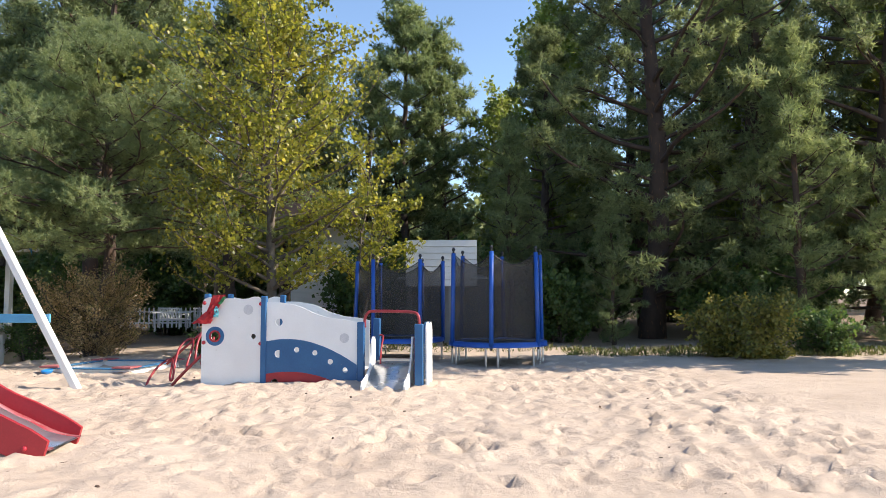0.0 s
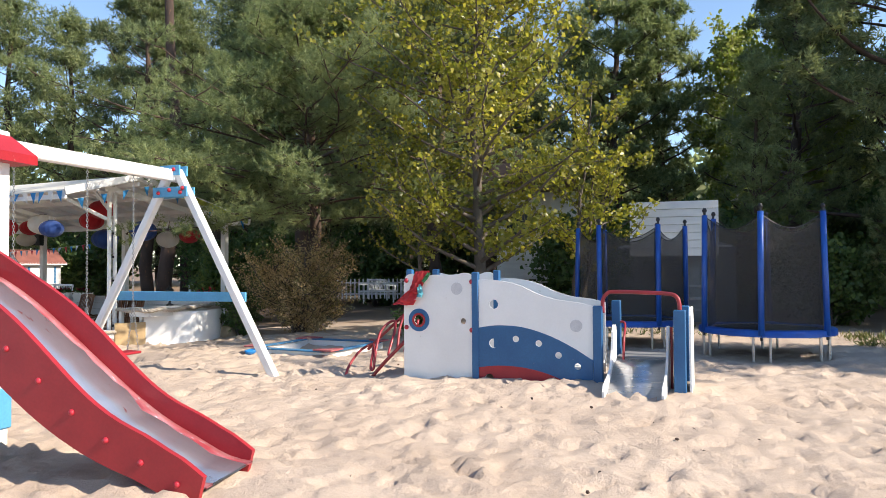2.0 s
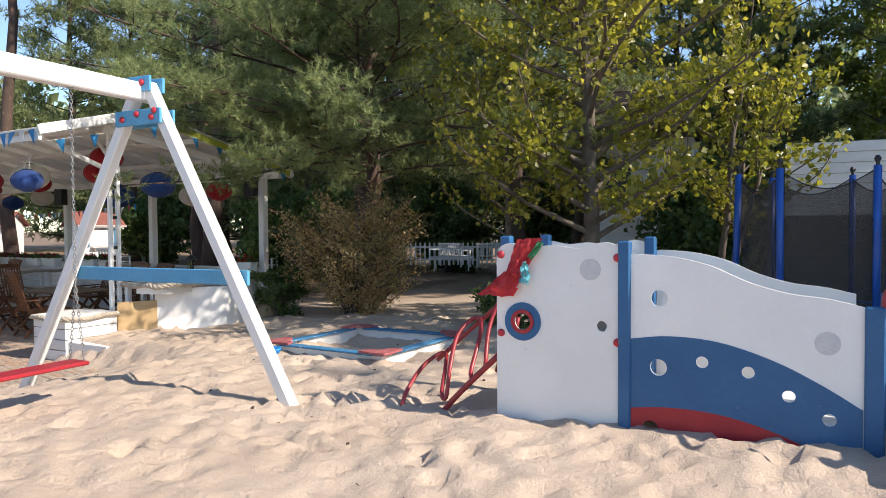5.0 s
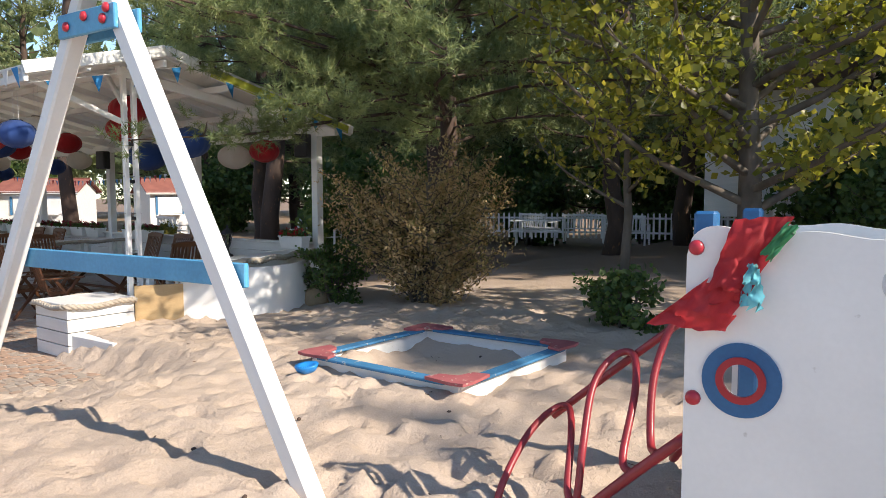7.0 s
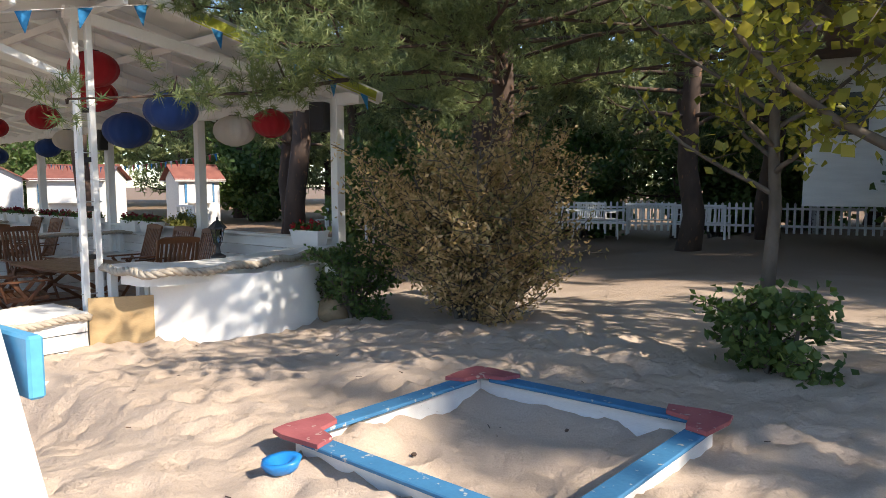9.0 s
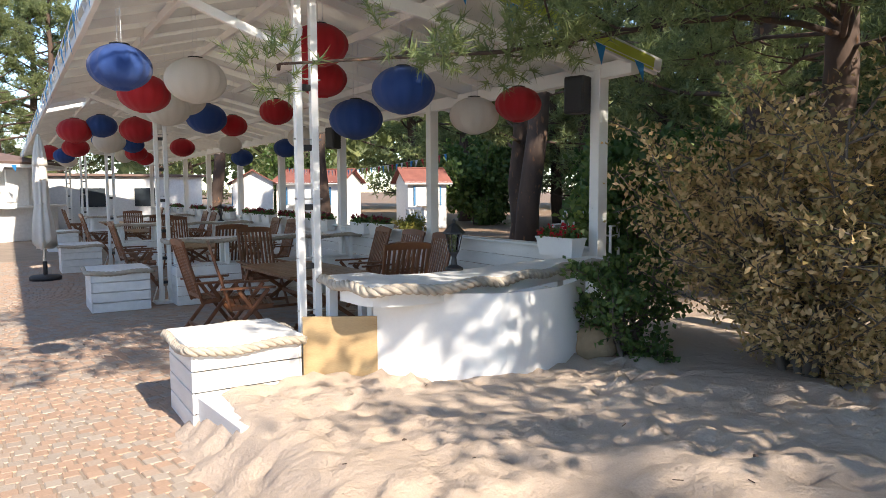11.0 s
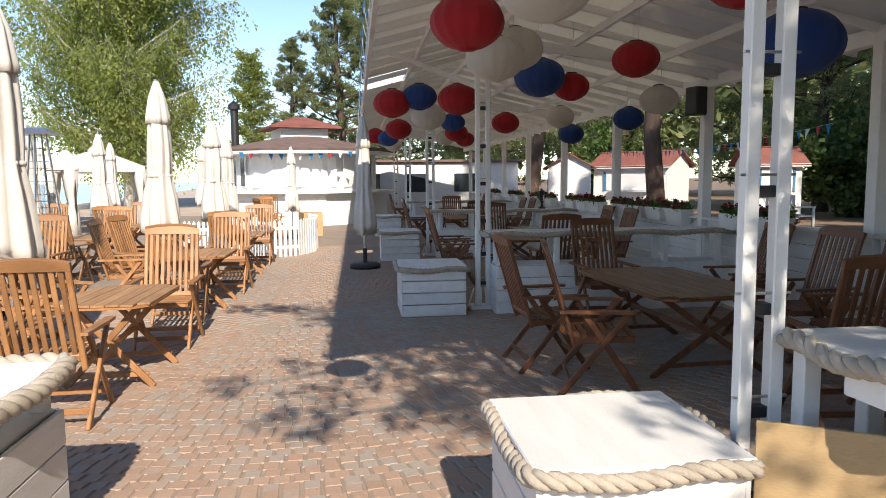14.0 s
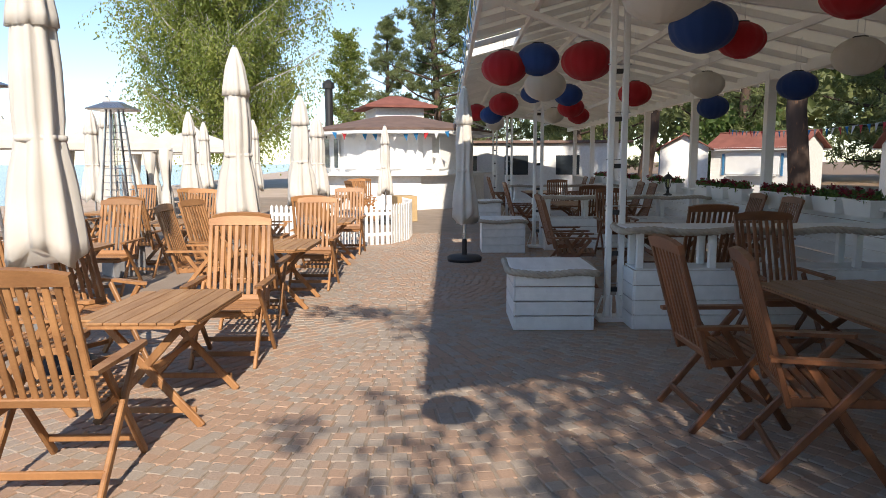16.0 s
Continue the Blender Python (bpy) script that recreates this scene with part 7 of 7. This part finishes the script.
def stone(w, d, h, b):
    vs = [(-w / 2, -d / 2, 0), (w / 2, -d / 2, 0), (w / 2, d / 2, 0), (-w / 2, d / 2, 0)]
    vs = [(x, y, -0.03) for x, y, _ in vs] + [(x, y, h - b) for x, y, _ in vs] + [(x * (1 - 2 * b / w), y * (1 - 2 * b / d), h) for x, y, _ in vs]
    fs = [(4, 5, 9, 8), (5, 6, 10, 9), (6, 7, 11, 10), (7, 4, 8, 11), (8, 9, 10, 11), (0, 1, 5, 4), (1, 2, 6, 5), (2, 3, 7, 6), (3, 0, 4, 7)]
    return vs, fs


PW, PD = 0.118, 0.105
ring_r = 0.16
while ring_r < 9.5:
    n_ = max(6, int(2 * math.pi * ring_r / PW))
    off = pr.random()
    w_ = 2 * math.pi * ring_r / n_ - 0.006
    for k in range(n_):
        a = 2 * math.pi * (k + off) / n_
        s_, o_ = CEN[0] + ring_r * math.cos(a), CEN[1] + ring_r * math.sin(a)
        if not (-1.4 < s_ < 16 and -5.6 < o_ < 3.2) or (s_ < 0.1 and o_ > -1.05):
            continue
        p = at(s_, o_, PZ - 0.008)
        if ground_z(p.x, p.y) > PZ + 0.03:
            continue
        turn = PAV_TURN + 90 - math.degrees(a) + 90
        hgt = 0.010 + pr.uniform(-0.003, 0.003)
        if near_box[0] < s_ < near_box[1] and near_box[2] < o_ < near_box[3] and pieces < 300 and pr.random() < 0.45:
            kw = round(w_, 3)
            if kw not in cache:
                me = bpy.data.meshes.new("paver")
                me.from_pydata(*[stone(w_, PD - 0.006, 0.010, 0.006)[0], [], stone(w_, PD - 0.006, 0.010, 0.006)[1]])
                me.materials.append(M_PAVER_PIECE)
                cache[kw] = me
            o = part("paver", cache[kw], None, pavement)
            o.matrix_basis = pose(p.x, p.y, p.z, pr.uniform(-1, 1), pr.uniform(-1, 1), turn + pr.uniform(-2, 2))
            pieces += 1
        else:
            vs, fs = stone(w_, PD - 0.006, hgt, 0.006)
            m_ = pose(p.x, p.y, p.z, pr.uniform(-1, 1), pr.uniform(-1, 1), turn + pr.uniform(-2, 2))
            k0 = len(rest_v)
            rest_v.extend([tuple(m_ @ Vector(q)) for q in vs])
            rest_f.extend([tuple(i + k0 for i in q) for q in fs])
    ring_r += PD
rest = Geo()
rest.v, rest.f = rest_v, rest_f
tagged(part("pavers", rest, M_PAVER, pavement), kind="stuff")
